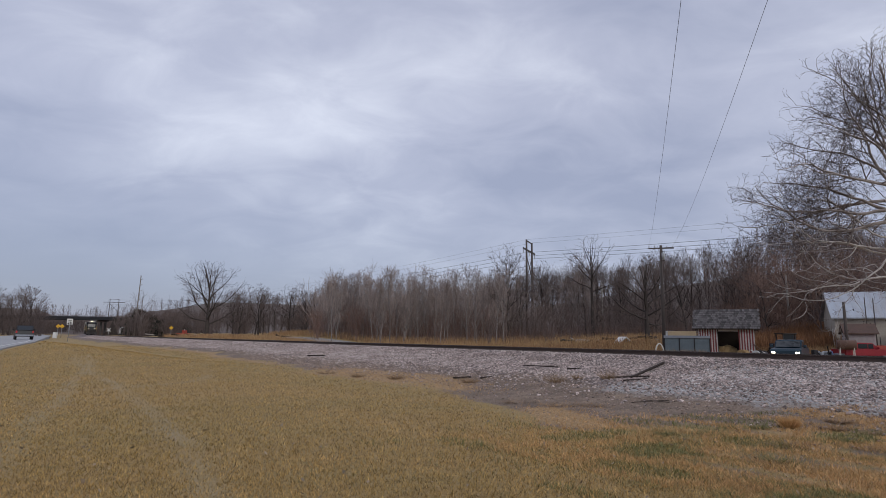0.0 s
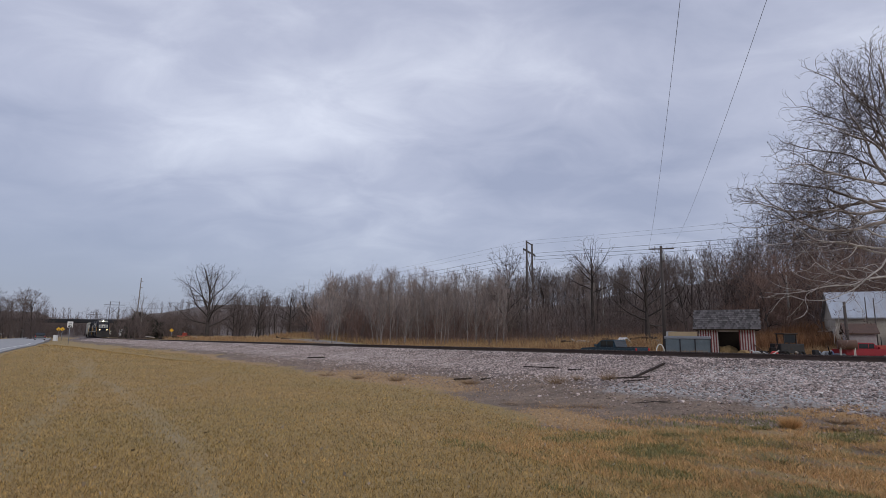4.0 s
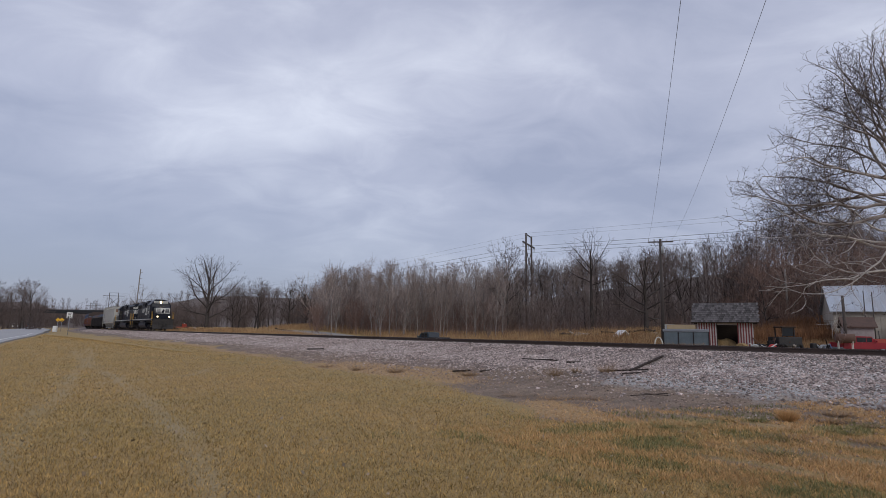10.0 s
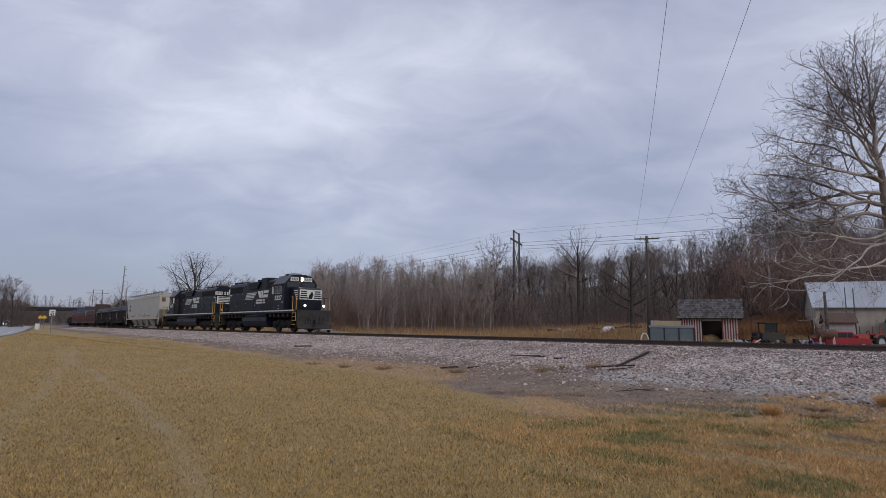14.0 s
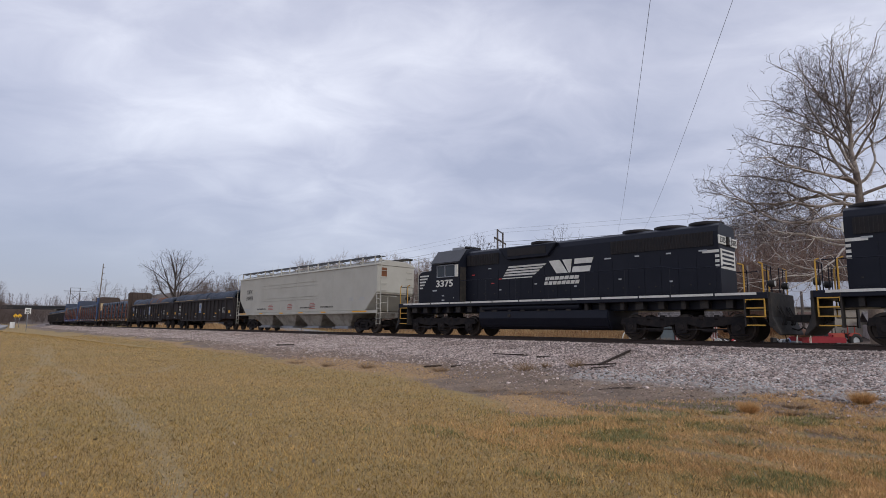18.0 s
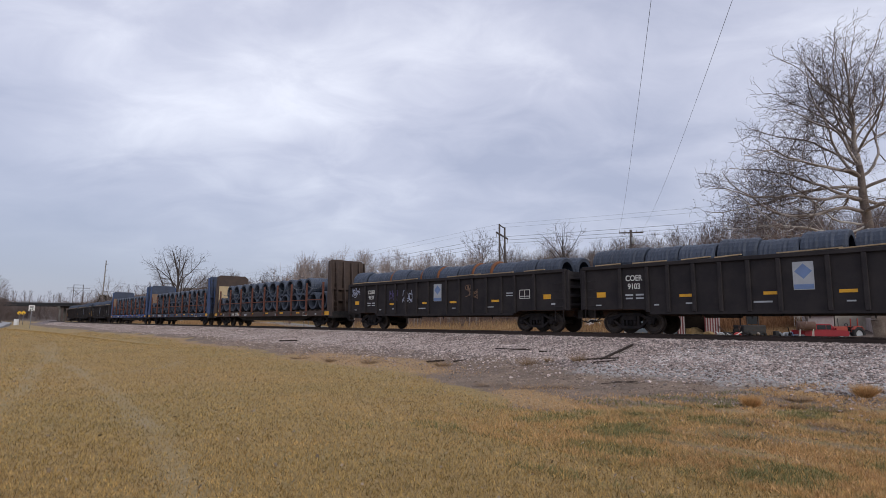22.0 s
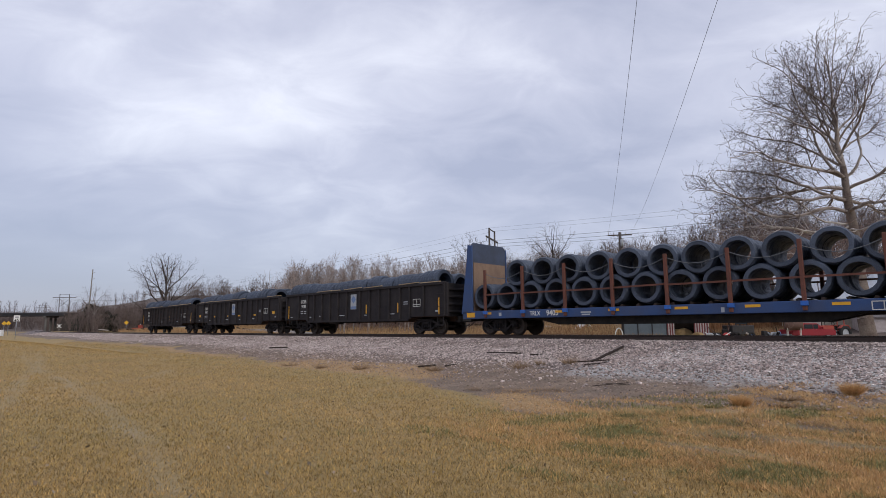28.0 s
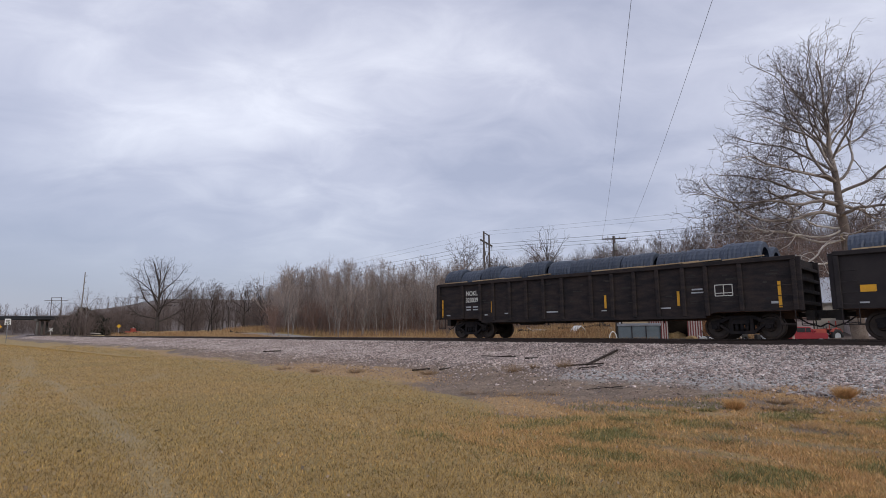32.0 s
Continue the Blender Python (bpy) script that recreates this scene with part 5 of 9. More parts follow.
        for s in (-1, 1):
            ld = bmesh.new()
            for dx in (0.02, 0.42):
                pipe(ld, [(e * (H + 0.45 - dx), s * 1.52, 0.55), (e * (H + 0.45 - dx), s * 1.52, 4.75 if dx < 0.1 else 2.45)], 0.022, 6)
            for k in range(7):
                z = 0.62 + 0.30 * k
                pipe(ld, [(e * (H + 0.43), s * 1.52, z), (e * (H + 0.03), s * 1.52, z)], 0.016, 5)
            pipe(ld, [(e * (H + 0.43), s * 1.52, 4.75), (e * (H + 0.1), s * 1.40, 4.82)], 0.022, 6)
            part("ladder", ld, "hopper_grey", car, "pale steel end ladder")
        er = bmesh.new()
        for s in (-1, 1):
            pipe(er, [(e * (H + 0.35), s * 0.9, 1.3), (e * (H + 0.35), s * 0.9, 2.3), (e * (H + 0.35), s * 0.2, 2.3)], 0.02, 6)
            for z in (1.9, 2.3, 2.7, 3.1, 3.5, 3.9):
                pipe(er, [(e * (H + 0.04), s * 0.8, z), (e * (H + 0.10), s * 0.8, z), (e * (H + 0.10), s * 1.25, z), (e * (H + 0.04), s * 1.25, z)], 0.015, 5)
        part("end_rail", er, "hopper_grey", car)
        part("rust_streak", box(bmesh.new(), min(e * H, e * (H + 0.006)), max(e * H, e * (H + 0.006)), -1.2, -0.75, 3.55, 4.1), "rust_orange", car, "orange rust stain")
    for s, turn in ((-1, 0), (1, 180)):
        y = s * 1.506
        letters("CBFX", 0.34, car, "black_letters", pose(s * 8.05, y, 3.02, 0, 0, turn), "black reporting mark", 0.0, 0.9, "reporting_mark")
        letters("398428", 0.34, car, "black_letters", pose(s * 8.0, y, 2.50, 0, 0, turn), "black car number", 0.0, 0.92, "car_number")
        for x in (-4.9, -1.3, 2.2, 5.0):
            if x != -1.3:
                letters("DO NOT HAMMER ON CAR", 0.10, car, "black_letters", pose(s * -1 * (x - 0.8) if s > 0 else x - 0.8, y, 1.68, 0, 0, turn), "", 0.0, 0.9, "lettering")
        for x in (-4.1, -1.0, 2.3):
            bars(car, [(x, y, 2.02 - 0.12 * k, (0.55, 0.85, 0.7, 0.8)[k], 0.05) for k in range(4)], "red_letters")
        bars(car, [(-8.75, y, 1.72, 0.22, 0.12), (-8.2, y, 1.74, 0.75, 0.06), (-8.2, y, 1.60, 0.75, 0.06), (7.2, y, 2.25, 0.4, 0.05), (7.2, y, 2.12, 0.5, 0.05), (8.4, y, 2.25, 0.4, 0.05), (8.4, y, 2.14, 0.6, 0.05)], "decal_grey")
        bars(car, [(-6.9, y, 3.15, 0.3, 0.02), (-6.9, y, 2.87, 0.3, 0.02), (-7.05, y, 3.01, 0.02, 0.28), (-6.75, y, 3.01, 0.02, 0.28)], "decal_grey")
        bars(car, [(x, s * 1.562, 1.36, w, 0.09) for x, w in ((-9.0, 1.1), (-5.6, 0.5), (-2.2, 0.5), (0.8, 0.6), (3.9, 0.6), (8.2, 1.6))], "reflector", "reflector")
    couplers(car, 11.0)
    return car, bogies(car, 8.05, TRUCK_FREIGHT, WHEEL_FREIGHT, [-0.889, 0.889], 0.457)


hop, hop_wheels = covered_hopper()
TRAIN.append((hop, 20.98 + 11.4, 8.05, False, hop_wheels, 0.457))

# -- gondolas with coils of wire lying lengthwise --
def coil_mesh(axis, length, outer, inner, turns=19, around=22):
    """A coil of wire rod: ridged from turn to turn, with loosely wound ends."""
    r = np.random.RandomState(int(length * 100))
    x = np.linspace(-length / 2, length / 2, turns)
    out = outer - 0.03 * r.rand(turns) - 0.022 * (np.arange(turns) % 2)
    out[0] -= 0.05
    out[-1] -= 0.05
    rad = np.concatenate([out, (inner + 0.02 * r.rand(turns))[::-1]])
    xs = np.concatenate([x, x[::-1]]) + r.uniform(-0.012, 0.012, 2 * turns)
    a = np.linspace(0, 2 * np.pi, around, endpoint=False)
    wob = 1 + 0.012 * r.normal(size=(2 * turns, around))
    c, d = np.cos(a)[None] * rad[:, None] * wob, np.sin(a)[None] * rad[:, None] * wob
    e = np.broadcast_to(xs[:, None], c.shape)
    v = np.stack([e, c, d] if axis == "x" else [c, e, d], -1).reshape(-1, 3)
    k = 2 * turns
    i, j = np.meshgrid(np.arange(k), np.arange(around), indexing="ij")
    p, q = (i + 1) % k, (j + 1) % around
    f = np.stack([i * around + j, i * around + q, p * around + q, p * around + j], -1).reshape(-1, 4)
    return raw_mesh("coil", v, f if axis == "y" else f[:, ::-1], "wire_rod" if axis == "x" else "wire_rod_cross")


COIL_LONG = [coil_mesh("x", 1.36, 0.71, 0.46)]
COIL_SHORT = coil_mesh("x", 1.15, 0.69, 0.45)


def gondola(label, mark, number, paint, upright, graffiti, seed, board, rusty=0):
    rnd = random.Random(seed)
    car = thing("gondola_car", pose(0, 0, 0), label, "freight car", "railway train")
    H, Z0, Z1 = 8.38, 0.98, 2.72
    deep = Z0 - 0.12
    floor = bmesh.new()
    box(floor, -H, H, -1.40, 1.40, Z0, Z0 + 0.12)
    box(floor, -H + 0.3, H - 0.3, -0.35, 0.35, 0.72, Z0)
    part("floor", floor, "gon_inside", car)
    for s in (-1, 1):
        y = s * 1.44
        sd_bm = bmesh.new()
        sheet = [(-H, Z0 + 0.02), (-H + 2.6, Z0 + 0.02), (-H + 3.1, deep), (H - 3.1, deep), (H - 2.6, Z0 + 0.02), (H, Z0 + 0.02), (H, Z1), (-H, Z1)]
        profile(sd_bm, sheet, min(s * 1.39, s * 1.42), max(s * 1.39, s * 1.42))
        side = part("side", sd_bm, paint, car)
        ch = box(bmesh.new(), -H - 0.02, H + 0.02, min(s * 1.36, s * 1.53), max(s * 1.36, s * 1.53), Z1 - 0.02, Z1 + 0.13)
        part("top_chord", soften(ch, 0.015), paint, side)
        for x in (-8.32, -6.64, -5.46, -4.62, -3.62, -2.66, -1.70, -0.72, 0.72, 1.70, 2.66, 3.62, 4.62, 5.46, 6.64, 8.32):
            low = Z0 + 0.02 if abs(x) > H - 2.7 else deep
            post = profile(bmesh.new(), [(x - 0.075, low), (x + 0.075, low), (x + 0.075, Z1 - 0.02), (x - 0.075, Z1 - 0.02)], min(s * 1.42, s * 1.53), max(s * 1.42, s * 1.53))
            part("side_post", soften(post, 0.02), paint, side)
        lower = bmesh.new()
        box(lower, -H + 3.0, H - 3.0, min(s * 1.40, s * 1.50), max(s * 1.40, s * 1.50), deep - 0.08, deep + 0.04)
        part("side_sill", lower, paint, side)
        for e in (-1, 1):
            gb = bmesh.new()
            for z in (0.55, 1.15, 1.50, 1.85, 2.20):
                pipe(gb, [(e * (H - 0.12), s * 1.45, z), (e * (H - 0.12), s * 1.58, z), (e * (H - 0.55), s * 1.58, z), (e * (H - 0.55), s * 1.45, z)], 0.014, 5)
            pipe(gb, [(e * (H - 0.1), s * 1.50, 1.0), (e * (H - 0.1), s * 1.50, 0.5), (e * (H - 0.55), s * 1.50, 0.5), (e * (H - 0.55), s * 1.50, 1.0)], 0.016, 5)
            part("grab_iron", gb, paint, side)
    for e in (-1, 1):
        en = bmesh.new()
        box(en, min(e * (H - 0.06), e * H), max(e * (H - 0.06), e * H), -1.42, 1.42, Z0, Z1 + 0.05)
        end = part("end", en, paint, car)
        rb = bmesh.new()
        for z in (1.25, 1.65, 2.05, 2.45):
            box(rb, min(e * H, e * (H + 0.14)), max(e * H, e * (H + 0.14)), -1.45, 1.45, z - 0.06, z + 0.06)
        for y in (-1.38, 1.38):
            box(rb, min(e * H, e * (H + 0.16)), max(e * H, e * (H + 0.16)), y - 0.08, y + 0.08, Z0, Z1 + 0.08)
        part("end_rib", soften(rb, 0.015), paint, end)
        bw = bmesh.new()
        if e < 0:
            tube(bw, (e * (H + 0.2), 0.6, 2.1), (e * (H + 0.26), 0.6, 2.1), 0.26, 0.26, 16)
        box(bw, min(e * H, e * (H + 0.25)), max(e * H, e * (H + 0.25)), -0.5, 0.5, 0.66, 1.0)
        part("end_sill", bw, "under_black", car)
    # load
    x = -H + 0.95
    row = 0
    while x < H - 0.75:
        short = rnd.random() < 0.35
        step = 1.17 if short else 1.38
        for s in (-1, 1):
            z = 1.10 + 1.66 + rnd.uniform(-0.10, 0.10)
            ob = part("coil", COIL_SHORT if short else COIL_LONG[0], None, car, "" if row else "blue-grey coil of wire rod", pose(x + rnd.uniform(-0.04, 0.04), s * 0.69, z + 0.10, rnd.uniform(0, 360), rnd.uniform(-2, 2), rnd.uniform(-2, 2)))
        if rusty and row in (2, 4, 5, 7, 8):
            for s in (-1, 1):
                part("rusty_band", ring(bmesh.new(), "x", (x + step / 2, s * 0.69, 2.86), 0.16, 0.715, 0.5, 22), "rust_orange", car, "rusty end of a coil")
        x += step
        row += 1
    low_bm = bmesh.new()
    for k in range(11):
        for s in (-1, 1):
            box(low_bm, -H + 0.5 + k * 1.4, -H + 0.7 + k * 1.4, s * 0.69 - 0.6, s * 0.69 + 0.6, Z0 + 0.1, 2.15)
    part("dunnage", low_bm, "old_wood", car)
    for k in range(9):
        w = rnd.uniform(0.9, 2.4)
        xx = -H + 0.6 + k * 1.75 + rnd.uniform(-0.3, 0.3)
        if rnd.random() < 0.8:
            part("plank", beam(bmesh.new(), (xx, -1.44 + rnd.uniform(-.03, .05), Z1 + 0.155), (xx + w, -1.44 + rnd.uniform(-.03, .05), Z1 + 0.16 + rnd.uniform(0, 0.05)), 0.12, 0.045), "plank", car, "loose sawn plank")
    # lettering and reflectors
    P = (2 * H - 0.12) / 13
    centre = [-H + 0.06 + P * (k + 0.5) for k in range(13)]
    for s, turn in ((-1, 0), (1, 180)):
        y = s * 1.424

        def px(k):
            return centre[k] if s < 0 else -centre[k]

        mark_x = -6.05 if s < 0 else 6.05
        letters(mark, 0.23, car, "white_paint", pose(mark_x, y, 2.16, 0, 0, turn), "white reporting mark", 0.006, 0.85, "reporting_mark")
        letters(number, 0.23, car, "white_paint", pose(mark_x, y, 1.82, 0, 0, turn), "white car number", 0.006, 0.85, "car_number")
        bars(car, [(mark_x - 0.22, y, 1.58, 0.34, 0.07), (mark_x + 0.24, y, 1.58, 0.34, 0.07), (mark_x - 0.22, y, 1.44, 0.30, 0.06), (mark_x + 0.24, y, 1.44, 0.34, 0.06)], "decal_grey")
        if board:
            bars(car, [(px(6), y, 2.05, 0.62, 0.95)], "decal_grey", "notice_board")
            q = bmesh.new()
            d = s * 0.008
            pts = [(px(6), 2.46), (px(6) + 0.26, 2.20), (px(6), 1.94), (px(6) - 0.26, 2.20)]
            a = [q.verts.new((u, y + d, v)) for u, v in pts]
            b = [q.verts.new((u, y + d * 0.7, v)) for u, v in pts]
            q.faces.new(a)
            for i in range(4):
                q.faces.new((a[i], b[i], b[(i + 1) % 4], a[(i + 1) % 4]))
            part("emblem", q, "decal_blue", car)
            bars(car, [(px(6), y + s * 0.006, 1.68, 0.58, 0.16)], "decal_blue", "emblem")
        x = 6.05 if s < 0 else -6.05
        bars(car, [(x, y, 1.98, 0.62, 0.03), (x, y, 1.58, 0.62, 0.03), (x - 0.3, y, 1.78, 0.03, 0.4), (x + 0.3, y, 1.78, 0.03, 0.4), (x, y, 1.80, 0.03, 0.36), (x, y, 1.68, 0.6, 0.03)], "white_paint", "test_panel")
        bars(car, [(px(10), y, 1.86, 0.4, 0.06), (px(10), y, 1.74, 0.44, 0.05), (px(5), y, 1.20, 0.6, 0.06), (px(3), y, 1.2, 0.25, 0.06), (px(7), y, 1.18, 0.25, 0.05), (px(9), y, 1.2, 0.5, 0.05), (px(0), y, 1.18, 0.25, 0.05), (px(12), y, 1.28, 0.22, 0.08), (px(2), y, 1.16, 0.2, 0.06)], "decal_grey")
        marks = []
        for u in ((-8.1, -4.75, -1.75, 1.35, 4.4, 7.85) if upright else (-7.55, -3.95, -1.0, 1.22, 4.2, 7.35)):
            u, outer = (u if s < 0 else -u), abs(u) > 7
            if upright:
                marks.append((u, y, 1.55, 0.10, 0.9 if outer else 0.55))
            else:
                marks.append((u, y, 1.62 if outer else 1.50, 0.42 if outer else 0.5, 0.22 if outer else 0.11))
        bars(car, marks, "reflector", "reflector")
        if graffiti and s < 0:
            for k, z, mat_name, w, h in graffiti:
                for j in range(11):
                    q = bmesh.new()
                    x0, z0 = centre[k] + rnd.uniform(-w, w) * 0.8, z + rnd.uniform(-h, h) * 0.7
                    pts = [Vector((x0, y - 0.004, z0))]
                    ang = rnd.uniform(0, 6.28)
                    for i in range(5):
                        ang += rnd.uniform(-1.2, 1.2)
                        nx = min(max(pts[-1].x + 0.13 * math.cos(ang), centre[k] - w), centre[k] + w)
                        nz = min(max(pts[-1].z + 0.16 * math.sin(ang), z - h), z + h)
                        pts.append(Vector((nx, y - 0.004, nz)))
                    for a, b in zip(pts, pts[1:]):
                        if (b - a).length > 0.01:
                            beam(q, a, b, 0.035, 0.004, (0, 1, 0))
                    part("spray_paint", q, mat_name, car)
        if paint == "gon_worn" and s < 0:
            for j in range(60):
                k = rnd.randrange(13)
                bars(car, [(centre[k] + rnd.uniform(-0.3, 0.3), y + 0.004, rnd.uniform(1.3, 2.6), rnd.uniform(0.1, 0.5), rnd.uniform(0.02, 0.06))], "under_black", "scuff")
    brake_gear(car, -4.5, 4.5)
    couplers(car, 8.925)
    return car, bogies(car, 6.45, TRUCK_FREIGHT, WHEEL_FREIGHT, [-0.889, 0.889], 0.457)


# -- bulkhead flat cars with coils lying crosswise in two layers --
COIL_CROSS = coil_mesh("y", 1.36, 0.66, 0.47)


def bulkhead_flat(label, mark, number, frame_mat, sill_mat, ply, shaded_end, seed):
    rnd = random.Random(seed)
    car = thing("bulkhead_flatcar", pose(0, 0, 0), label, "freight car", "railway train")
    H, D = 10.55, 1.16
    fr = bmesh.new()
    box(fr, -H, H, -1.35, 1.35, D - 0.10, D)
    box(fr, -H + 0.4, H - 0.4, -0.45, 0.45, 0.70, D - 0.1)
    part("deck", fr, "old_wood", car, "dark plank deck")
    for s in (-1, 1):
        sl = profile(bmesh.new(), [(-H, 0.80), (H, 0.80), (H, D + 0.03), (-H, D + 0.03)], min(s * 1.32, s * 1.46), max(s * 1.32, s * 1.46))
        part("side_sill", soften(sl, 0.02), sill_mat, car)
        fish = profile(bmesh.new(), [(-6.6, 0.80), (-5.2, 0.48), (5.2, 0.48), (6.6, 0.80)], min(s * 0.70, s * 0.80), max(s * 0.70, s * 0.80))
        part("fish_belly", fish, "under_black", car)
    for e in (-1, 1):
        wall = bmesh.new()
        x0, x1 = sorted((e * (H - 0.62), e * (H - 0.50)))
        a = [(-1.42, D), (1.42, D), (1.42, 4.55), (1.24, 4.76), (-1.24, 4.76), (-1.42, 4.55)]
        section(wall, a, x0, x1)
        bulk = part("bulkhead", soften(wall, 0.02), "flat_brown" if not shaded_end else "flat_blue_grey", car, "tall steel end bulkhead")
        for s in (-1, 1):
            wing = profile(bmesh.new(), [(e * (H - 0.66), D - 0.1), (e * (H - 0.66), 4.60), (e * (H - 0.40), 4.64), (e * (H + 0.10), D - 0.1)], min(s * 1.38, s * 1.46), max(s * 1.38, s * 1.46))
            part("wing_plate", soften(wing, 0.012), frame_mat, bulk)
        ribs = bmesh.new()
        for y in (-0.95, -0.32, 0.32, 0.95):
            profile(ribs, [(e * (H - 0.50), D), (e * (H - 0.02), D), (e * (H - 0.38), 4.62), (e * (H - 0.50), 4.62)], y - 0.05, y + 0.05)
        for z in (1.9, 2.7):
            box(ribs, *sorted((e * (H - 0.50), e * (H - 0.30))), -1.4, 1.4, z - 0.05, z + 0.05)
        # on blue cars the ribs' shadow is painted in with the duller blue-grey
        part("bulkhead_rib", ribs, "flat_brown" if not shaded_end else "flat_blue_grey", bulk)
        ld = bmesh.new()
        for y in (-1.32, -0.95):
            pipe(ld, [(e * (H + 0.02), y, 0.9), (e * (H - 0.27), y, 4.7)], 0.02, 5)
        for k in range(11):
            z = 1.1 + 0.34 * k
            pipe(ld, [(e * (H + 0.0 - 0.07 * (z - 0.9)), -1.32, z), (e * (H + 0.0 - 0.07 * (z - 0.9)), -0.95, z)], 0.016, 5)
        part("ladder", ld, frame_mat, car)
        if e > 0:
            part("board_facing", box(bmesh.new(), H - 0.66, H - 0.63, -1.30, 1.30, D + 0.05, 4.4), "plank", bulk, "weathered boards facing the bulkhead")
        if e < 0:
            part("plywood_facing", box(bmesh.new(), -H + 0.62, -H + 0.65, -1.32, 1.30, D + 0.05, 3.72), ply, bulk, "plywood sheet facing the bulkhead")
            tube_bm = tube(bmesh.new(), (-H - 0.02, 0.3, 2.0), (-H + 0.1, 0.3, 2.0), 0.28, 0.28, 16)
            part("brake_wheel", tube_bm, "under_black", car)
        part("end_sill", box(bmesh.new(), *sorted((e * (H - 0.5), e * (H + 0.06))), -1.42, 1.42, 0.70, D), "under_black", car)
    # load
    r = 0.655
    n = 14
    x0 = -H + 0.62 + 0.08 + r
    pitch = (2 * H - 1.4 - 2 * r) / (n - 1)
    for k in range(n):
        for s in (-1, 1):
            part("coil", COIL_CROSS, None, car, "" if k else "blue-grey coil of wire rod",
                 pose(x0 + k * pitch + rnd.uniform(-0.03, 0.03), s * 0.70, D + 0.10 + r + rnd.uniform(-0.02, 0.02), rnd.uniform(-1.5, 1.5), rnd.uniform(0, 360), rnd.uniform(-2, 2)))
        chock = bmesh.new()
        for dx in (-0.36, 0.36):
            beam(chock, (x0 + k * pitch + dx, -1.40, D + 0.06), (x0 + k * pitch + dx, 1.40, D + 0.06), 0.12, 0.12, (0.4 * (1 if dx > 0 else -1), 0, 1))
        part("chock", chock, "old_wood", car)
    for k in range(n - 1):
        if k in (0,) or (k == n - 2 and seed % 2):
            continue
        for s in (-1, 1):
            drop = math.sqrt(max(0.1, (2 * r) ** 2 - (pitch / 2) ** 2))
            part("coil", COIL_CROSS, None, car, "",
                 pose(x0 + (k + 0.5) * pitch + rnd.uniform(-0.04, 0.04), s * 0.70 + rnd.uniform(-0.06, 0.06), D + 0.10 + r + drop - 0.03, rnd.uniform(-1.5, 1.5), rnd.uniform(0, 360), rnd.uniform(-3, 3)))
    stakes = [-H + 1.55 + k * (2 * H - 2.7) / 8 for k in range(9)]
    for s in (-1, 1):
        for x in stakes:
            part("stake", soften(box(bmesh.new(), x - 0.065, x + 0.065, min(s * 1.44, s * 1.56), max(s * 1.44, s * 1.56), 0.86, 3.22 + rnd.uniform(-0.05, 0.05)), 0.012), "stake_rust", car, "rusty steel side stake")
            part("stake_pocket", soften(box(bmesh.new(), x - 0.11, x + 0.11, min(s * 1.43, s * 1.60), max(s * 1.43, s * 1.60), D - 0.14, D + 0.02), 0.012), "bright_blue" if sill_mat == "flat_blue" else sill_mat, car)
        strap = bmesh.new()
        for a, b in zip(stakes, stakes[1:]):
            beam(strap, (a, s * 1.50, 1.98), (b, s * 1.50, 1.98 + rnd.uniform(-0.03, 0.03)), 0.02, 0.07)
        part("side_strap", strap, "stake_rust", car)
        rope = bmesh.new()
        for a, b in zip(stakes, stakes[1:]):
            pts = [(a + (b - a) * u, s * 1.47, 3.05 - 0.32 * math.sin(math.pi * u)) for u in (0, 0.2, 0.4, 0.6, 0.8, 1)]
            pipe(rope, pts, 0.016, 4)
        part("chain", rope, "cable", car)
    for s, turn in ((-1, 0), (1, 180)):
        y = s * 1.464

        def fx(x):
            return x if s < 0 else -x

        letters(mark, 0.20, car, "white_paint", pose(fx(-6.05), y, 0.91, 0, 0, turn), "white reporting mark", 0.004, 0.85, "reporting_mark")
        if not number:
            bars(car, [(fx(-5.9 + 0.24 * k), y, 1.0, 0.18, 0.22) for k in range(4)], "decal_grey")
        else:
            letters(number, 0.24, car, "white_paint", pose(fx(-5.1), y, 0.90, 0, 0, turn), "white car number", 0.008, 0.95, "car_number")
        bars(car, [(fx(x), y, 1.06, 0.5, 0.10) for x in (-8.9, -4.7, -2.1, 0.7, 3.2, 5.8)], "reflector", "reflector")
        bars(car, [(fx(9.9), s * 1.464, 1.0, 0.55, 0.26), (fx(-10.0), s * 1.464, 1.0, 0.55, 0.24)], "reflector", "reflector")
        bars(car, [(fx(6.9), y, 1.1, 0.62, 0.03), (fx(6.9), y, 0.84, 0.62, 0.03), (fx(6.6), y, 0.97, 0.03, 0.26), (fx(7.2), y, 0.97, 0.03, 0.26), (fx(6.9), y, 0.97, 0.03, 0.26)], "white_paint", "test_panel")
        bars(car, [(fx(-3.4), y, 1.0, 0.5, 0.06), (fx(-3.4), y, 0.9, 0.4, 0.06), (fx(-8.1), y, 1.0, 0.16, 0.16), (fx(2.2), y, 0.95, 0.12, 0.18), (fx(8.4), y, 0.95, 0.2, 0.1)], "decal_grey")
    couplers(car, 11.45)
    return car, bogies(car, 8.45, TRUCK_FREIGHT, WHEEL_FREIGHT, [-0.889, 0.889], 0.457)


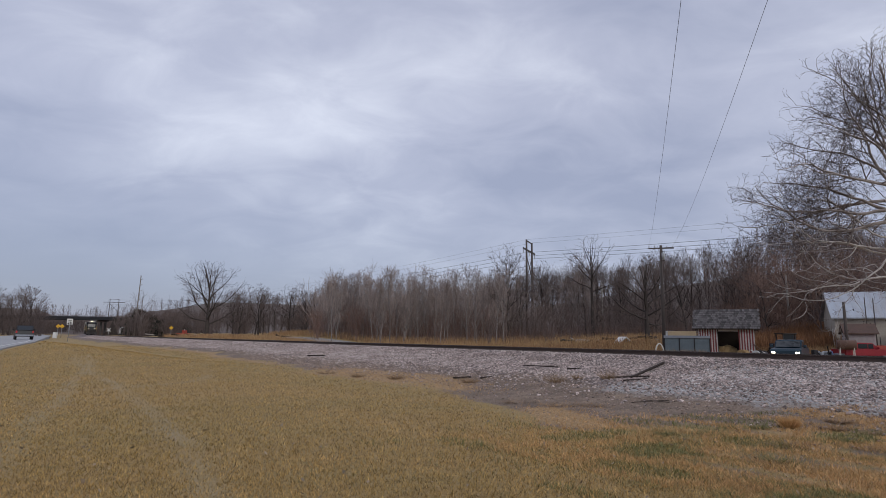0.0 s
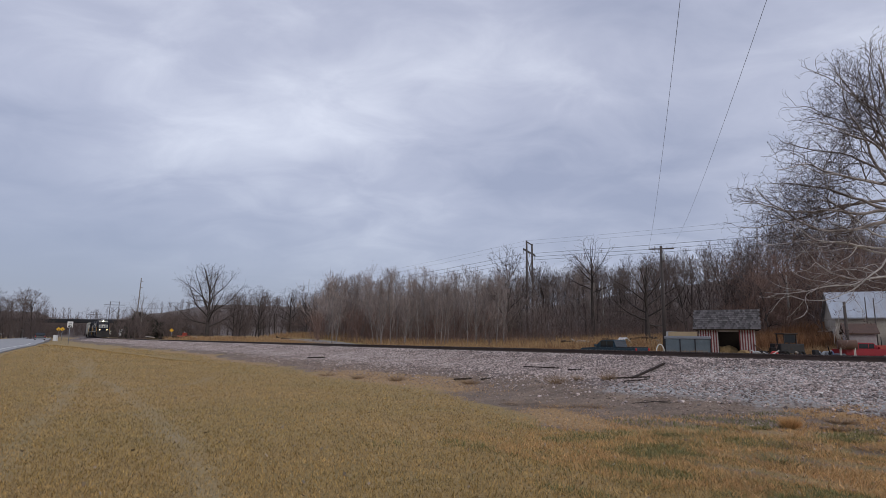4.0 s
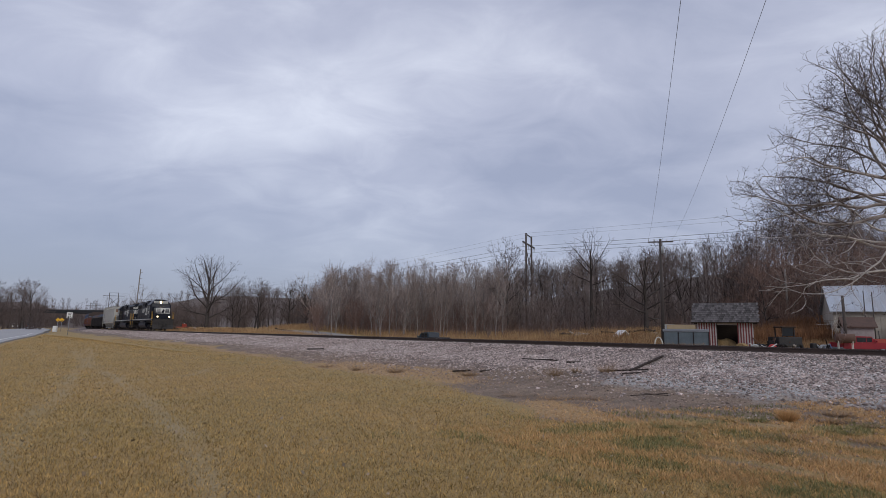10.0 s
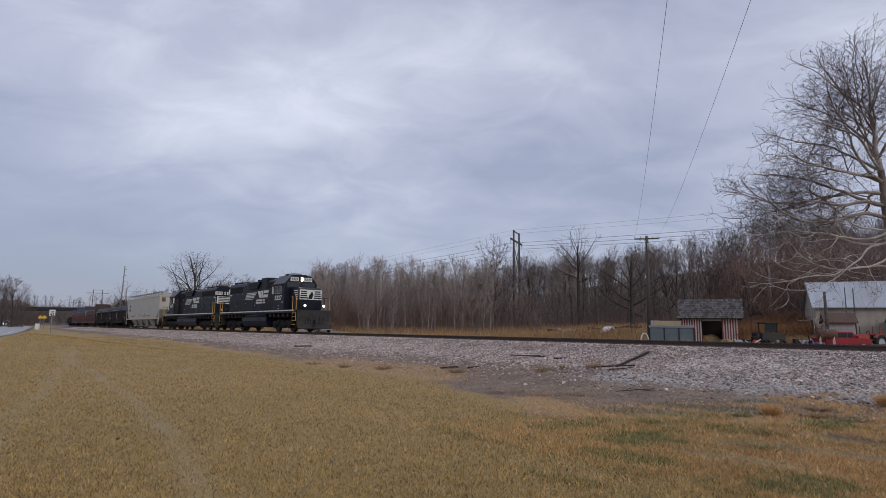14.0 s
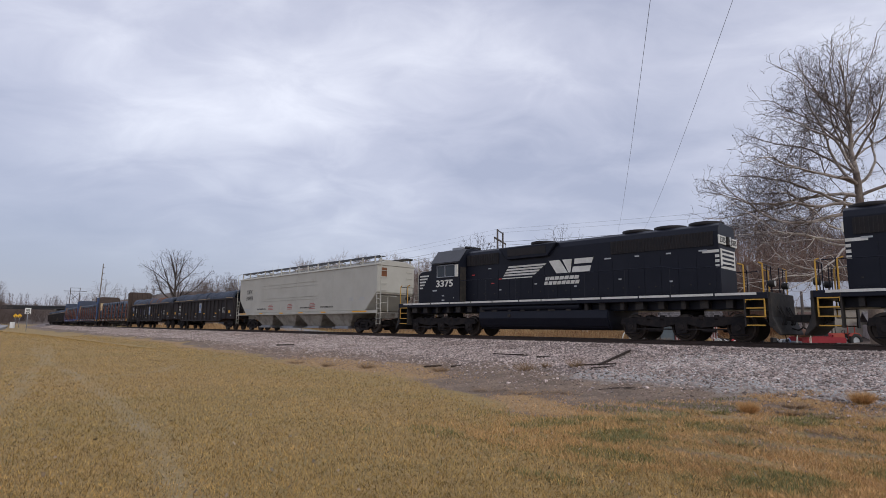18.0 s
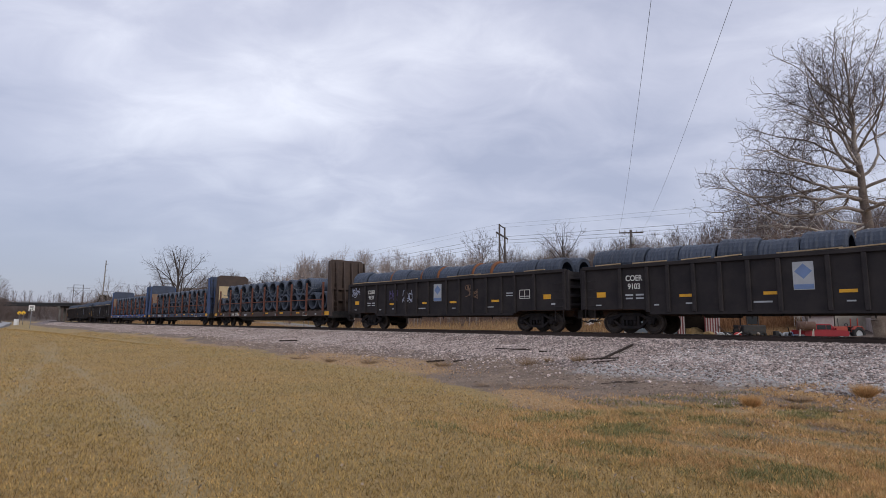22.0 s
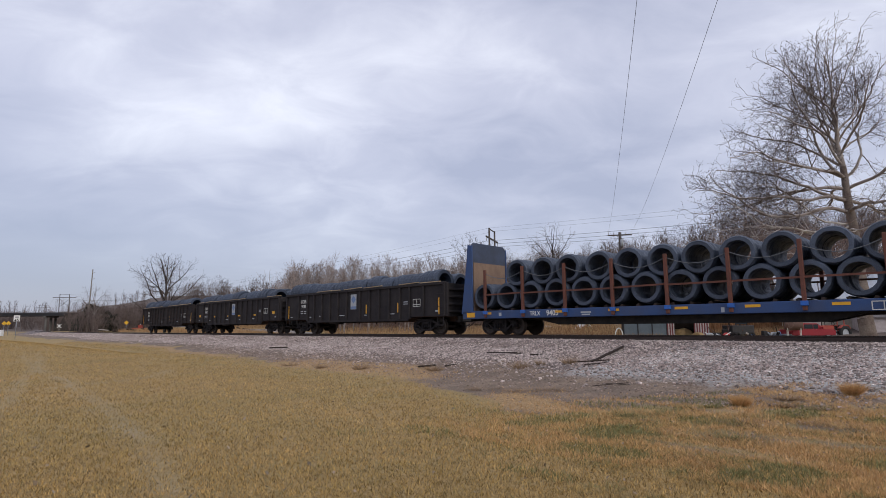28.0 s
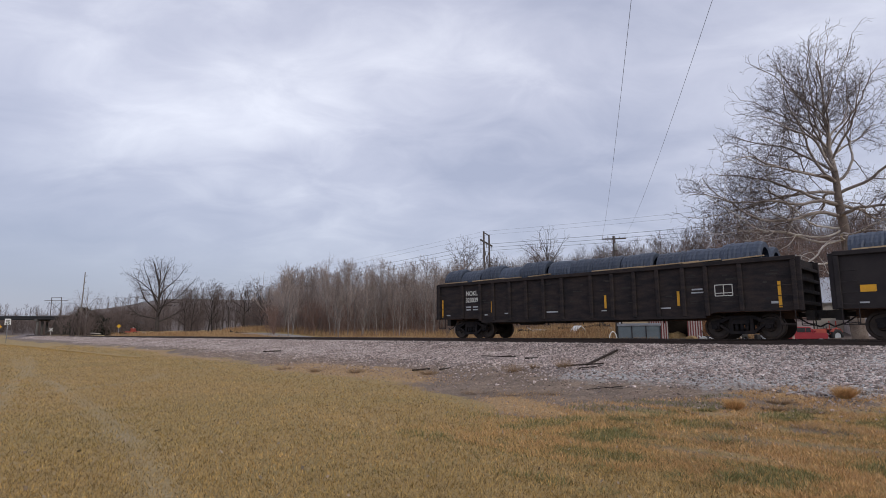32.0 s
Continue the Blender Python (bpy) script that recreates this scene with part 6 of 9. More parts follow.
CONSIST = [
    (gondola("black gondola car loaded with blue-grey wire coils", "COER", "9103", "gon_black", False, None, 1, True), 17.85, 6.45),
    (gondola("black gondola car with spray-painted side and rust-banded wire coils", "COER", "9137", "gon_black", False,
             ((0, 2.28, "spray_white", 0.40, 0.30), (4, 1.95, "spray_white", 0.42, 0.40), (3, 2.0, "spray_purple", 0.36, 0.30), (8, 1.95, "spray_tan", 0.42, 0.42)), 2, True, 1), 17.85, 6.45),
    (bulkhead_flat("brown bulkhead flat car stacked with grey wire coils", "IANR", "21060", "flat_brown", "flat_brown", "plywood", False, 3), 22.4, 8.45),
    (bulkhead_flat("faded blue bulkhead flat car stacked with grey wire coils", "TRLX", "", "flat_blue", "flat_blue_grey", "old_plywood", True, 4), 22.4, 8.45),
    (bulkhead_flat("bright blue bulkhead flat car stacked with grey wire coils", "TRLX", "9403", "flat_blue", "flat_blue", "old_plywood", True, 5), 22.4, 8.45),
    (gondola("black gondola car with upright yellow reflectors and wire coils", "COER", "9198", "gon_black", True, None, 6, True), 17.85, 6.45),
    (gondola("black gondola car with a notice board and wire coils", "COER", "9147", "gon_black", False, None, 7, True), 17.85, 6.45),
    (gondola("worn scuffed black gondola car ending the train, loaded with wire coils", "NOKL", "323039", "gon_worn", True, None, 8, False), 17.85, 6.45),
]
behind = 20.98 + 22.0
SLACK = (0.1, -0.1, 0.75, 0.75, 0.25, 0.3, 0.3, 0.3)      # stretched couplings
for ((car, wheels), length, pivot), slack in zip(CONSIST, SLACK):
    TRAIN.append((car, behind + length / 2 + slack, pivot, False, wheels, 0.457))
    behind += length


# ---- trees ----
def sprout(rng, rows, p, d, length, r, level, left, spread, up, wig, keep, side):
    """A branch that forks again and again: rows of (x0, y0, z0, x1, y1, z1, r0, r1, level)."""
    segs = 3 if level < 3 else 2 if level < 4 else 1
    end_r = r * 0.8 if left else r * 0.35
    joints = []
    for k in range(segs):
        d = (d + Vector((rng.uniform(-1, 1), rng.uniform(-1, 1), rng.uniform(-1, 1))) * wig + Vector((0, 0, up))).normalized()
        q = p + d * (length / segs)
        rows.append((*p, *q, r + (end_r - r) * k / segs, r + (end_r - r) * (k + 1) / segs, level))
        p = q
        joints.append((q, d))
    if not left:
        return
    turn = rng.uniform(0, 6.283)
    n = 3 if rng.random() < 0.22 else 2
    for j in range(n):
        a = radians(spread * rng.uniform(0.55, 1.25)) * (0.65 if j == 0 else 1.0)
        u = d.orthogonal().normalized()
        w = d.cross(u)
        t = turn + j * 6.283 / n + rng.uniform(-0.4, 0.4)
        sprout(rng, rows, p, (d * math.cos(a) + (u * math.cos(t) + w * math.sin(t)) * math.sin(a)).normalized(), length * keep * rng.uniform(0.75, 1.2),
               end_r * (0.82 if j == 0 else 0.66), level + 1, left - 1, spread, up, wig, keep, side)
    for j in range(side if level else 0):
        q, e = joints[rng.randrange(max(1, len(joints) - 1))]
        t = rng.uniform(0, 6.283)
        u = e.orthogonal().normalized()
        sprout(rng, rows, q, (e * 0.6 + (u * math.cos(t) + e.cross(u) * math.sin(t)) * 0.8).normalized(), length * keep * rng.uniform(0.55, 0.95), end_r * 0.45,
               max(3, level + 2), max(0, left - 2), spread, up, wig, keep, side)


def grow(seed, tall, wide_c, trunk_r, limbs, left, stem=0.55, start=0.24, spread=30, up=0.07, wig=0.14, keep=0.80, side=1, lean=(0, 0), low=20, crown_low=0.15):
    """A bare tree whose branches fill a rounded crown tall metres high and wide_c metres to each side."""
    rng = random.Random(seed)
    rows = []
    p, d = Vector((0, 0, -0.3)), Vector((lean[0], lean[1], 1)).normalized()
    stops = [(p, trunk_r * 1.25)]
    for k in range(8):
        d = (d + Vector((rng.uniform(-1, 1), rng.uniform(-1, 1), 0.3)) * 0.07).normalized()
        q = p + d * tall * stem / 8
        r0, r1 = trunk_r * (1.25 if k == 0 else 1 - 0.62 * k / 8), trunk_r * (1 - 0.62 * (k + 1) / 8)
        rows.append((*p, *q, r0, r1, 0))
        p = q
        stops.append((p, r1))
    mid, high_r = tall * (0.5 + crown_low / 2), tall * (0.5 - crown_low / 2)
    for j in range(limbs):
        f = min(1.0, start + (1 - start) * (j + rng.random() * 0.8) / (limbs - 1))
        k = min(7, int(f * 8))
        a, b = stops[k][0].lerp(stops[k + 1][0], f * 8 - k), stops[k + 1][1]
        turn = j * 2.4 + rng.uniform(-0.5, 0.5)
        rise = radians(low + (82 - low) * f ** 1.6 + rng.uniform(-9, 9))
        e = Vector((math.cos(turn) * math.cos(rise), math.sin(turn) * math.cos(rise), math.sin(rise)))
        reach = 0.5
        while reach < tall and ((a.x + e.x * reach) ** 2 + (a.y + e.y * reach) ** 2) / wide_c ** 2 + ((a.z + e.z * reach - mid) / high_r) ** 2 < 1:
            reach += 0.25
        first = reach * rng.uniform(0.85, 1.05) * (1 - keep) / (1 - keep ** (left + 1))
        forks = left - (0 if reach > 0.32 * tall else 1 if reach > 0.2 * tall else 2) if left > 6 else left
        sprout(rng, rows, a, e, first * (1 - keep ** (left + 1)) / (1 - keep ** (forks + 1)), b * (0.62 if f < 0.9 else 0.85), 1, forks, spread, up, wig, keep, side)
    return np.array(rows)


def tubes(rows, sides, least=0.0):
    """Vertices and quads of tapered tubes along the rows."""
    a, b, r0, r1 = rows[:, 0:3], rows[:, 3:6], np.maximum(rows[:, 6], least), np.maximum(rows[:, 7], least * 0.8)
    d = b - a
    d /= np.linalg.norm(d, axis=1, keepdims=True) + 1e-9
    ref = np.where(np.abs(d[:, 2:3]) > 0.9, np.array([[1.0, 0, 0]]), np.array([[0, 0, 1.0]]))
    u = np.cross(d, ref)
    u /= np.linalg.norm(u, axis=1, keepdims=True)
    w = np.cross(d, u)
    ang = 2 * np.pi * np.arange(sides) / sides
    circle = np.cos(ang)[None, :, None] * u[:, None, :] + np.sin(ang)[None, :, None] * w[:, None, :]
    v = np.concatenate([a[:, None] + circle * r0[:, None, None], b[:, None] + circle * r1[:, None, None]], 1).reshape(-1, 3)
    base = np.arange(len(rows))[:, None] * 2 * sides
    i = np.arange(sides)[None]
    f = np.stack([base + i, base + (i + 1) % sides, base + sides + (i + 1) % sides, base + sides + i], -1).reshape(-1, 4)
    return v, f


def tree_meshes(rows, bark, twig, least=0.012, split=2):
    out = []
    for name, keep, mat in (("trunk", rows[:, 8] <= split, bark), ("crown", rows[:, 8] > split, twig)):
        vs, fs, base = [], [], 0
        for level in range(12):
            chosen = rows[keep & (rows[:, 8] == level)]
            if len(chosen):
                v, f = tubes(chosen, (8, 6, 4, 3)[min(level, 3)], least)
                vs.append(v)
                fs.append(f + base)
                base += len(v)
        out.append(raw_mesh(name, np.concatenate(vs), np.concatenate(fs), mat, name == "trunk"))
    return out


def plant(name, meshes, x, y, scale, turn, label, category="tree", group="", z=None):
    ob = thing(name, pose(x, y, (ground_z(x, y) if z is None else z) - 0.1, 0, 0, turn) @ Matrix.Diagonal((scale, scale, scale, 1)), label, category, group)
    part("trunk", meshes[0], None, ob)
    part("crown", meshes[1], None, ob)
    return ob


FOCAL = 784 / math.tan(radians(75.86 / 2))

broad = [tree_meshes(grow(i, 15, w, 0.24, 9, 5, 0.55, 0.26, 30, 0.09, 0.16), "bark_dark", "twig_dark", 0.015) for i, w in ((11, 4.6), (12, 5.2), (13, 4.0), (14, 5.6), (15, 4.4))]
slim = [tree_meshes(grow(i, 14, 2.7, 0.085, 14, 4, 0.72, 0.16, 22, 0.14, 0.10, low=44), "bark_grey", "twig_grey", 0.011) for i in (21, 22, 23, 24, 25)]
brown = [tree_meshes(grow(i, 13, 4.8, 0.20, 10, 5, 0.5, 0.16, 34, 0.05, 0.19), "bark_dark", "twig_brown", 0.015) for i in (31, 32, 33)]


def shrub(seed, tall, stems, left):
    rng = random.Random(seed)
    rows = []
    for j in range(stems):
        a, b = rng.uniform(0, 6.283), rng.uniform(0.1, 0.75)
        sprout(rng, rows, Vector((rng.uniform(-0.5, 0.5), rng.uniform(-0.5, 0.5), -0.2)), Vector((math.cos(a) * b, math.sin(a) * b, 1)).normalized(), tall * rng.uniform(0.2, 0.36), 0.03, 3, left, 27, 0.06, 0.16, 0.8, 1)
    rows = np.array(rows)
    rows[:, [2, 5]] *= tall / np.percentile(rows[:, 5], 97)
    return rows


shrubs = [tubes(shrub(i, 4.0, 7, 3), 3, 0.011) for i in (81, 82, 83, 84)]


def brush(name, count, px0, px1, d0, d1, low, high, mat_name, label, seed):
    """Leafless bushes strewn over the ground."""
    r = np.random.RandomState(seed)
    vs, fs, base = [], [], 0
    for i in range(count):
        d = r.uniform(d0, d1)
        x = (r.uniform(px0, px1) - 784) / FOCAL * 1.014 * d
        k, w, a = r.uniform(low, high) / 4.0, r.uniform(0.8, 1.3), r.uniform(0, 6.283)
        v, f = shrubs[i % 4]
        c, q = math.cos(a) * k * w, math.sin(a) * k * w
        vs.append(np.stack([v[:, 0] * c - v[:, 1] * q + x, v[:, 0] * q + v[:, 1] * c + d, v[:, 2] * k + ground_z(x, d)], -1))
        fs.append(f + base)
        base += len(v)
    tagged(new(name, raw_mesh(name, np.concatenate(vs), np.concatenate(fs), mat_name)), label, "undergrowth", kind="stuff")


# ---- woods ----
def bearing(px):
    """Tangent of the bearing, from a mark across the opening view."""
    return (px - 784) / FOCAL * 1.014


def wood(name, kinds, count, px0, px1, d0, d1, low, high, label, group, seed):
    r = random.Random(seed)
    for i in range(count):
        d = r.uniform(d0, d1)
        x = bearing(px0 + (px1 - px0) * (i + r.random()) / count) * d
        plant(name, kinds[i % len(kinds)], x, d, r.uniform(low, high), r.uniform(0, 360), label, "tree", group)


wood("bare_tree", broad, 26, 415, 660, 112, 150, 0.50, 0.74, "bare dark winter tree at the wood's edge", "trees along the field", 1)
wood("slim_tree", slim, 84, 575, 895, 82, 110, 0.66, 0.86, "slim pale-barked bare tree in a young grove", "grove of slim trees", 2)
wood("slim_tree", slim, 20, 860, 1060, 88, 112, 0.58, 0.80, "slim pale-barked bare tree in a young grove", "grove of slim trees", 3)
wood("bare_tree", broad, 34, 880, 1340, 90, 125, 0.72, 1.0, "bare dark winter tree at the wood's edge", "trees along the field", 4)
wood("brown_tree", brown, 26, 1290, 1660, 80, 108, 0.78, 1.06, "brown twiggy bare tree at the wood's edge", "trees behind the yard", 5)
wood("bare_tree", broad, 20, -130, 92, 165, 225, 0.80, 1.15, "bare grey winter tree beyond the highway", "trees along the highway", 6)
wood("bare_tree", broad, 16, 250, 440, 145, 190, 0.42, 0.62, "bare dark winter tree at the wood's edge", "trees along the field", 7)

# the old sycamore over the yard: sinuous limbs that carry crooked side branches and short twigs
def bough(rng, rows, p, d, length, r, level, up, wig, dense=1.0, last=4):
    """A winding branch with side branches all along it, each a smaller copy."""
    seg = (0.9, 0.60, 0.36, 0.23, 0.17)[min(level, 4)]
    n = max(2, int(length / seg))
    turn = rng.uniform(0, 6.283)
    for k in range(n):
        f = k / n
        d = (d + Vector((rng.uniform(-1, 1), rng.uniform(-1, 1), rng.uniform(-1, 1))) * wig + Vector((0, 0, up * (0.4 + f)))).normalized()
        q = p + d * (length / n)
        rows.append((*p, *q, r * (1 - 0.82 * f), r * (1 - 0.82 * (k + 1) / n), level))
        p = q
        if level < last and f > (0.18 if level == 1 else 0.08) and rng.random() < (0.8, 0.92, 0.95, 0.95, 0.55)[level] * dense:
            turn += 2.4 + rng.uniform(-0.6, 0.6)
            u = d.orthogonal().normalized()
            side_way = u * math.cos(turn) + d.cross(u) * math.sin(turn)
            a = radians(rng.uniform(30, 68))
            child = (length * (1 - f) * 0.46 + (0.13 if level < 3 else 0.22) * length) * rng.uniform(0.6, 1.15)
            bough(rng, rows, p, (d * math.cos(a) + side_way * math.sin(a)).normalized(), max(child, 0.32), r * (1 - 0.82 * f) * 0.46, level + 1, up + 0.012, min(0.36, wig * 1.25), dense, last)


rl = random.Random(9)
syc = []
trunk_at = [Vector((0, 0, -0.3))]
trunk_r = lambda z: max(0.07, 0.60 * max(0.0, 1 - z / 25.0) ** 1.15)
for k in range(26):
    z = k * 0.9
    trunk_at.append(trunk_at[-1] + Vector((-0.035 + rl.uniform(-0.06, 0.06) * (1 + k / 12), rl.uniform(-0.06, 0.06), 0.9)))
    syc.append((*trunk_at[-2], *trunk_at[-1], trunk_r(z) * (1.3 if k == 0 else 1), trunk_r(z + 0.9), 0 if z < 14 else 1))
SYC_LIMBS = [(11.2, 180, 0, 12.4), (12.0, 196, 8, 12.0), (12.6, 170, 18, 11.6), (13.2, 186, 27, 11.2), (13.8, 176, 36, 10.2), (14.6, 200, 44, 9.8), (15.2, 166, 50, 9.6), (16.0, 188, 56, 9.0), (17.4, 178, 62, 7.4), (18.8, 184, 64, 6.0)]
SYC_LIMBS += [(11 + 0.5 * k, 250 + 137.5 * k, 4 + 4.0 * k, 10.4 - 0.26 * k) for k in range(18)]
SYC_LIMBS += [(19.6, 140, 70, 5.6), (20.2, 215, 74, 5.6), (20.8, 20, 74, 5.2), (16.8, 20, 64, 8.6), (15.6, 150, 66, 9.6), (16.4, 210, 70, 9.4)]
for z, turn, rise, length in SYC_LIMBS:
    at, rise = trunk_at[min(26, int((z + 0.3) / 0.9))], radians(rise)
    way = Vector((math.cos(radians(turn)) * math.cos(rise), math.sin(radians(turn)) * math.cos(rise), math.sin(rise)))
    bough(rl, syc, at, way, length, min(0.15, trunk_r(z) * 0.5), 1, 0.016, 0.26, 1.05, 5)
low_limbs = []
for turn, z, length, rise in ((182, 10.2, 12.5, -16), (198, 9.4, 12.0, -14), (170, 9.0, 11.5, -18), (188, 8.2, 12.0, -12), (212, 8.8, 10.5, -16), (160, 10.0, 10.0, -12), (178, 7.4, 10.0, -10)):
    rise = radians(rise)
    way = Vector((math.cos(radians(turn)) * math.cos(rise), math.sin(radians(turn)) * math.cos(rise), math.sin(rise)))
    bough(rl, low_limbs, trunk_at[int((z + 0.3) / 0.9)], way, length * 0.94, 0.09, 1, 0.002, 0.28, 0.85, 5)
syc = np.array(syc)
low_limbs = np.array(low_limbs)
syc_rows = np.concatenate([syc, low_limbs])
syc_tree = thing("sycamore_tree", pose(35.6, 42.0, -0.5) @ Matrix.Diagonal((1.03, 1.03, 1.03, 1)), "tall old sycamore, bare white-barked limbs and seed balls", "tree")
v, f = tubes(syc[syc[:, 8] == 0], 10)
part("trunk", raw_mesh("trunk", v, f, "sycamore_trunk", True), None, syc_tree, "brown flaking trunk")
# crown limbs get the colour darkened for the sky behind; low limbs keep pale bark
for source, first, last, sides, mat_name, name, least in (
        (syc, 1, 1, 7, "sycamore_limb", "limb", 0), (syc, 2, 2, 5, "sycamore_branch", "branch", 0.014), (syc, 3, 3, 3, "twig_bark", "twig", 0.010), (syc, 4, 5, 3, "twig_bark", "fine_twig", 0.008),
        (low_limbs, 1, 2, 6, "sycamore_bark", "drooping_limb", 0.014), (low_limbs, 3, 3, 3, "sycamore_limb", "drooping_twig", 0.012), (low_limbs, 4, 5, 3, "twig_brown", "drooping_fine_twig", 0.008)):
    v, f = tubes(source[(source[:, 8] >= first) & (source[:, 8] <= last)], sides, least)
    tagged(part(name, raw_mesh(name, v, f, mat_name, sides > 3), None, syc_tree), kind="stuff")
tips = syc_rows[syc_rows[:, 8] >= 4]
pick = np.random.RandomState(3).permutation(len(tips))[:3200]
octa = np.array([(1, 0, 0), (-1, 0, 0), (0, 1, 0), (0, -1, 0), (0, 0, 1), (0, 0, -1)], float)
octf = np.array([(0, 2, 4), (2, 1, 4), (1, 3, 4), (3, 0, 4), (2, 0, 5), (1, 2, 5), (3, 1, 5), (0, 3, 5)])
sv = (tips[pick, 3:6][:, None] + np.array((0, 0, -0.08)) + octa[None] * 0.04).reshape(-1, 3)
sf = (octf[None] + (np.arange(len(pick)) * 6)[:, None, None]).reshape(-1, 3)
tagged(part("seed_ball", raw_mesh("seed_ball", sv, sf, "bark_dark"), None, syc_tree, "hanging brown seed balls"), kind="stuff")

def specimen(seed, tall, wide_c, trunk_r, fork, limbs, low, mats, dense=0.85):
    """A lone tree: a short trunk that opens into rising boughs filling a rounded crown."""
    rng = random.Random(seed)
    rows = [(0, 0, -0.3, 0, 0, fork * 0.5, trunk_r * 1.3, trunk_r, 0), (0, 0, fork * 0.5, 0, 0, fork, trunk_r, trunk_r * 0.85, 0)]
    top = tall * 0.80
    rows += [(0, 0, fork + (top - fork) * k / 8, 0.05 * math.sin(k * 2.0), 0.05 * math.cos(k), fork + (top - fork) * (k + 1) / 8, trunk_r * 0.8 * (1 - k / 9), trunk_r * 0.8 * (1 - (k + 1) / 9), 1) for k in range(8)]
    for j in range(limbs):
        f = j / (limbs - 1)
        z = fork + (top - fork) * f * 0.85
        rise, turn = radians(low + (80 - low) * f + rng.uniform(-7, 7)), j * 2.4 + rng.uniform(-0.4, 0.4)
        e = Vector((math.cos(turn) * math.cos(rise), math.sin(turn) * math.cos(rise), math.sin(rise)))
        reach = 0.5
        while reach < tall and ((e.x * reach) ** 2 + (e.y * reach) ** 2) / wide_c ** 2 + ((z + e.z * reach - tall * 0.52) / (tall * 0.48)) ** 2 < 1:
            reach += 0.2
        bough(rng, rows, Vector((0, 0, z)), e, max(reach, 1.2), trunk_r * 0.42 * (1 - 0.5 * f), 1, 0.03, 0.15, dense)
    return tree_meshes(np.array(rows), *mats, 0.013)


DARK, GREY = ("bark_dark", "twig_dark"), ("bark_grey", "twig_grey")
plant("large_tree", specimen(41, 16.8, 8.2, 0.46, 3.6, 17, 24, DARK, 0.95), bearing(378) * 120, 120, 1.0, 40, "large spreading bare tree beside the back road", z=0.2)
plant("bare_tree", specimen(42, 12.5, 5.0, 0.24, 3.0, 12, 30, GREY, 0.85), bearing(263) * 150, 150, 1.0, 10, "grey bare tree beside the tall pole", z=0.6)
plant("bare_tree", specimen(43, 13.6, 5.6, 0.30, 6.5, 11, 8, DARK, 0.85), bearing(612) * 125, 125, 1.0, 0, "round-topped bare tree rising over the grove", z=1.6)
plant("bare_tree", specimen(44, 15.6, 4.4, 0.24, 7.0, 12, 28, DARK, 0.85), bearing(1045) * 85, 85, 1.0, 0, "tall bare tree rising over the wood's edge", z=1.8)
plant("bare_tree", specimen(45, 11.5, 6.6, 0.34, 2.4, 13, 4, DARK, 0.85), bearing(1139) * 80, 80, 1.0, 60, "dark crooked bare tree with low limbs", z=1.8)
for px, d, tall, seed in ((520, 128, 10.5, 46), (560, 132, 10.0, 47), (470, 140, 10.5, 48)):
    plant("bare_tree", specimen(seed, tall, 4.6, 0.24, 2.6, 11, 26, DARK, 0.85), bearing(px) * d, d, 1.0, seed * 40, "dark bare tree at the end of the field")

# far woods over the rising ground
far_rows = [grow(i, 14, w, 0.16, 8, 3, 0.55, 0.2, 32, 0.1, 0.18) for i, w in ((71, 4.2), (72, 5.0), (73, 3.6), (74, 4.6))]
lite_sets = [(tubes(rows[rows[:, 8] < 2], 3, 0.06), tubes(rows[rows[:, 8] == 2], 3, 0.07)) for rows in far_rows]
far_sets = [(tubes(rows[rows[:, 8] < 2], 4, 0.03), tubes(rows[rows[:, 8] >= 2], 3, 0.024)) for rows in far_rows]


def far_wood(name, count, s0, s1, n0, n1, low, high, label, seed, mat_name, sets=far_sets):
    r = np.random.RandomState(seed)
    vs, fs, base = [], [], 0
    for i in range(count):
        s, n = r.uniform(s0, s1), n0 + (n1 - n0) * r.rand() ** 0.8
        x, y = beside(s, n)
        z = float(height(s, n)) - 0.2
        k, a = r.uniform(low, high), r.uniform(0, 6.283)
        c, q = math.cos(a) * k, math.sin(a) * k
        for v, f in sets[i % 4]:
            w = np.stack([v[:, 0] * c - v[:, 1] * q + x, v[:, 0] * q + v[:, 1] * c + y, v[:, 2] * k + z], -1)
            fs.append(f + base)
            vs.append(w)
            base += len(w)
    tagged(new(name, raw_mesh(name, np.concatenate(vs), np.concatenate(fs), mat_name)), label, "woodland", kind="stuff")


far_wood("woodland", 360, -80, 40, 60, 190, 0.75, 1.02, "bare winter woodland climbing the hillside", 1, "twig_dark")
far_wood("woodland", 300, 40, 190, 48, 165, 0.60, 0.95, "bare winter woodland behind the field", 2, "twig_dark")
far_wood("woodland", 190, 170, 420, 26, 210, 0.60, 0.95, "bare winter woodland beyond the bridge", 3, "twig_dark")


far_wood("woodland", 260, 440, 900, -90, 260, 1.0, 1.5, "bare winter woodland on the far ridge", 4, "twig_dark", lite_sets)
far_wood("woodland", 50, 262, 420, 10, 60, 0.6, 0.9, "bare winter woodland beyond the bridge", 6, "twig_dark")
far_wood("woodland", 60, 262, 430, -85, -30, 0.7, 1.0, "bare winter woodland beyond the bridge", 7, "twig_dark")
far_wood("woodland", 60, 90, 300, -60, -30, 0.8, 1.15, "bare winter woodland beyond the highway", 5, "twig_dark")


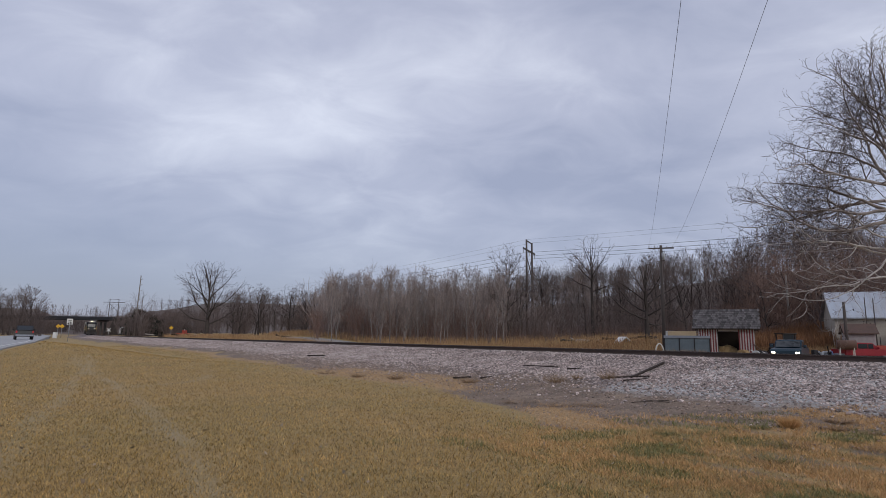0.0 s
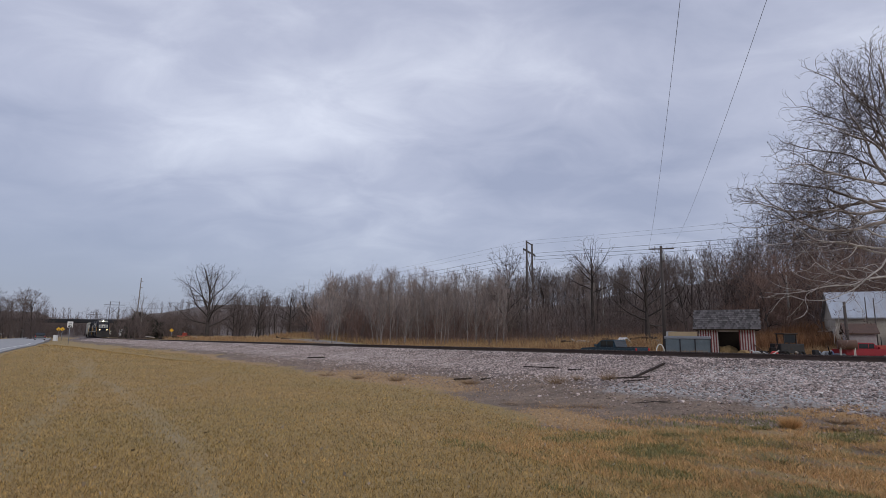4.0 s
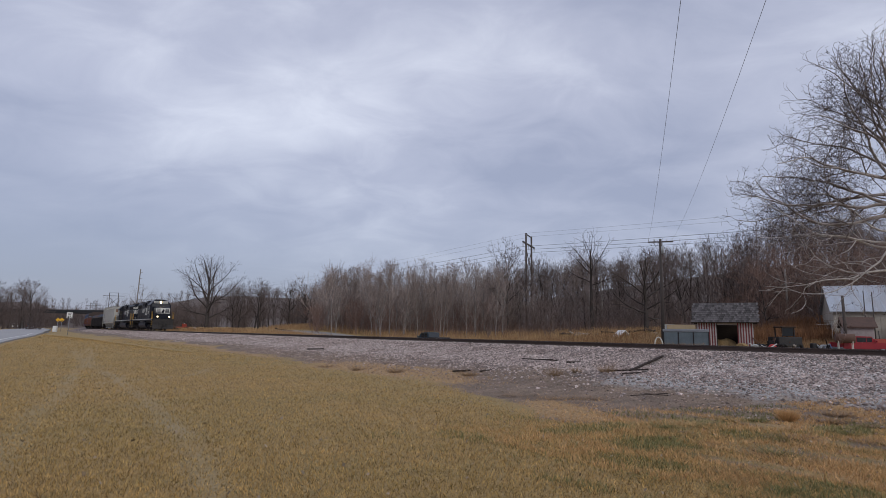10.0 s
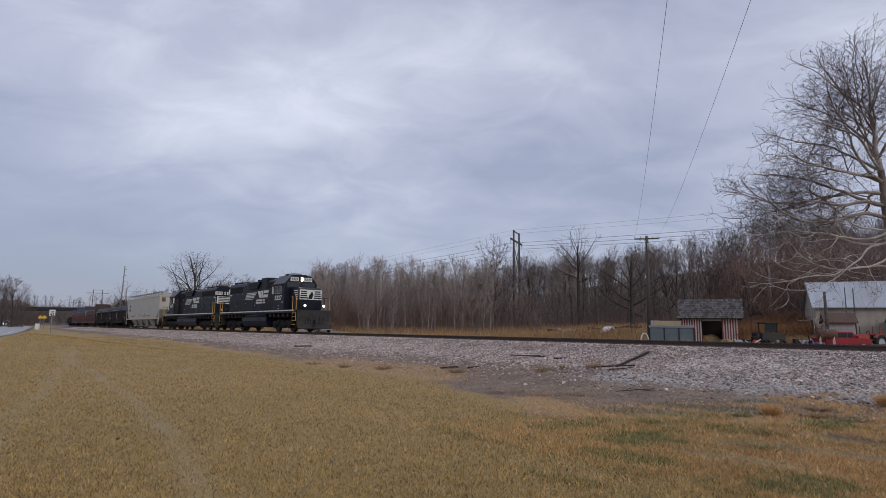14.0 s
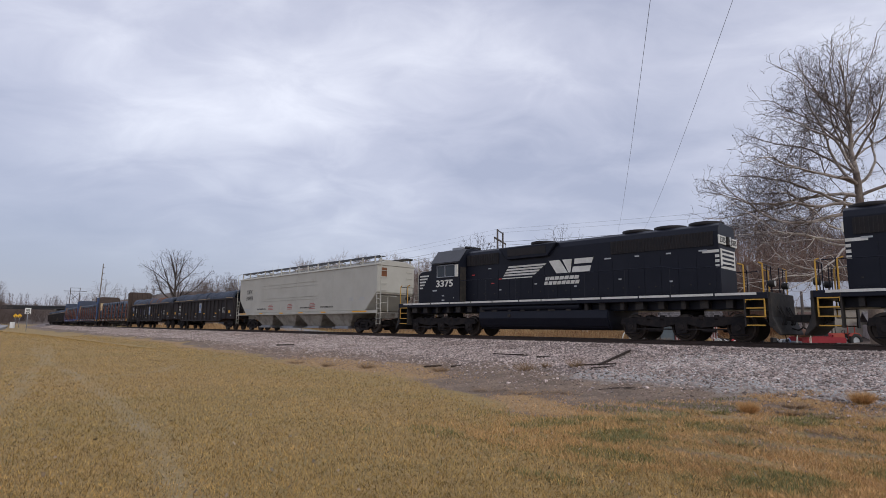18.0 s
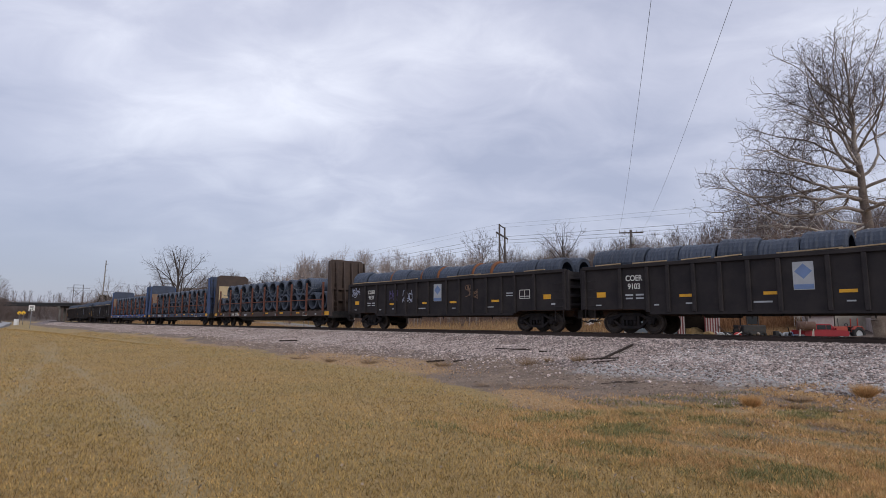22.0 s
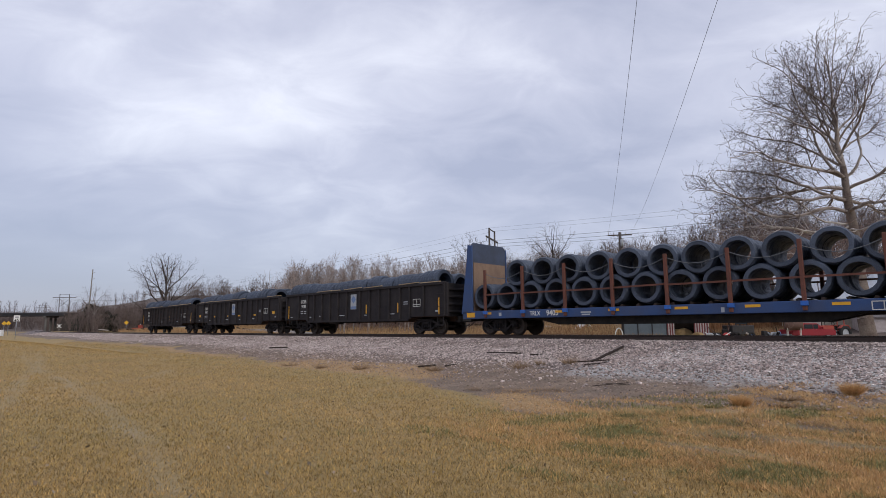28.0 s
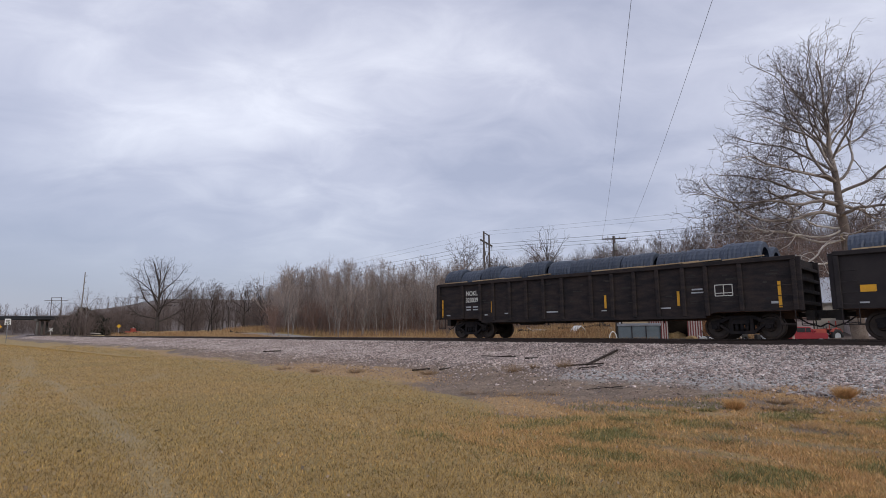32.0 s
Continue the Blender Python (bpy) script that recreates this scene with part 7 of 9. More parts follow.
def thicket(name, count, px0, px1, d0, d1, tall, mat_name, label, seed, width=0.02, spread=0.25, category="undergrowth", zlift=0.0, band=None):
    """Thin upright stems, each a narrow blade, leaning a little."""
    r = np.random.RandomState(seed)
    d = r.uniform(d0, d1, count)
    px = r.uniform(px0, px1, count)
    x = (px - 784) / FOCAL * 1.014 * d
    ss, nn = along_fast(x, d)
    keep = (nn > band[0]) & (nn < band[1]) if band else nn > (22.2 if px0 > 0 else -500)
    x, d, ss, nn = x[keep], d[keep], ss[keep], nn[keep]
    count = len(x)
    z = height(ss, nn) - 0.05 + zlift
    h = tall * r.uniform(0.45, 1.0, count)
    a = r.uniform(0, 6.283, count)
    wx, wy = np.cos(a) * width, np.sin(a) * width
    lx, ly = r.uniform(-spread, spread, count) * h, r.uniform(-spread, spread, count) * h
    p = np.stack([x, d, z], -1)
    v = np.stack([p + np.stack([-wx, -wy, 0 * x], -1), p + np.stack([wx, wy, 0 * x], -1),
                  p + np.stack([lx * 0.4 + wx * 0.8, ly * 0.4 + wy * 0.8, h * 0.6], -1), p + np.stack([lx * 0.4 - wx * 0.8, ly * 0.4 - wy * 0.8, h * 0.6], -1),
                  p + np.stack([lx, ly, h], -1), p + np.stack([lx + wx * 0.15, ly + wy * 0.15, h], -1)], 1).reshape(-1, 3)
    b = np.arange(count) * 6
    f = np.concatenate([np.stack([b, b + 1, b + 2, b + 3], -1), np.stack([b + 3, b + 2, b + 5, b + 4], -1)])
    return tagged(new(name, raw_mesh(name, v, f, mat_name)), label, category, kind="stuff")


brush("undergrowth", 110, 560, 900, 86, 112, 2.5, 5.5, "twig_brown", "brown leafless brush under the young grove", 11)
brush("undergrowth", 70, 570, 905, 96, 118, 6.0, 9.2, "twig_grey", "tall grey leafless brush behind the young grove", 34)
brush("undergrowth", 60, 415, 640, 116, 140, 2.5, 5.0, "twig_dark", "dark leafless brush along the field", 22)
brush("undergrowth", 130, 860, 1330, 80, 112, 2.5, 6.0, "twig_dark", "dark leafless brush at the wood's edge", 12)
brush("undergrowth", 110, 1280, 1660, 78, 106, 3.0, 7.0, "twig_brown", "brown leafless brush behind the yard", 13)
brush("undergrowth", 90, 225, 450, 128, 185, 3.0, 7.5, "twig_dark", "dark leafless brush beside the back road", 14)
brush("undergrowth", 70, -160, 95, 150, 215, 4.0, 9.0, "twig_dark", "dark leafless brush beyond the highway", 15)
brush("undergrowth", 50, 232, 330, 195, 246, 4.0, 8.0, "twig_dark", "dark leafless brush on the bridge bank", 23)
brush("undergrowth", 40, 40, 118, 285, 330, 6.0, 11.0, "twig_dark", "dark leafless brush beyond the bridge", 31)
brush("undergrowth", 24, 182, 220, 265, 320, 6.0, 10.0, "twig_dark", "dark leafless brush beyond the bridge", 32)
brush("undergrowth", 60, 60, 230, 430, 480, 8.0, 15.0, "twig_dark", "dark leafless brush on the far ridge", 33)
thicket("saplings", 1500, 575, 900, 86, 110, 6.5, "twig_grey", "thin pale saplings in the young grove", 21, 0.016, 0.14)
thicket("undergrowth", 9000, 570, 1640, 80, 108, 2.6, "twig_brown", "low brown brush along the wood's edge", 24, 0.014, 0.6)
thicket("dry_grass", 14000, 415, 640, 86, 118, 1.0, "grass_dry", "tall tan dry grass beside the back road", 26, 0.02, 0.3, "grass")
thicket("dry_grass", 46000, 425, 1240, 48, 88, 1.05, "grass_dry", "tall tan dry grass in the field behind the track", 16, 0.018, 0.3, "grass")
thicket("dry_grass", 16000, 560, 1235, 48, 74, 0.95, "bush_orange", "rust-brown dry weeds in the field", 17, 0.018, 0.35, "grass")
thicket("dry_grass", 60000, 300, 700, 44, 120, 0.9, "grass_dry", "tall tan dry grass between the track and the lane", 27, 0.02, 0.3, "grass", 0.0, (7.0, 15.6))
thicket("orange_brush", 7000, 1325, 1490, 66, 80, 2.6, "bush_orange", "rust-orange dry brush behind the shed", 18, 0.025, 0.32)
thicket("dry_grass", 8000, 1330, 1480, 62, 78, 1.3, "grass_dry", "tan dry grass in the yard", 19, 0.02, 0.3, "grass")

# dark cedars near the bridge
for px, d, k in ((268, 158, 1.3), (318, 150, 1.0), (333, 156, 0.8), (246, 152, 1.0), (257, 156, 1.4), (283, 155, 1.1), (300, 158, 0.9)):
    r = np.random.RandomState(int(px))
    count = 1500
    ring_a, hh = r.uniform(0, 6.283, count), r.rand(count)
    lobe = 1 + 0.3 * np.sin(ring_a * 3 + px) * np.sin(hh * 9 + px)
    rad = np.sqrt(1 - hh) * 2.4 * r.uniform(0.35, 1.05, count) * lobe + 0.1
    p = np.stack([np.cos(ring_a) * rad, np.sin(ring_a) * rad, 0.3 + hh * 4.6], -1)
    e = r.normal(size=(count, 3, 3)) * 0.22
    v = (p[:, None] + e).reshape(-1, 3)
    ced = thing("cedar_tree", pose(bearing(px) * d, d, ground_z(bearing(px) * d, d), 0, 0, 0) @ Matrix.Diagonal((k, k, k, 1)), "dark evergreen cedar among bare brush", "tree", "cedars")
    part("trunk", tube(bmesh.new(), (0, 0, -0.3), (0, 0, 4.5), 0.16, 0.05, 8), "bark_dark", ced)
    part("foliage", raw_mesh("foliage", v, np.arange(count * 3).reshape(-1, 3), "cedar"), None, ced)

# ---- poles and lines ----
def strand(name, points, r, label, mat="cable", sag=0.0, n=24):
    """A hanging wire through pairs of end points."""
    bm = bmesh.new()
    for a, b in zip(points, points[1:]):
        a, b = Vector(a), Vector(b)
        pts = [a.lerp(b, i / n) - Vector((0, 0, 4 * sag * (i / n) * (1 - i / n))) for i in range(n + 1)]
        pipe(bm, pts, r, 4)
    return solid(name, bm, mat, pose(0, 0, 0), label, "wire")


def pole(name, x, y, tall, r, mat, label, lean=(0, 0), z=None):
    z = ground_z(x, y) if z is None else z
    ob = thing(name, pose(x, y, z), label, "pole")
    part("shaft", tube(bmesh.new(), (0, 0, -0.4), (lean[0], lean[1], tall), r * 1.25, r * 0.8, 12), mat, ob)
    return ob, Vector((x + lean[0], y + lean[1], z + tall))


p1, top1 = pole("utility_pole", 22.4, 58.0, 11.8, 0.16, "pole_wood", "dark wooden utility pole with a crossarm", (0.12, 0), -0.45)
arm = beam(bmesh.new(), (-1.15, 0, 11.45), (1.45, 0, 11.55), 0.10, 0.12)
arm_ob = part("crossarm", arm, "pole_wood", p1)
for x in (-1.1, -0.5, 0.75, 1.35):
    part("insulator", tube(bmesh.new(), (x, 0, 11.55), (x, 0, 11.78), 0.05, 0.035, 8), "decal_grey", arm_ob)
part("transformer", tube(bmesh.new(), (0.25, -0.2, 10.3), (0.25, -0.2, 11.0), 0.16, 0.16, 10), "decal_grey", p1)
for x, px_mid, px_far in ((-1.1, (5.39, 12.0, 9.3), None), (1.35, (7.37, 12.0, 9.33), None)):
    a = Vector((22.4 + x, 58.0, 11.35))
    m = Vector(px_mid)
    d = (m - a) / 46.0
    end = a + d * 88.0
    bm = bmesh.new()
    pts = []
    for i in range(41):
        u = i / 40
        q = a.lerp(end, u)
        q.z = a.z - 4.4 * (u * 88 / 46) + 2.35 * (u * 88 / 46) ** 2
        pts.append(q)
    pipe(bm, pts, 0.006, 4)
    solid("power_line", bm, "cable", pose(0, 0, 0), "thin power line strung overhead to the wooden pole", "wire", "overhead wires")


def h_frame(name, x, y, z, tall, gap, turn, arms):
    ob = thing(name, pose(x, y, z, 0, 0, turn), "wooden H-frame power pylon with cross bracing", "pylon", "power pylons")
    for s in (-1, 1):
        part("leg", tube(bmesh.new(), (s * gap / 2, 0, -0.5), (s * gap / 2, 0, tall), 0.24, 0.17, 10), "pole_wood", ob)
    part("crossarm", beam(bmesh.new(), (-arms / 2, 0, tall - 2.0), (arms / 2, 0, tall - 2.0), 0.2, 0.28), "pole_wood", ob)
    part("top_bar", beam(bmesh.new(), (-gap / 2, 0, tall - 0.2), (gap / 2, 0, tall - 0.2), 0.14, 0.18), "pole_wood", ob)
    for a, b in (((-gap / 2, tall - 3.0), (gap / 2, tall - 7.5)), ((gap / 2, tall - 3.0), (-gap / 2, tall - 7.5))):
        part("brace", beam(bmesh.new(), (a[0], 0, a[1]), (b[0], 0, b[1]), 0.12, 0.16), "pole_wood", ob)
    for u in (-arms / 2 + 0.2, 0, arms / 2 - 0.2):
        part("insulator", tube(bmesh.new(), (u, 0, tall - 2.9), (u, 0, tall - 2.1), 0.08, 0.08, 6), "decal_grey", ob)
    return ob


h_frame("power_pylon", 16.9, 110.0, -0.4, 21.0, 4.2, 67, 9.0)
h_frame("power_pylon", -195.4, 340.0, 0.6, 21.5, 5.0, 8, 12.0)
h_frame("power_pylon", -317.0, 520.0, 1.0, 22.0, 5.0, 8, 12.0)
for k, (off, dz) in enumerate(((-4.2, -2.9), (0.0, -2.9), (4.2, -2.9), (-2.0, 0.0), (2.0, 0.0))):
    a = Vector((16.9 + off * 0.40, 110.0 + off * 0.92, 20.6 + dz))
    b = Vector((-195.4 + off * 1.3, 340.0 + off * 0.2, 22.0 + dz))
    c = Vector((229.0, -120.0 + off, 22.0 + dz))
    e = Vector((-317.0 + off * 1.3, 520.0, 23.0 + dz))
    strand("transmission_line", [e, b, a, c], 0.026 if dz else 0.012, "high transmission line between the pylons", "cable", 4.5 if dz else 5.0)

p2, top2 = pole("leaning_pole", -77.6, 145.0, 16.6, 0.14, "pole_pale", "tall grey pole standing beside the back road", (0.42, 0), -0.2)
for k in range(3):
    part("insulator", tube(bmesh.new(), (0.38 - 0.03 * k, 0, 15.6 - 1.5 * k), (1.0 - 0.03 * k, 0, 15.75 - 1.5 * k), 0.09, 0.07, 8), "decal_grey", p2)
for x, y, h, r, mat_name in ((26.4, 94.0, 9.0, 0.14, "pole_pale"), (51.6, 85.0, 8.8, 0.15, "pole_pale"), (43.7, 62.0, 5.9, 0.16, "pole_wood"), (47.5, 64.0, 6.2, 0.06, "pole_wood"), (48.6, 64.2, 6.0, 0.06, "pole_wood")):
    pole("post", x, y, h, r, mat_name, "plain wooden post standing in the yard")

# ---- the highway bridge over the line ----
bridge = thing("road_bridge", pose(-158, 250, 0, 0, 0, 0), "dark steel girder bridge crossing the railway and highway", "bridge")
for y in (-4.4, 4.4):
    part("girder", soften(box(bmesh.new(), -62, 18, y - 0.2, y + 0.2, 7.35, 8.2), 0.05), "bridge_steel", bridge)
part("deck", box(bmesh.new(), -62, 18, -4.9, 4.9, 8.15, 8.40), "bridge_steel", bridge)
for s in (-1, 1):
    part("parapet", box(bmesh.new(), -62, 18, min(s * 4.7, s * 4.9), max(s * 4.7, s * 4.9), 8.40, 8.75), "bridge_steel", bridge)
for x in (-44, -27, 9.5):
    for y in (-3.2, 0, 3.2):
        part("pier", soften(tube(bmesh.new(), (x, y, -1), (x, y, 6.6), 0.45, 0.45, 12), 0.03), "pier_concrete", bridge)
    part("pier_cap", soften(box(bmesh.new(), x - 0.55, x + 0.55, -4.6, 4.6, 6.7, 7.35), 0.05), "pier_concrete", bridge)
bank = bmesh.new()
profile(bank, [(13, -1), (17, 3.5), (19, 8.2), (30, 9.0), (48, 6.5), (70, -1)], -7, 7)
solid("embankment", bank, "bark_dark", pose(-158, 250, 0, 0, 0, 0), "brown brushy earth embankment at the bridge's end", "embankment", kind="structure")

# ---- the yard behind the track ----
YARD = -0.30
shed = thing("wooden_shed", pose(30.8, 62.3, YARD, 0, 0, -27), "small shed with red and white striped boards and shingle roof", "shed")
for x0, x1, y0, y1 in ((-2.75, -0.75, 0, 0.12), (1.2, 2.75, 0, 0.12), (-2.75, -2.63, 0.12, 3.9), (2.63, 2.75, 0.12, 3.9), (-2.75, 2.75, 3.9, 4.0)):
    part("wall", box(bmesh.new(), x0, x1, y0, y1, -0.3, 3.35), "old_wood", shed)
part("lintel", box(bmesh.new(), -0.75, 1.2, 0, 0.12, 3.0, 3.35), "shed_white", shed)
red_board = mesh_of("board", box(bmesh.new(), -0.06, 0.06, -0.03, 0.0, -0.2, 3.35), "shed_red")
white_board = mesh_of("board", box(bmesh.new(), -0.06, 0.06, -0.025, 0.0, -0.2, 3.35), "shed_white")
k = 0
x = -2.66
while x < 2.7:
    if not -0.80 < x < 1.22:
        part("board", red_board if k % 2 else white_board, None, shed, "", pose(x, 0, 0))
    x += 0.127
    k += 1
roof_pitch = math.atan2(2.05, 2.35)
slope = math.hypot(2.05, 2.35) / 11
shingle = mesh_of("shingle", box(bmesh.new(), -0.112, 0.112, -0.03, slope * 1.1 + 0.05, 0.0, 0.05), "shingle")
roof = part("roof", box(box(bmesh.new(), -3.3, 3.3, 0, 0.02, 0, 0.02), -3.25, 3.25, 0, 0.01, 0, 0.01), "old_wood", shed)
rb = bmesh.new()
profile_pts = [(-0.45, 3.28), (2.0, 5.42), (4.45, 3.28), (4.45, 3.18), (2.0, 5.32), (-0.45, 3.18)]
a = [rb.verts.new((-3.28, y, z)) for y, z in profile_pts]
b = [rb.verts.new((3.28, y, z)) for y, z in profile_pts]
rb.faces.new(a)
rb.faces.new(b[::-1])
for i in range(6):
    rb.faces.new((a[i], b[i], b[(i + 1) % 6], a[(i + 1) % 6]))
part("roof_deck", rb, "old_wood", roof)
rs = random.Random(4)
for row in range(10):
    for col in range(28):
        u = row / 10
        y, z = -0.45 + 2.45 * u, 3.29 + 2.14 * u
        part("shingle", shingle, None, roof, "", pose(-3.17 + 0.235 * col + 0.1 * (row % 2) + rs.uniform(-0.02, 0.02), y, z + rs.uniform(0, 0.02), math.degrees(math.atan2(2.14, 2.45)) - 3 + rs.uniform(-1, 1), 0, rs.uniform(-1, 1)))
hay_bm = bmesh.new()
bmesh.ops.create_icosphere(hay_bm, subdivisions=3, radius=1.0)
for v in hay_bm.verts:
    v.co = Vector((v.co.x * 1.5, v.co.y * 0.9, max(v.co.z, -0.2) * 1.5)) * (1 + 0.18 * noise.noise(v.co * 3.0))
solid("hay_pile", hay_bm, "hay", pose(31.4, 63.6, YARD, 0, 0, -27), "loose straw pile inside the shed door", "hay")
hb = tube(bmesh.new(), (-0.5, 0, 0.55), (0.5, 0, 0.55), 0.55, 0.55, 16)
solid("hay_bale", soften(hb, 0.06), "hay", pose(31.9, 61.0, YARD, 0, 0, 40), "round straw bale beside the shed door", "hay bale")

bin_ob = thing("stock_tank", pose(23.0, 54.0, YARD, 0, 0, -22), "blue-grey steel bin with framed panels", "container")
part("body", soften(box(bmesh.new(), -1.95, 1.95, 0, 1.8, 0, 2.15), 0.04), "tank_teal", bin_ob)
part("rim", soften(box(bmesh.new(), -2.02, 2.02, -0.08, 1.88, 2.15, 2.40), 0.03), "galvanised", bin_ob)
for x in (-1.95, -0.65, 0.65, 1.95):
    part("post", box(bmesh.new(), x - 0.05, x + 0.05, -0.07, 0.0, 0, 2.15), "junk_black", bin_ob)
solid("plywood_crate", soften(box(bmesh.new(), -1.25, 1.25, 0, 1.4, 0, 0.42), 0.02), "plywood", pose(22.7, 54.3, YARD + 2.40, 0, 0, -22), "plywood crate lying on the steel bin", "crate")
hoop = thing("basketball_hoop", pose(22.7, 57.0, YARD), "white-framed basketball backboard on a pole", "basketball hoop")
part("pole", tube(bmesh.new(), (0, 0, 0), (0, 0, 2.6), 0.06, 0.06, 8), "junk_black", hoop)
part("backboard", soften(box(bmesh.new(), -0.48, 0.48, -0.03, 0.03, 2.15, 2.85), 0.02), "decal_grey", hoop)
fr = bmesh.new()
for x0, x1, z0, z1 in ((-0.5, 0.5, 2.80, 2.88), (-0.5, 0.5, 2.12, 2.20), (-0.5, -0.42, 2.12, 2.88), (0.42, 0.5, 2.12, 2.88), (-0.2, 0.2, 2.58, 2.62), (-0.2, -0.16, 2.3, 2.62), (0.16, 0.2, 2.3, 2.62)):
    box(fr, x0, x1, -0.06, -0.03, z0, z1)
part("board_frame", fr, "white_paint", hoop)
arch = bmesh.new()
pipe(arch, [(0.35 * math.cos(a), 0, 0.75 * math.sin(a) + 0.9) for a in np.linspace(0, math.pi, 9)] , 0.05, 6)
pipe(arch, [(0.35, 0, 0), (0.35, 0, 0.9)], 0.05, 6)
pipe(arch, [(-0.35, 0, 0), (-0.35, 0, 0.9)], 0.05, 6)
solid("pipe_arch", arch, "white_paint", pose(18.9, 50.0, YARD), "white bent-pipe arch standing in the weeds", "pipe arch")

barn = thing("barn", pose(46.3, 67.5, YARD, 0, 0, -27), "weathered cream barn with a patched metal roof", "barn")
wall_front = box(bmesh.new(), 0.2, 16, 0, 0.2, -0.3, 5.0)
part("wall", wall_front, "barn_wall", barn)
part("wall", box(bmesh.new(), 0.2, 16, 8.8, 9.0, -0.3, 5.0), "barn_wall", barn)
gable = bmesh.new()
pts = [(0, -0.3), (9.0, -0.3), (9.0, 5.0), (4.5, 8.0), (0, 5.0)]
a = [gable.verts.new((0, y, z)) for y, z in pts]
b = [gable.verts.new((0.2, y, z)) for y, z in pts]
gable.faces.new(a)
gable.faces.new(b[::-1])
for i in range(5):
    gable.faces.new((a[i], b[i], b[(i + 1) % 5], a[(i + 1) % 5]))
part("gable", gable, "barn_wall", barn)
rf = bmesh.new()
pts = [(-0.5, 4.75), (4.5, 8.08), (9.5, 4.75), (9.5, 4.87), (4.5, 8.2), (-0.5, 4.87)]
a = [rf.verts.new((-0.35, y, z)) for y, z in pts]
b = [rf.verts.new((16.4, y, z)) for y, z in pts]
rf.faces.new(a)
rf.faces.new(b[::-1])
for i in range(6):
    rf.faces.new((a[i], b[i], b[(i + 1) % 6], a[(i + 1) % 6]))
roof_ob = part("roof", rf, "barn_roof", barn, "patched grey-blue metal roof")
seam_me = mesh_of("seam", beam(bmesh.new(), (0, -0.5, 4.88), (0, 4.5, 8.21), 0.05, 0.05), "barn_roof")
for k in range(18):
    part("seam", seam_me, None, roof_ob, "", pose(0.4 + 0.9 * k, 0, 0))
# no opening is cut: a black sheet stands in for the doorway's shade
part("door", box(bmesh.new(), -0.03, 0.0, 2.0, 4.6, 0, 3.4), "junk_black", barn, "black panel painted as the shade inside the open barn door")
part("door_frame", box(box(bmesh.new(), -0.06, 0.0, 1.8, 2.0, 0, 3.6), -0.06, 0.0, 4.6, 4.8, 0, 3.6), "white_paint", barn)
for k in range(22):
    part("board", box(bmesh.new(), 0.3 + 0.7 * k, 0.3 + 0.7 * k + 0.66, -0.025, 0, 0, 4.75), "barn_wall", barn)
small = thing("small_shed", pose(44.4, 63.0, YARD + 0.85, 0, 0, -27), "low white shed with a brown roof", "shed")
part("body", soften(box(bmesh.new(), 0, 2.6, 0, 3, -1.2, 2.2), 0.03), "shed_white", small)
sr = bmesh.new()
pts = [(-0.3, 2.15), (1.5, 3.25), (3.3, 2.15), (3.3, 2.05), (1.5, 3.12), (-0.3, 2.05)]
a = [sr.verts.new((-0.3, y, z)) for y, z in pts]
b = [sr.verts.new((2.9, y, z)) for y, z in pts]
sr.faces.new(a)
sr.faces.new(b[::-1])
for i in range(6):
    sr.faces.new((a[i], b[i], b[(i + 1) % 6], a[(i + 1) % 6]))
part("roof", sr, "brown_roof", small, "brown pitched roof")
tank_t = thing("fuel_tank", pose(41.2, 58.6, YARD, 0, 0, -27), "rusty brown cylinder tank on a stand", "tank")
part("barrel", soften(tube(bmesh.new(), (-0.85, 0, 1.75), (0.85, 0, 1.75), 0.48, 0.48, 18), 0.06), "rust_tank", tank_t)
for x in (-0.6, 0.6):
    for y in (-0.35, 0.35):
        part("leg", beam(bmesh.new(), (x, y, 0), (x, y, 1.45), 0.07, 0.07, (1, 0, 0)), "white_paint", tank_t)
house = thing("white_house", pose(50.5, 60.5, YARD, 0, 0, -27), "white outbuilding with a grey roof", "house")
part("body", soften(box(bmesh.new(), 0, 6, 0, 5, 0, 2.7), 0.03), "shed_white", house)
sr = bmesh.new()
pts = [(-0.3, 2.6), (2.5, 4.2), (5.3, 2.6), (5.3, 2.5), (2.5, 4.05), (-0.3, 2.5)]
a = [sr.verts.new((-0.3, y, z)) for y, z in pts]
b = [sr.verts.new((6.3, y, z)) for y, z in pts]
sr.faces.new(a)
sr.faces.new(b[::-1])
for i in range(6):
    sr.faces.new((a[i], b[i], b[(i + 1) % 6], a[(i + 1) % 6]))
part("roof", sr, "shingle", house)
solid("leaning_sheet", soften(box(bmesh.new(), -0.45, 0.45, -0.08, 0.08, 0, 1.9), 0.03), "sign_white", pose(43.6, 62.6, YARD + 0.1, -6, 0, 0), "white sheet panel leaning in the yard", "panel")

hut = thing("dog_house", pose(23.6, 75.0, -0.45, 0, 0, 20), "tiny hut with a pale pitched roof", "hut")
part("body", box(bmesh.new(), -0.9, 0.9, -0.6, 0.6, 0, 1.6), "old_wood", hut)
for s in (-1, 1):
    part("roof", box(bmesh.new(), -0.8, 0.8, -0.75, 0.75, -0.04, 0.04), "sign_white", hut, "pale roof panel", pose(s * 0.62, 0, 1.98, 0, s * 40, 0))


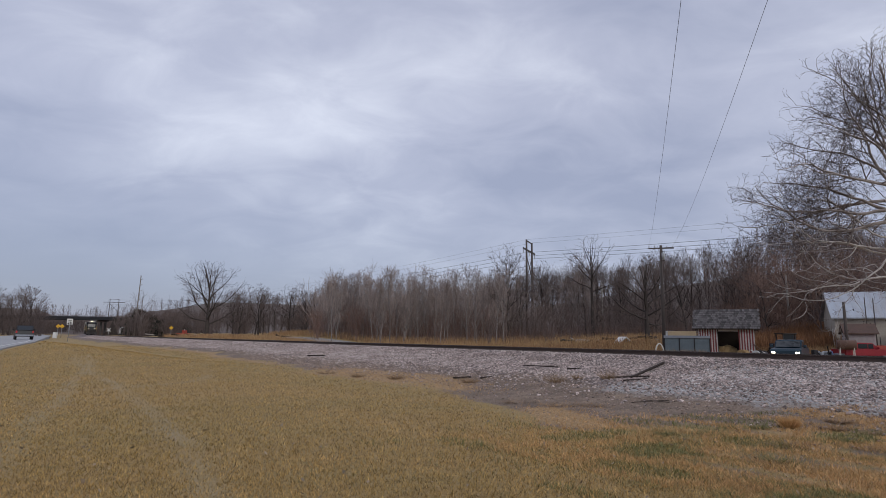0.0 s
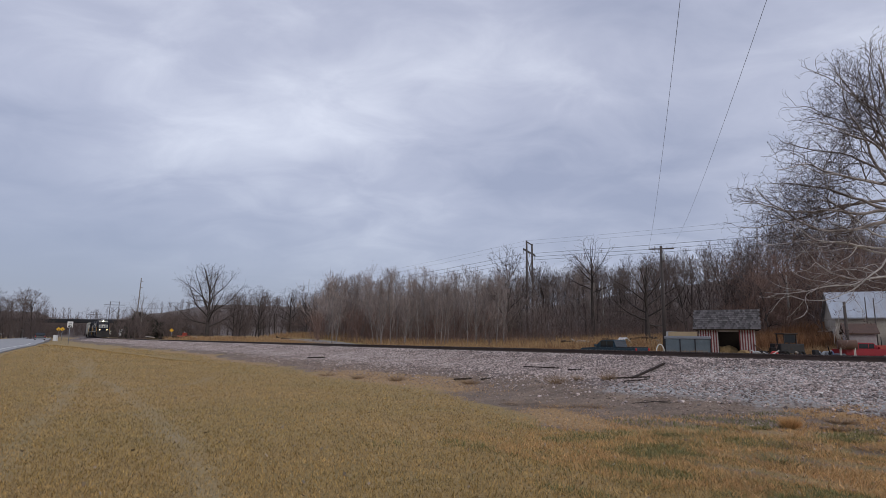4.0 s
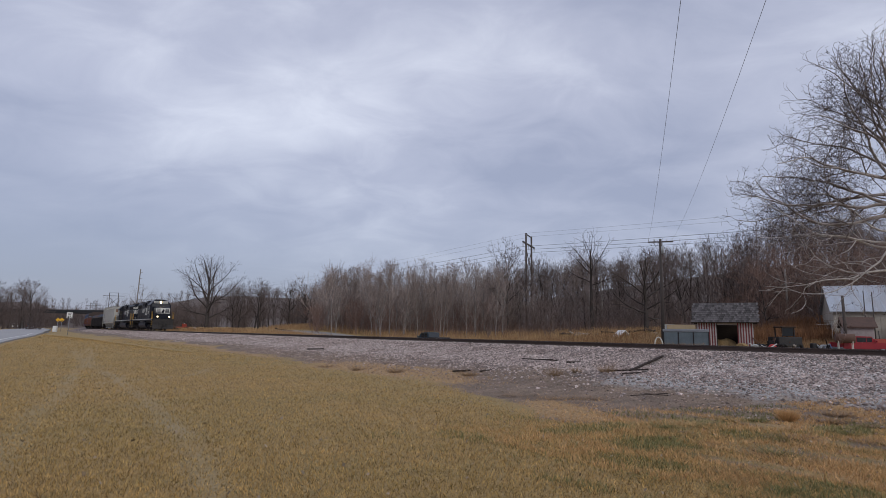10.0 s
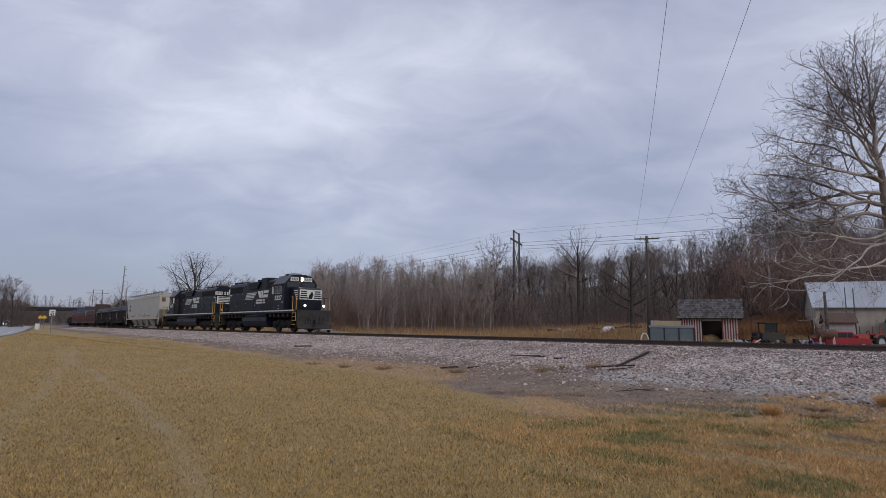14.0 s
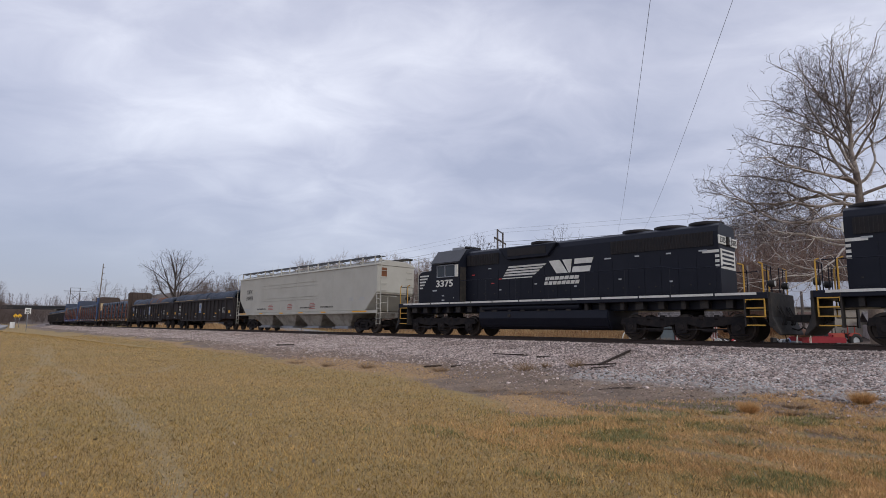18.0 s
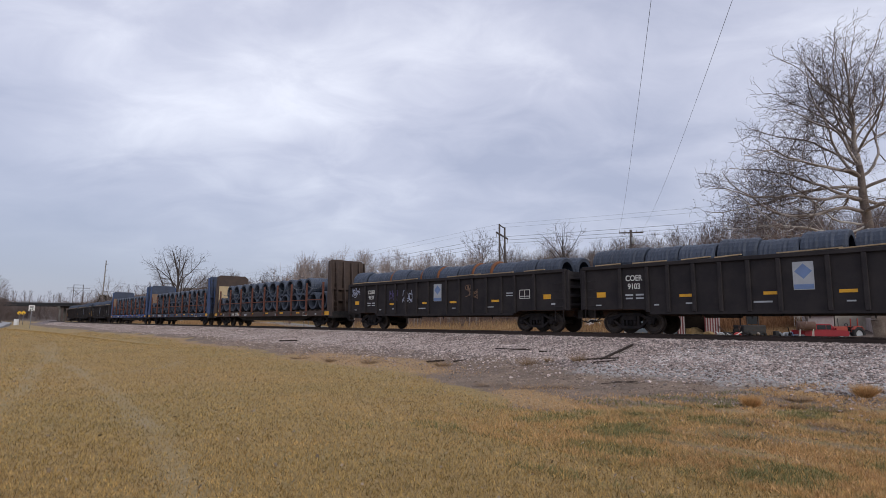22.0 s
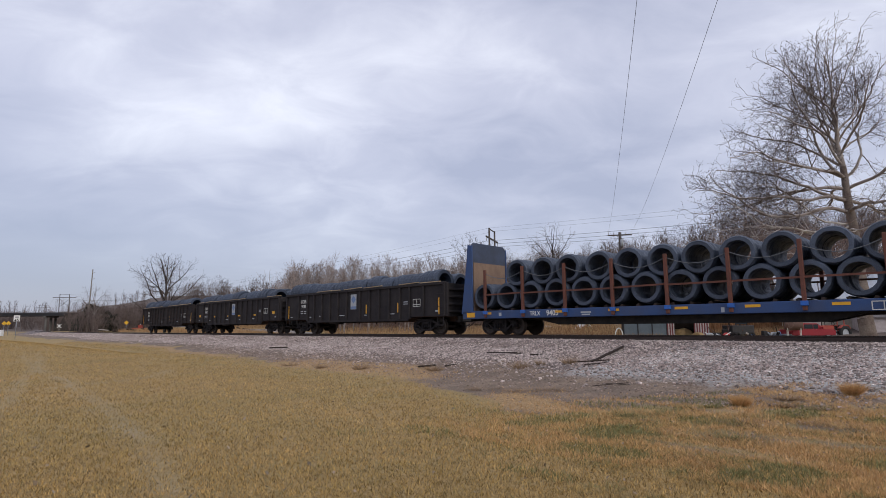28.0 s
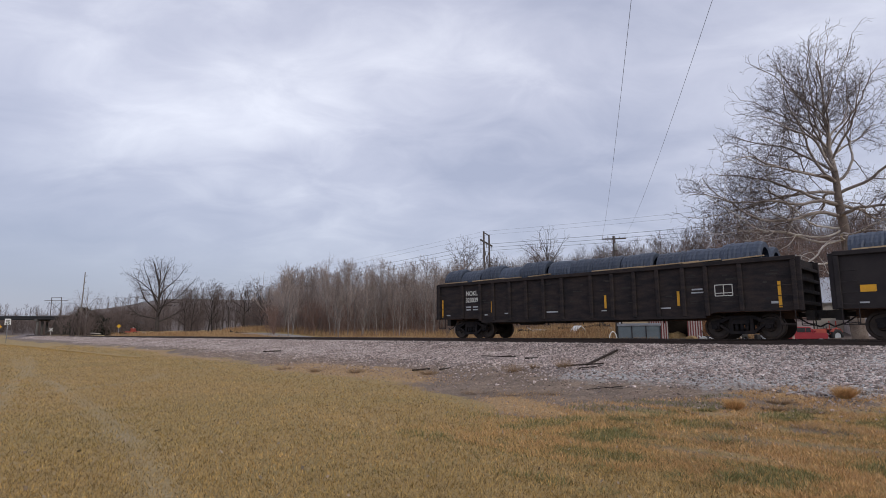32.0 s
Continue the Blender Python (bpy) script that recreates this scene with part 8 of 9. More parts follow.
def junk(name, x, y, w, d, h, mats, label, category, seed, count=16):
    """A heap of mixed bars, boxes and wheels."""
    r = random.Random(seed)
    ob = thing(name, pose(x, y, 0.0, 0, 0, r.uniform(-20, 20)), label, category)
    for i in range(count):
        kind = r.choice(("bar", "box", "wheel", "bar"))
        bm = bmesh.new()
        px, py, pz = r.uniform(-w, w), r.uniform(-d, d), r.uniform(0.1, h)
        if kind == "bar":
            beam(bm, (px, py, pz * 0.4), (px + r.uniform(-1, 1) * w, py + r.uniform(-d, d), pz), 0.08, 0.08)
        elif kind == "box":
            box(bm, px - 0.3, px + 0.3, py - 0.2, py + 0.2, 0, max(0.3, pz * 0.8))
            soften(bm, 0.05)
        else:
            ring(bm, "y", (px, py, 0.38), 0.2, 0.38, 0.2, 14)
        part({"bar": "bar", "box": "crate", "wheel": "wheel"}[kind], bm, r.choice(mats), ob)
    return ob


junk("machinery", 34.6, 60.0, 1.3, 0.8, 1.6, ("junk_black", "truck_iron", "rust_tank"), "black farm machinery parked beside the shed", "machinery", 1, 22)
cart = thing("cart", pose(36.2, 60.5, 0.0, 0, 0, 10), "black wheeled cart with a cab frame on it", "cart")
part("bed", soften(box(bmesh.new(), -1.4, 1.4, -0.8, 0.8, 0.5, 1.5), 0.05), "junk_black", cart)
for x in (-0.9, 0.9):
    part("wheel", ring(bmesh.new(), "y", (x, -0.85, 0.42), 0.25, 0.42, 0.2, 18), "tyre", cart)
for x in (-0.7, 0.7):
    for y in (-0.5, 0.5):
        part("post", beam(bmesh.new(), (x, y, 1.5), (x, y, 2.6), 0.09, 0.09, (1, 0, 0)), "junk_black", cart)
part("roof", soften(box(bmesh.new(), -0.85, 0.85, -0.65, 0.65, 2.45, 2.58), 0.03), "old_wood", cart)
part("pane", box(bmesh.new(), -0.6, 0.6, -0.5, -0.48, 1.6, 2.5), "glass_dark", cart)
junk("machinery", 40.3, 60.5, 1.5, 0.7, 1.3, ("junk_black", "decal_blue", "truck_iron", "decal_grey"), "dark blue and black machine parts heaped in the yard", "machinery", 2, 24)
junk("scrap_heap", 32.8, 58.6, 0.9, 0.4, 0.9, ("sign_white", "decal_grey", "red_paint", "galvanised"), "white and grey scrap piled before the shed", "scrap", 3, 14)
junk("scrap_heap", 38.0, 59.8, 1.4, 0.5, 0.5, ("plank", "pale_pile", "junk_black"), "boards and scrap lying on the yard", "scrap", 4, 10)
tractor = thing("farm_tractor", pose(47.9, 61.5, YARD + 0.1, 0, 0, 188), "red farm tractor with black tyres parked in the yard", "tractor")
part("hood", soften(box(bmesh.new(), 0.2, 2.1, -0.38, 0.38, 0.95, 1.62), 0.09, 2), "equipment_red", tractor)
part("chassis", soften(box(bmesh.new(), -0.9, 2.0, -0.28, 0.28, 0.55, 0.95), 0.05), "junk_black", tractor)
part("seat", soften(profile(bmesh.new(), [(-0.85, 1.15), (-0.35, 1.15), (-0.35, 1.25), (-0.75, 1.25), (-0.85, 1.65), (-0.95, 1.65)], -0.26, 0.26), 0.03), "junk_black", tractor)
part("steering_wheel", ring(bmesh.new(), "x", (0.05, 0, 1.78), 0.05, 0.22, 0.17, 16), "junk_black", tractor)
part("exhaust_pipe", tube(bmesh.new(), (1.3, 0.2, 1.6), (1.3, 0.2, 2.5), 0.04, 0.04, 8), "junk_black", tractor)
for y in (-0.62, 0.62):
    part("fender", soften(profile(bmesh.new(), [(-1.5, 1.25), (-1.2, 1.62), (-0.5, 1.68), (-0.05, 1.3), (-0.15, 1.26), (-0.52, 1.58), (-1.15, 1.53), (-1.4, 1.2)], y - 0.2, y + 0.2), 0.02), "equipment_red", tractor)
    part("roll_bar_post", beam(bmesh.new(), (-1.0, y * 0.7, 1.0), (-1.0, y * 0.7, 2.5), 0.08, 0.08, (1, 0, 0)), "equipment_red", tractor)
    for x, q, w in ((-0.75, 0.78, 0.36), (1.7, 0.42, 0.22)):
        tyre = part("wheel", soften(ring(bmesh.new(), "y", (x, y * 1.15, q), w, q, q * 0.58, 26), 0.04), "tyre", tractor, "black lugged tyre")
        part("rim", tube(bmesh.new(), (x, y * 1.15 - 0.06, q), (x, y * 1.15 + 0.06, q), q * 0.58, q * 0.58, 18), "decal_grey", tyre)

# log and timber piles along the back road, and a red machine
pile = random.Random(8)
for px, d, n in ((345, 112, 9), (375, 108, 10), (415, 104, 8), (300, 122, 6), (520, 96, 5), (1010, 78, 7), (1050, 78, 6), (1130, 77, 6)):
    ob = thing("log_pile", pose(bearing(px) * d, d, ground_z(bearing(px) * d, d)), "pile of cut logs and pale branches", "log pile", "log piles")
    for i in range(n):
        a = Vector((pile.uniform(-2.0, 2.0), pile.uniform(-0.8, 0.8), 0.12 + 0.12 * (i % 4)))
        b = a + Vector((pile.uniform(-2.4, 2.4), pile.uniform(-0.8, 0.8), pile.uniform(-0.05, 0.3)))
        part("log", tube(bmesh.new(), a, b, pile.uniform(0.08, 0.18), pile.uniform(0.06, 0.14), 8), pile.choice(("pale_pile", "bark_dark", "old_wood")), ob)
red = thing("red_machine", pose(-53.9, 120.0, ground_z(-53.9, 120)) @ Matrix.Diagonal((0.75, 0.75, 0.75, 1)), "orange-red tracked machine parked beside the back road", "machine")
part("body", soften(box(bmesh.new(), -1.6, 1.6, -0.8, 0.8, 0.4, 1.1), 0.08), "equipment_red", red)
part("cab", soften(box(bmesh.new(), -0.2, 0.7, -0.6, 0.6, 1.1, 1.9), 0.06), "equipment_red", red)
part("lamp", tube(bmesh.new(), (0.2, 0, 1.9), (0.2, 0, 2.15), 0.1, 0.1, 8), "sign_white", red)
for s in (-1, 1):
    part("crawler", soften(box(bmesh.new(), -1.5, 1.5, min(s * 0.7, s * 1.1), max(s * 0.7, s * 1.1), 0, 0.5), 0.12, 2), "tyre", red)

# ---- signs beside the highway ----
def road_sign(name, x, y, z0, tall, w, h, mat, label, diamond=False, facing=0):
    ob = thing(name, pose(x, y, z0, 0, 0, facing), label, "road sign")
    part("post", tube(bmesh.new(), (0, 0.03, -0.3), (0, 0.03, tall), 0.035, 0.035, 8), "galvanised", ob)
    plate = soften(box(bmesh.new(), -w / 2, w / 2, -0.012, 0.0, -h / 2, h / 2), 0.004)
    part("plate", plate, mat, ob, "", pose(0, 0, tall - h / 2, 0, 45 if diamond else 0, 0))
    return ob


s45 = road_sign("speed_limit_sign", -50.6, 78.0, 0.75, 2.75, 0.66, 0.80, "sign_white", "white speed limit sign reading 45 on a post", False, 30)
letters("45", 0.36, s45, "black_letters", pose(0, -0.016, 1.93, 0, 0, 0), "", 0.012, 1.0, "numeral")
bars(s45, [(0, -0.013, 2.54, 0.42, 0.07), (0, -0.013, 2.42, 0.36, 0.07)], "black_letters")
for px, d, z in ((-79.5, 119, 2.05), (-75.4, 114, 2.0)):
    ob = road_sign("warning_sign", px, d, 0.9, z + 0.3, 0.62, 0.62, "sign_yellow", "yellow curve warning sign on a post", True, 30)
    bars(ob, [(0, -0.013, z - 0.25, 0.08, 0.3), (0.08, -0.013, z - 0.12, 0.2, 0.07)], "black_letters")
road_sign("crossing_sign", -58.9, 125.0, 1.0, 2.3, 0.62, 0.62, "sign_yellow", "yellow diamond warning sign on a post", True, 30)
cross = thing("crossbuck", pose(bearing(209) * 215, 215, 0.2, 0, 0, 30) @ Matrix.Diagonal((0.8, 0.8, 0.8, 1)), "white railway crossbuck on a post", "road sign")
part("post", tube(bmesh.new(), (0, 0.05, -0.3), (0, 0.05, 4.2), 0.06, 0.06, 8), "sign_white", cross)
for a in (45, -45):
    part("blade", box(bmesh.new(), -1.1, 1.1, -0.03, 0.0, -0.15, 0.15), "sign_white", cross, "", pose(0, 0, 3.5, 0, a, 0))
solid("utility_cabinet", soften(box(bmesh.new(), -0.28, 0.28, -0.2, 0.2, -0.1, 0.85), 0.03), "sign_white", pose(-62.2, 92.6, 0.8), "white roadside utility cabinet", "cabinet")


# ---- vehicles ----
def vehicle(name, label, category, body, cabin, width, wheels, paint, glass_spans, r=0.37, lit=False, box_body=None):
    """A road vehicle; x points ahead. body and cabin are (x, z) outlines."""
    ob = thing(name, pose(0, 0, 0), label, category)
    half = width / 2
    part("body", soften(profile(bmesh.new(), body, -half, half), 0.05, 2), paint, ob)
    cb = profile(bmesh.new(), cabin, -half + 0.12, half - 0.12)
    part("cabin", soften(cb, 0.05, 2), paint, ob)
    for x0, x1, z0, z1 in glass_spans:
        for s in (-1, 1):
            y = s * (half - 0.12)
            part("side_window", box(bmesh.new(), x0, x1, min(y, y + s * 0.012), max(y, y + s * 0.012), z0, z1), "glass_dark", ob)
    (xa, za), (xb, zb) = max(cabin, key=lambda p: p[0] - 0.01 * p[1]), max(cabin, key=lambda p: p[0] * 0.2 + p[1] * 2)
    front = bmesh.new()
    beam(front, (xa + 0.012, 0, za + 0.08), (xb + 0.05, 0, zb - 0.06), width - 0.42, 0.02, (0, 0, 1))
    part("windscreen", front, "glass_dark", ob)
    xc, zc = min(cabin, key=lambda p: p[0] + 0.01 * p[1])
    xd, zd = min(cabin, key=lambda p: p[0] * 0.2 - p[1] * 2)
    back = bmesh.new()
    beam(back, (xc - 0.012, 0, zc + 0.08), (xd - 0.03, 0, zd - 0.06), width - 0.45, 0.02, (0, 0, 1))
    part("rear_window", back, "glass_dark", ob)
    if box_body:
        part("cargo_box", soften(box(bmesh.new(), *box_body), 0.04), paint, ob)
    nose_x, tail_x = max(p[0] for p in body), min(p[0] for p in body)
    for s in (-1, 1):
        part("headlight", soften(box(bmesh.new(), nose_x - 0.02, nose_x + 0.02, min(s * (half - 0.34), s * (half - 0.1)), max(s * (half - 0.34), s * (half - 0.1)), 0.70, 0.82), 0.01), "car_light" if lit else "lens", ob)
        part("tail_light", soften(box(bmesh.new(), tail_x - 0.02, tail_x + 0.02, min(s * (half - 0.22), s * (half - 0.06)), max(s * (half - 0.22), s * (half - 0.06)), 0.78, 1.05), 0.01), "tail_light", ob)
        part("mirror", soften(box(bmesh.new(), xa - 0.35, xa - 0.2, min(s * half, s * (half + 0.2)), max(s * half, s * (half + 0.2)), za + 0.05, za + 0.25), 0.03), paint, ob)
    for x0, x1 in ((nose_x - 0.05, nose_x + 0.10), (tail_x - 0.10, tail_x + 0.05)):
        part("bumper", soften(box(bmesh.new(), x0, x1, -half + 0.05, half - 0.05, 0.42, 0.60), 0.03), "galvanised", ob)
    made = []
    for x in wheels:
        for s in (-1, 1):
            y = s * (half - 0.12)
            w = part("wheel", soften(tube(bmesh.new(), (0, -0.11, 0), (0, 0.11, 0), r, r, 20), 0.03), "tyre", ob, "", pose(x, y, r))
            part("rim", tube(bmesh.new(), (0, s * 0.10, 0), (0, s * 0.118, 0), r * 0.6, r * 0.5, 10), "hub", w)
            made.append((w, Vector((x, y, r)), r))
    return ob, made


PICKUP_BODY = [(2.62, 0.42), (2.66, 0.86), (2.50, 1.02), (1.20, 1.10), (-2.58, 1.08), (-2.62, 0.48), (-2.0, 0.40), (2.1, 0.40)]
PICKUP_CABIN = [(1.25, 1.08), (0.62, 1.66), (-0.55, 1.70), (-0.72, 1.08)]
pickup, pickup_wheels = vehicle("pickup_truck", "dark blue pickup truck with lit headlights driving off", "pickup truck", PICKUP_BODY, PICKUP_CABIN, 1.95, (1.68, -1.62), "truck_blue",
                                ((0.05, 0.62, 1.14, 1.58), (-0.58, -0.02, 1.14, 1.58)), 0.38, True)
part("load_cover", soften(box(bmesh.new(), -2.55, -0.8, -0.9, 0.9, 1.08, 1.16), 0.02), "junk_black", pickup)
red_pickup, _ = vehicle("pickup_truck", "red pickup truck parked in the yard", "pickup truck", PICKUP_BODY, [(1.25, 1.08), (0.62, 1.70), (-1.15, 1.74), (-1.32, 1.08)], 1.95, (1.68, -1.62), "truck_red",
                        ((0.05, 0.62, 1.14, 1.60), (-1.05, -0.02, 1.14, 1.60)), 0.38)
red_pickup.matrix_world = pose(43.7, 60.0, -0.05, 0, 0, 4)
suv, suv_wheels = vehicle("sport_utility_vehicle", "dark blue sport utility vehicle driving away on the highway", "car",
                          [(2.25, 0.42), (2.28, 0.80), (2.1, 0.98), (1.0, 1.06), (-2.2, 1.06), (-2.28, 0.5), (-1.9, 0.36), (1.9, 0.36)],
                          [(1.0, 1.04), (0.25, 1.62), (-1.75, 1.66), (-2.18, 1.04)], 1.85, (1.4, -1.4), "suv_black", ((-0.9, 0.25, 1.1, 1.55), (-1.75, -1.0, 1.1, 1.52)), 0.36)
van, van_wheels = vehicle("box_truck", "white box truck standing beside the back road", "truck",
                          [(3.0, 0.45), (3.02, 1.05), (2.4, 1.25), (1.6, 1.25), (-3.0, 0.9), (-3.0, 0.5)], [(2.45, 1.2), (1.95, 2.0), (1.1, 2.05), (1.1, 1.2)], 2.1, (2.0, -1.9), "van_white",
                          ((1.2, 1.9, 1.3, 1.9),), 0.42, False, (-3.05, 1.0, -1.1, 1.1, 0.85, 2.75))
white_car, white_wheels = vehicle("delivery_van", "white delivery van coming along the highway", "van",
                                  [(2.5, 0.42), (2.55, 0.9), (1.6, 1.2), (-2.5, 1.2), (-2.55, 0.45)], [(1.7, 1.15), (0.9, 2.05), (-2.3, 2.1), (-2.48, 1.15)], 1.95, (1.6, -1.6), "van_white",
                                  ((0.1, 0.9, 1.3, 1.9),), 0.36, True)


# ---- ballast stones, grass, debris ----
def scatter_stones(name, count, seed, s0, s1, n_inner, n_outer, low, high, label, squash=0.7, fade=0.22, mat_name="stone"):
    r = np.random.RandomState(seed)
    s = s0 + (s1 - s0) * r.rand(count)
    w = np.interp(s, [-30, -5, 12, 40], [12.5, 9.5, 7.6, 7.2])
    n = -(n_inner + (w * n_outer - n_inner) * (r.rand(count) + fade * np.abs(r.normal(size=count))))
    x, y = beside(s, n)
    z = height(s, n)
    size = r.uniform(low, high, count) * r.choice([1.0, 1.0, 1.35], count)
    shape = octa[None] * (1 + r.uniform(-0.35, 0.35, (count, 6, 1)))
    q = r.normal(size=(count, 3, 3))
    q, _ = np.linalg.qr(q)
    v = np.einsum("kij,kpj->kpi", q, shape) * size[:, None, None] * np.array((1, 1, squash)) + np.stack([x, y, z + size * 0.25], -1)[:, None]
    f = (octf[None] + (np.arange(count) * 6)[:, None, None]).reshape(-1, 3)
    return tagged(new(name, raw_mesh(name, v.reshape(-1, 3), f, mat_name)), label, "ballast", kind="stuff")


scatter_stones("ballast_stones", 64000, 1, -32, 14, 0.95, 0.72, 0.022, 0.045, "grey and brown crushed-stone ballast on the bank")
scatter_stones("ballast_stones", 24000, 2, 14, 60, 0.95, 0.74, 0.032, 0.06, "grey and brown crushed-stone ballast on the bank", 0.7, 0.12)
scatter_stones("ballast_stones", 16000, 5, 60, 150, 0.95, 0.62, 0.04, 0.075, "grey and brown crushed-stone ballast on the bank", 0.7, 0.08)
scatter_stones("pale_stones", 14000, 6, -34, -17, 3.2, 0.72, 0.014, 0.034, "pale grey crushed stone spread on the bank", 0.6, 0.16, "stone_pale")
scatter_stones("loose_stones", 16000, 3, -30, 12, 5.5, 1.0, 0.010, 0.026, "stray brown and grey stones on bare earth", 0.6, 0.3, "stone_brown")


def lawn_blades(name, count, seed, d0, d1, tall, wide_b, mat_name, label, keep):
    r = np.random.RandomState(seed)
    d = d0 * (d1 / d0) ** r.rand(count)
    a = r.uniform(-0.86, 0.90, count)
    x, y = a * d, d
    pts = [along_fast(x, y)]
    s, n = pts[0]
    ok = keep(s, n, x, y, r)
    x, y, s, n, d = x[ok], y[ok], s[ok], n[ok], d[ok]
    count = len(x)
    z = height(s, n) - 0.01
    h = tall * r.uniform(0.4, 1.0, count) * (1 + 0.02 * d)
    t = r.uniform(0, 6.283, count)
    wd = wide_b * (1 + d * 0.10)
    wx, wy = np.cos(t) * wd, np.sin(t) * wd
    lx, ly = r.normal(size=count) * h * 0.6, r.normal(size=count) * h * 0.6
    p = np.stack([x, y, z], -1)
    v = np.stack([p - np.stack([wx, wy, 0 * x], -1), p + np.stack([wx, wy, 0 * x], -1), p + np.stack([lx, ly, h], -1)], 1).reshape(-1, 3)
    return tagged(new(name, raw_mesh(name, v, np.arange(count * 3).reshape(-1, 3), mat_name)), label, "grass", kind="stuff")


def on_lawn(s, n, x, y, r):
    w = np.interp(s, LAWN_EDGE[0], LAWN_EDGE[1])
    rough = smooth((-19.5 - s) / 2.5) * smooth((n + 17.5) / 1.5)
    track = np.zeros(len(s))
    for path in WORN:
        for (ax, ay), (bx, by) in zip(path, path[1:]):
            u = np.clip(((x - ax) * (bx - ax) + (y - ay) * (by - ay)) / ((bx - ax) ** 2 + (by - ay) ** 2), 0, 1)
            track = np.maximum(track, smooth(1.2 - np.hypot(x - ax - u * (bx - ax), y - ay - u * (by - ay)) / 0.22))
    return (n < -w - r.uniform(-0.3, 0.4, len(s))) & (r.rand(len(s)) > 0.5 * track) & (r.rand(len(s)) > 0.75 * rough * smooth((turf(x, y) + 0.05) / 0.4)) & (n > road_edge(s) + 0.4)


lawn_blades("lawn_grass", 430000, 1, 4.2, 70, 0.048, 0.0032, "grass_lawn", "short mown winter grass, tan and dull green", on_lawn)
lawn_blades("green_grass", 60000, 4, 4.6, 26, 0.055, 0.0032, "grass_green", "dull green blades in the winter lawn", lambda s, n, x, y, r: on_lawn(s, n, x, y, r) & (r.rand(len(s)) < 0.03 + 0.7 * smooth((3.0 - np.abs(n + np.interp(s, LAWN_EDGE[0], LAWN_EDGE[1]) + 1.8)) / 1.6) * smooth((-19 - s) / 2)))
lawn_blades("straw", 150000, 8, 5.0, 11.5, 0.07, 0.0036, "tuft_tan", "pale dead grass mixed with bare earth", lambda s, n, x, y, r: (s < -19 + r.uniform(-1, 1, len(s))) & (n > -17.5) & (n < -9.8) & (np.abs(turf(x, y) - 0.25) < r.uniform(0.0, 0.8, len(s))))
lawn_blades("green_grass", 60000, 9, 5.0, 11.5, 0.08, 0.0036, "grass_green", "green grass mixed with bare earth", lambda s, n, x, y, r: (s < -18.5 + r.uniform(-1, 1, len(s))) & (n > -18.5) & (n < -10.8) & (turf(x, y) < r.uniform(-0.7, -0.1, len(s))))
lawn_blades("straw", 80000, 6, 8.5, 36, 0.05, 0.0036, "tuft_tan", "flattened pale straw at the foot of the bank", lambda s, n, x, y, r: (np.abs(n + np.interp(s, LAWN_EDGE[0], LAWN_EDGE[1]) - 1.2) < r.uniform(0.2, 1.7, len(s))) & (((s > -14 + r.uniform(-1, 1, len(s))) & (s < -1.5)) | ((s > -20) & (s < -16.8 + r.uniform(-0.6, 0.6, len(s))))))


def tuft(x, y, r, tall, count, seed, mat_name="tuft_tan", label="dry tan grass tuft on the bare bank", z=None):
    q = np.random.RandomState(seed)
    t = q.uniform(0, 6.283, count)
    rad = r * np.sqrt(q.rand(count))
    p = np.stack([np.cos(t) * rad * 0.5, np.sin(t) * rad * 0.5, 0 * t - 0.02], -1)
    h = tall * q.uniform(0.4, 1.0, count)
    tip = p + np.stack([np.cos(t) * rad * 1.2 + q.normal(size=count) * r * 0.4, np.sin(t) * rad * 1.2 + q.normal(size=count) * r * 0.4, h], -1)
    e = q.uniform(0, 6.283, count)
    w = np.stack([np.cos(e), np.sin(e), 0 * e], -1) * (0.006 if count < 500 else 0.004)
    v = np.stack([p - w, p + w, tip], 1).reshape(-1, 3)
    ob = new("grass_tuft", raw_mesh("grass_tuft", v, np.arange(count * 3).reshape(-1, 3), mat_name))
    ob.matrix_world = pose(x, y, (ground_z(x, y) if z is None else z))
    return tagged(ob, label, "grass tuft", "grass tufts")


for k, (x, y, r, tall, count) in enumerate(((5.92, 9.99, 0.13, 0.25, 1100), (8.13, 10.13, 0.15, 0.28, 1300), (6.5, 9.7, 0.18, 0.12, 260), (7.0, 10.3, 0.22, 0.12, 260), (6.9, 9.3, 0.2, 0.1, 220), (8.6, 10.4, 0.22, 0.12, 220),
                                          (3.4, 17.17, 0.30, 0.38, 160), (4.85, 16.98, 0.26, 0.36, 150), (4.1, 17.4, 0.2, 0.25, 110), (0.9, 18.6, 0.3, 0.25, 180), (-1.6, 20.4, 0.35, 0.28, 200), (-3.1, 21.6, 0.35, 0.25, 180),
                                          (2.6, 13.2, 0.35, 0.10, 240), (1.8, 13.8, 0.4, 0.10, 240), (3.4, 13.0, 0.3, 0.10, 200), (-4.6, 23.4, 0.4, 0.2, 180), (5.1, 8.6, 0.3, 0.10, 220), (4.4, 7.6, 0.35, 0.09, 260), (6.2, 8.0, 0.35, 0.10, 240), (3.5, 6.7, 0.3, 0.07, 260))):
    tuft(x, y, r, tall, count, 30 + k, "tuft_tan" if k in (0, 1) else "tuft_dull")
for k in range(26):
    r = random.Random(100 + k)
    d = r.uniform(5.2, 10.2)
    x = d * r.uniform(0.30, 0.74)
    tuft(x, d, r.uniform(0.12, 0.32), r.uniform(0.05, 0.10), 220, 60 + k, "grass_green", "green grass clump at the lawn's edge")

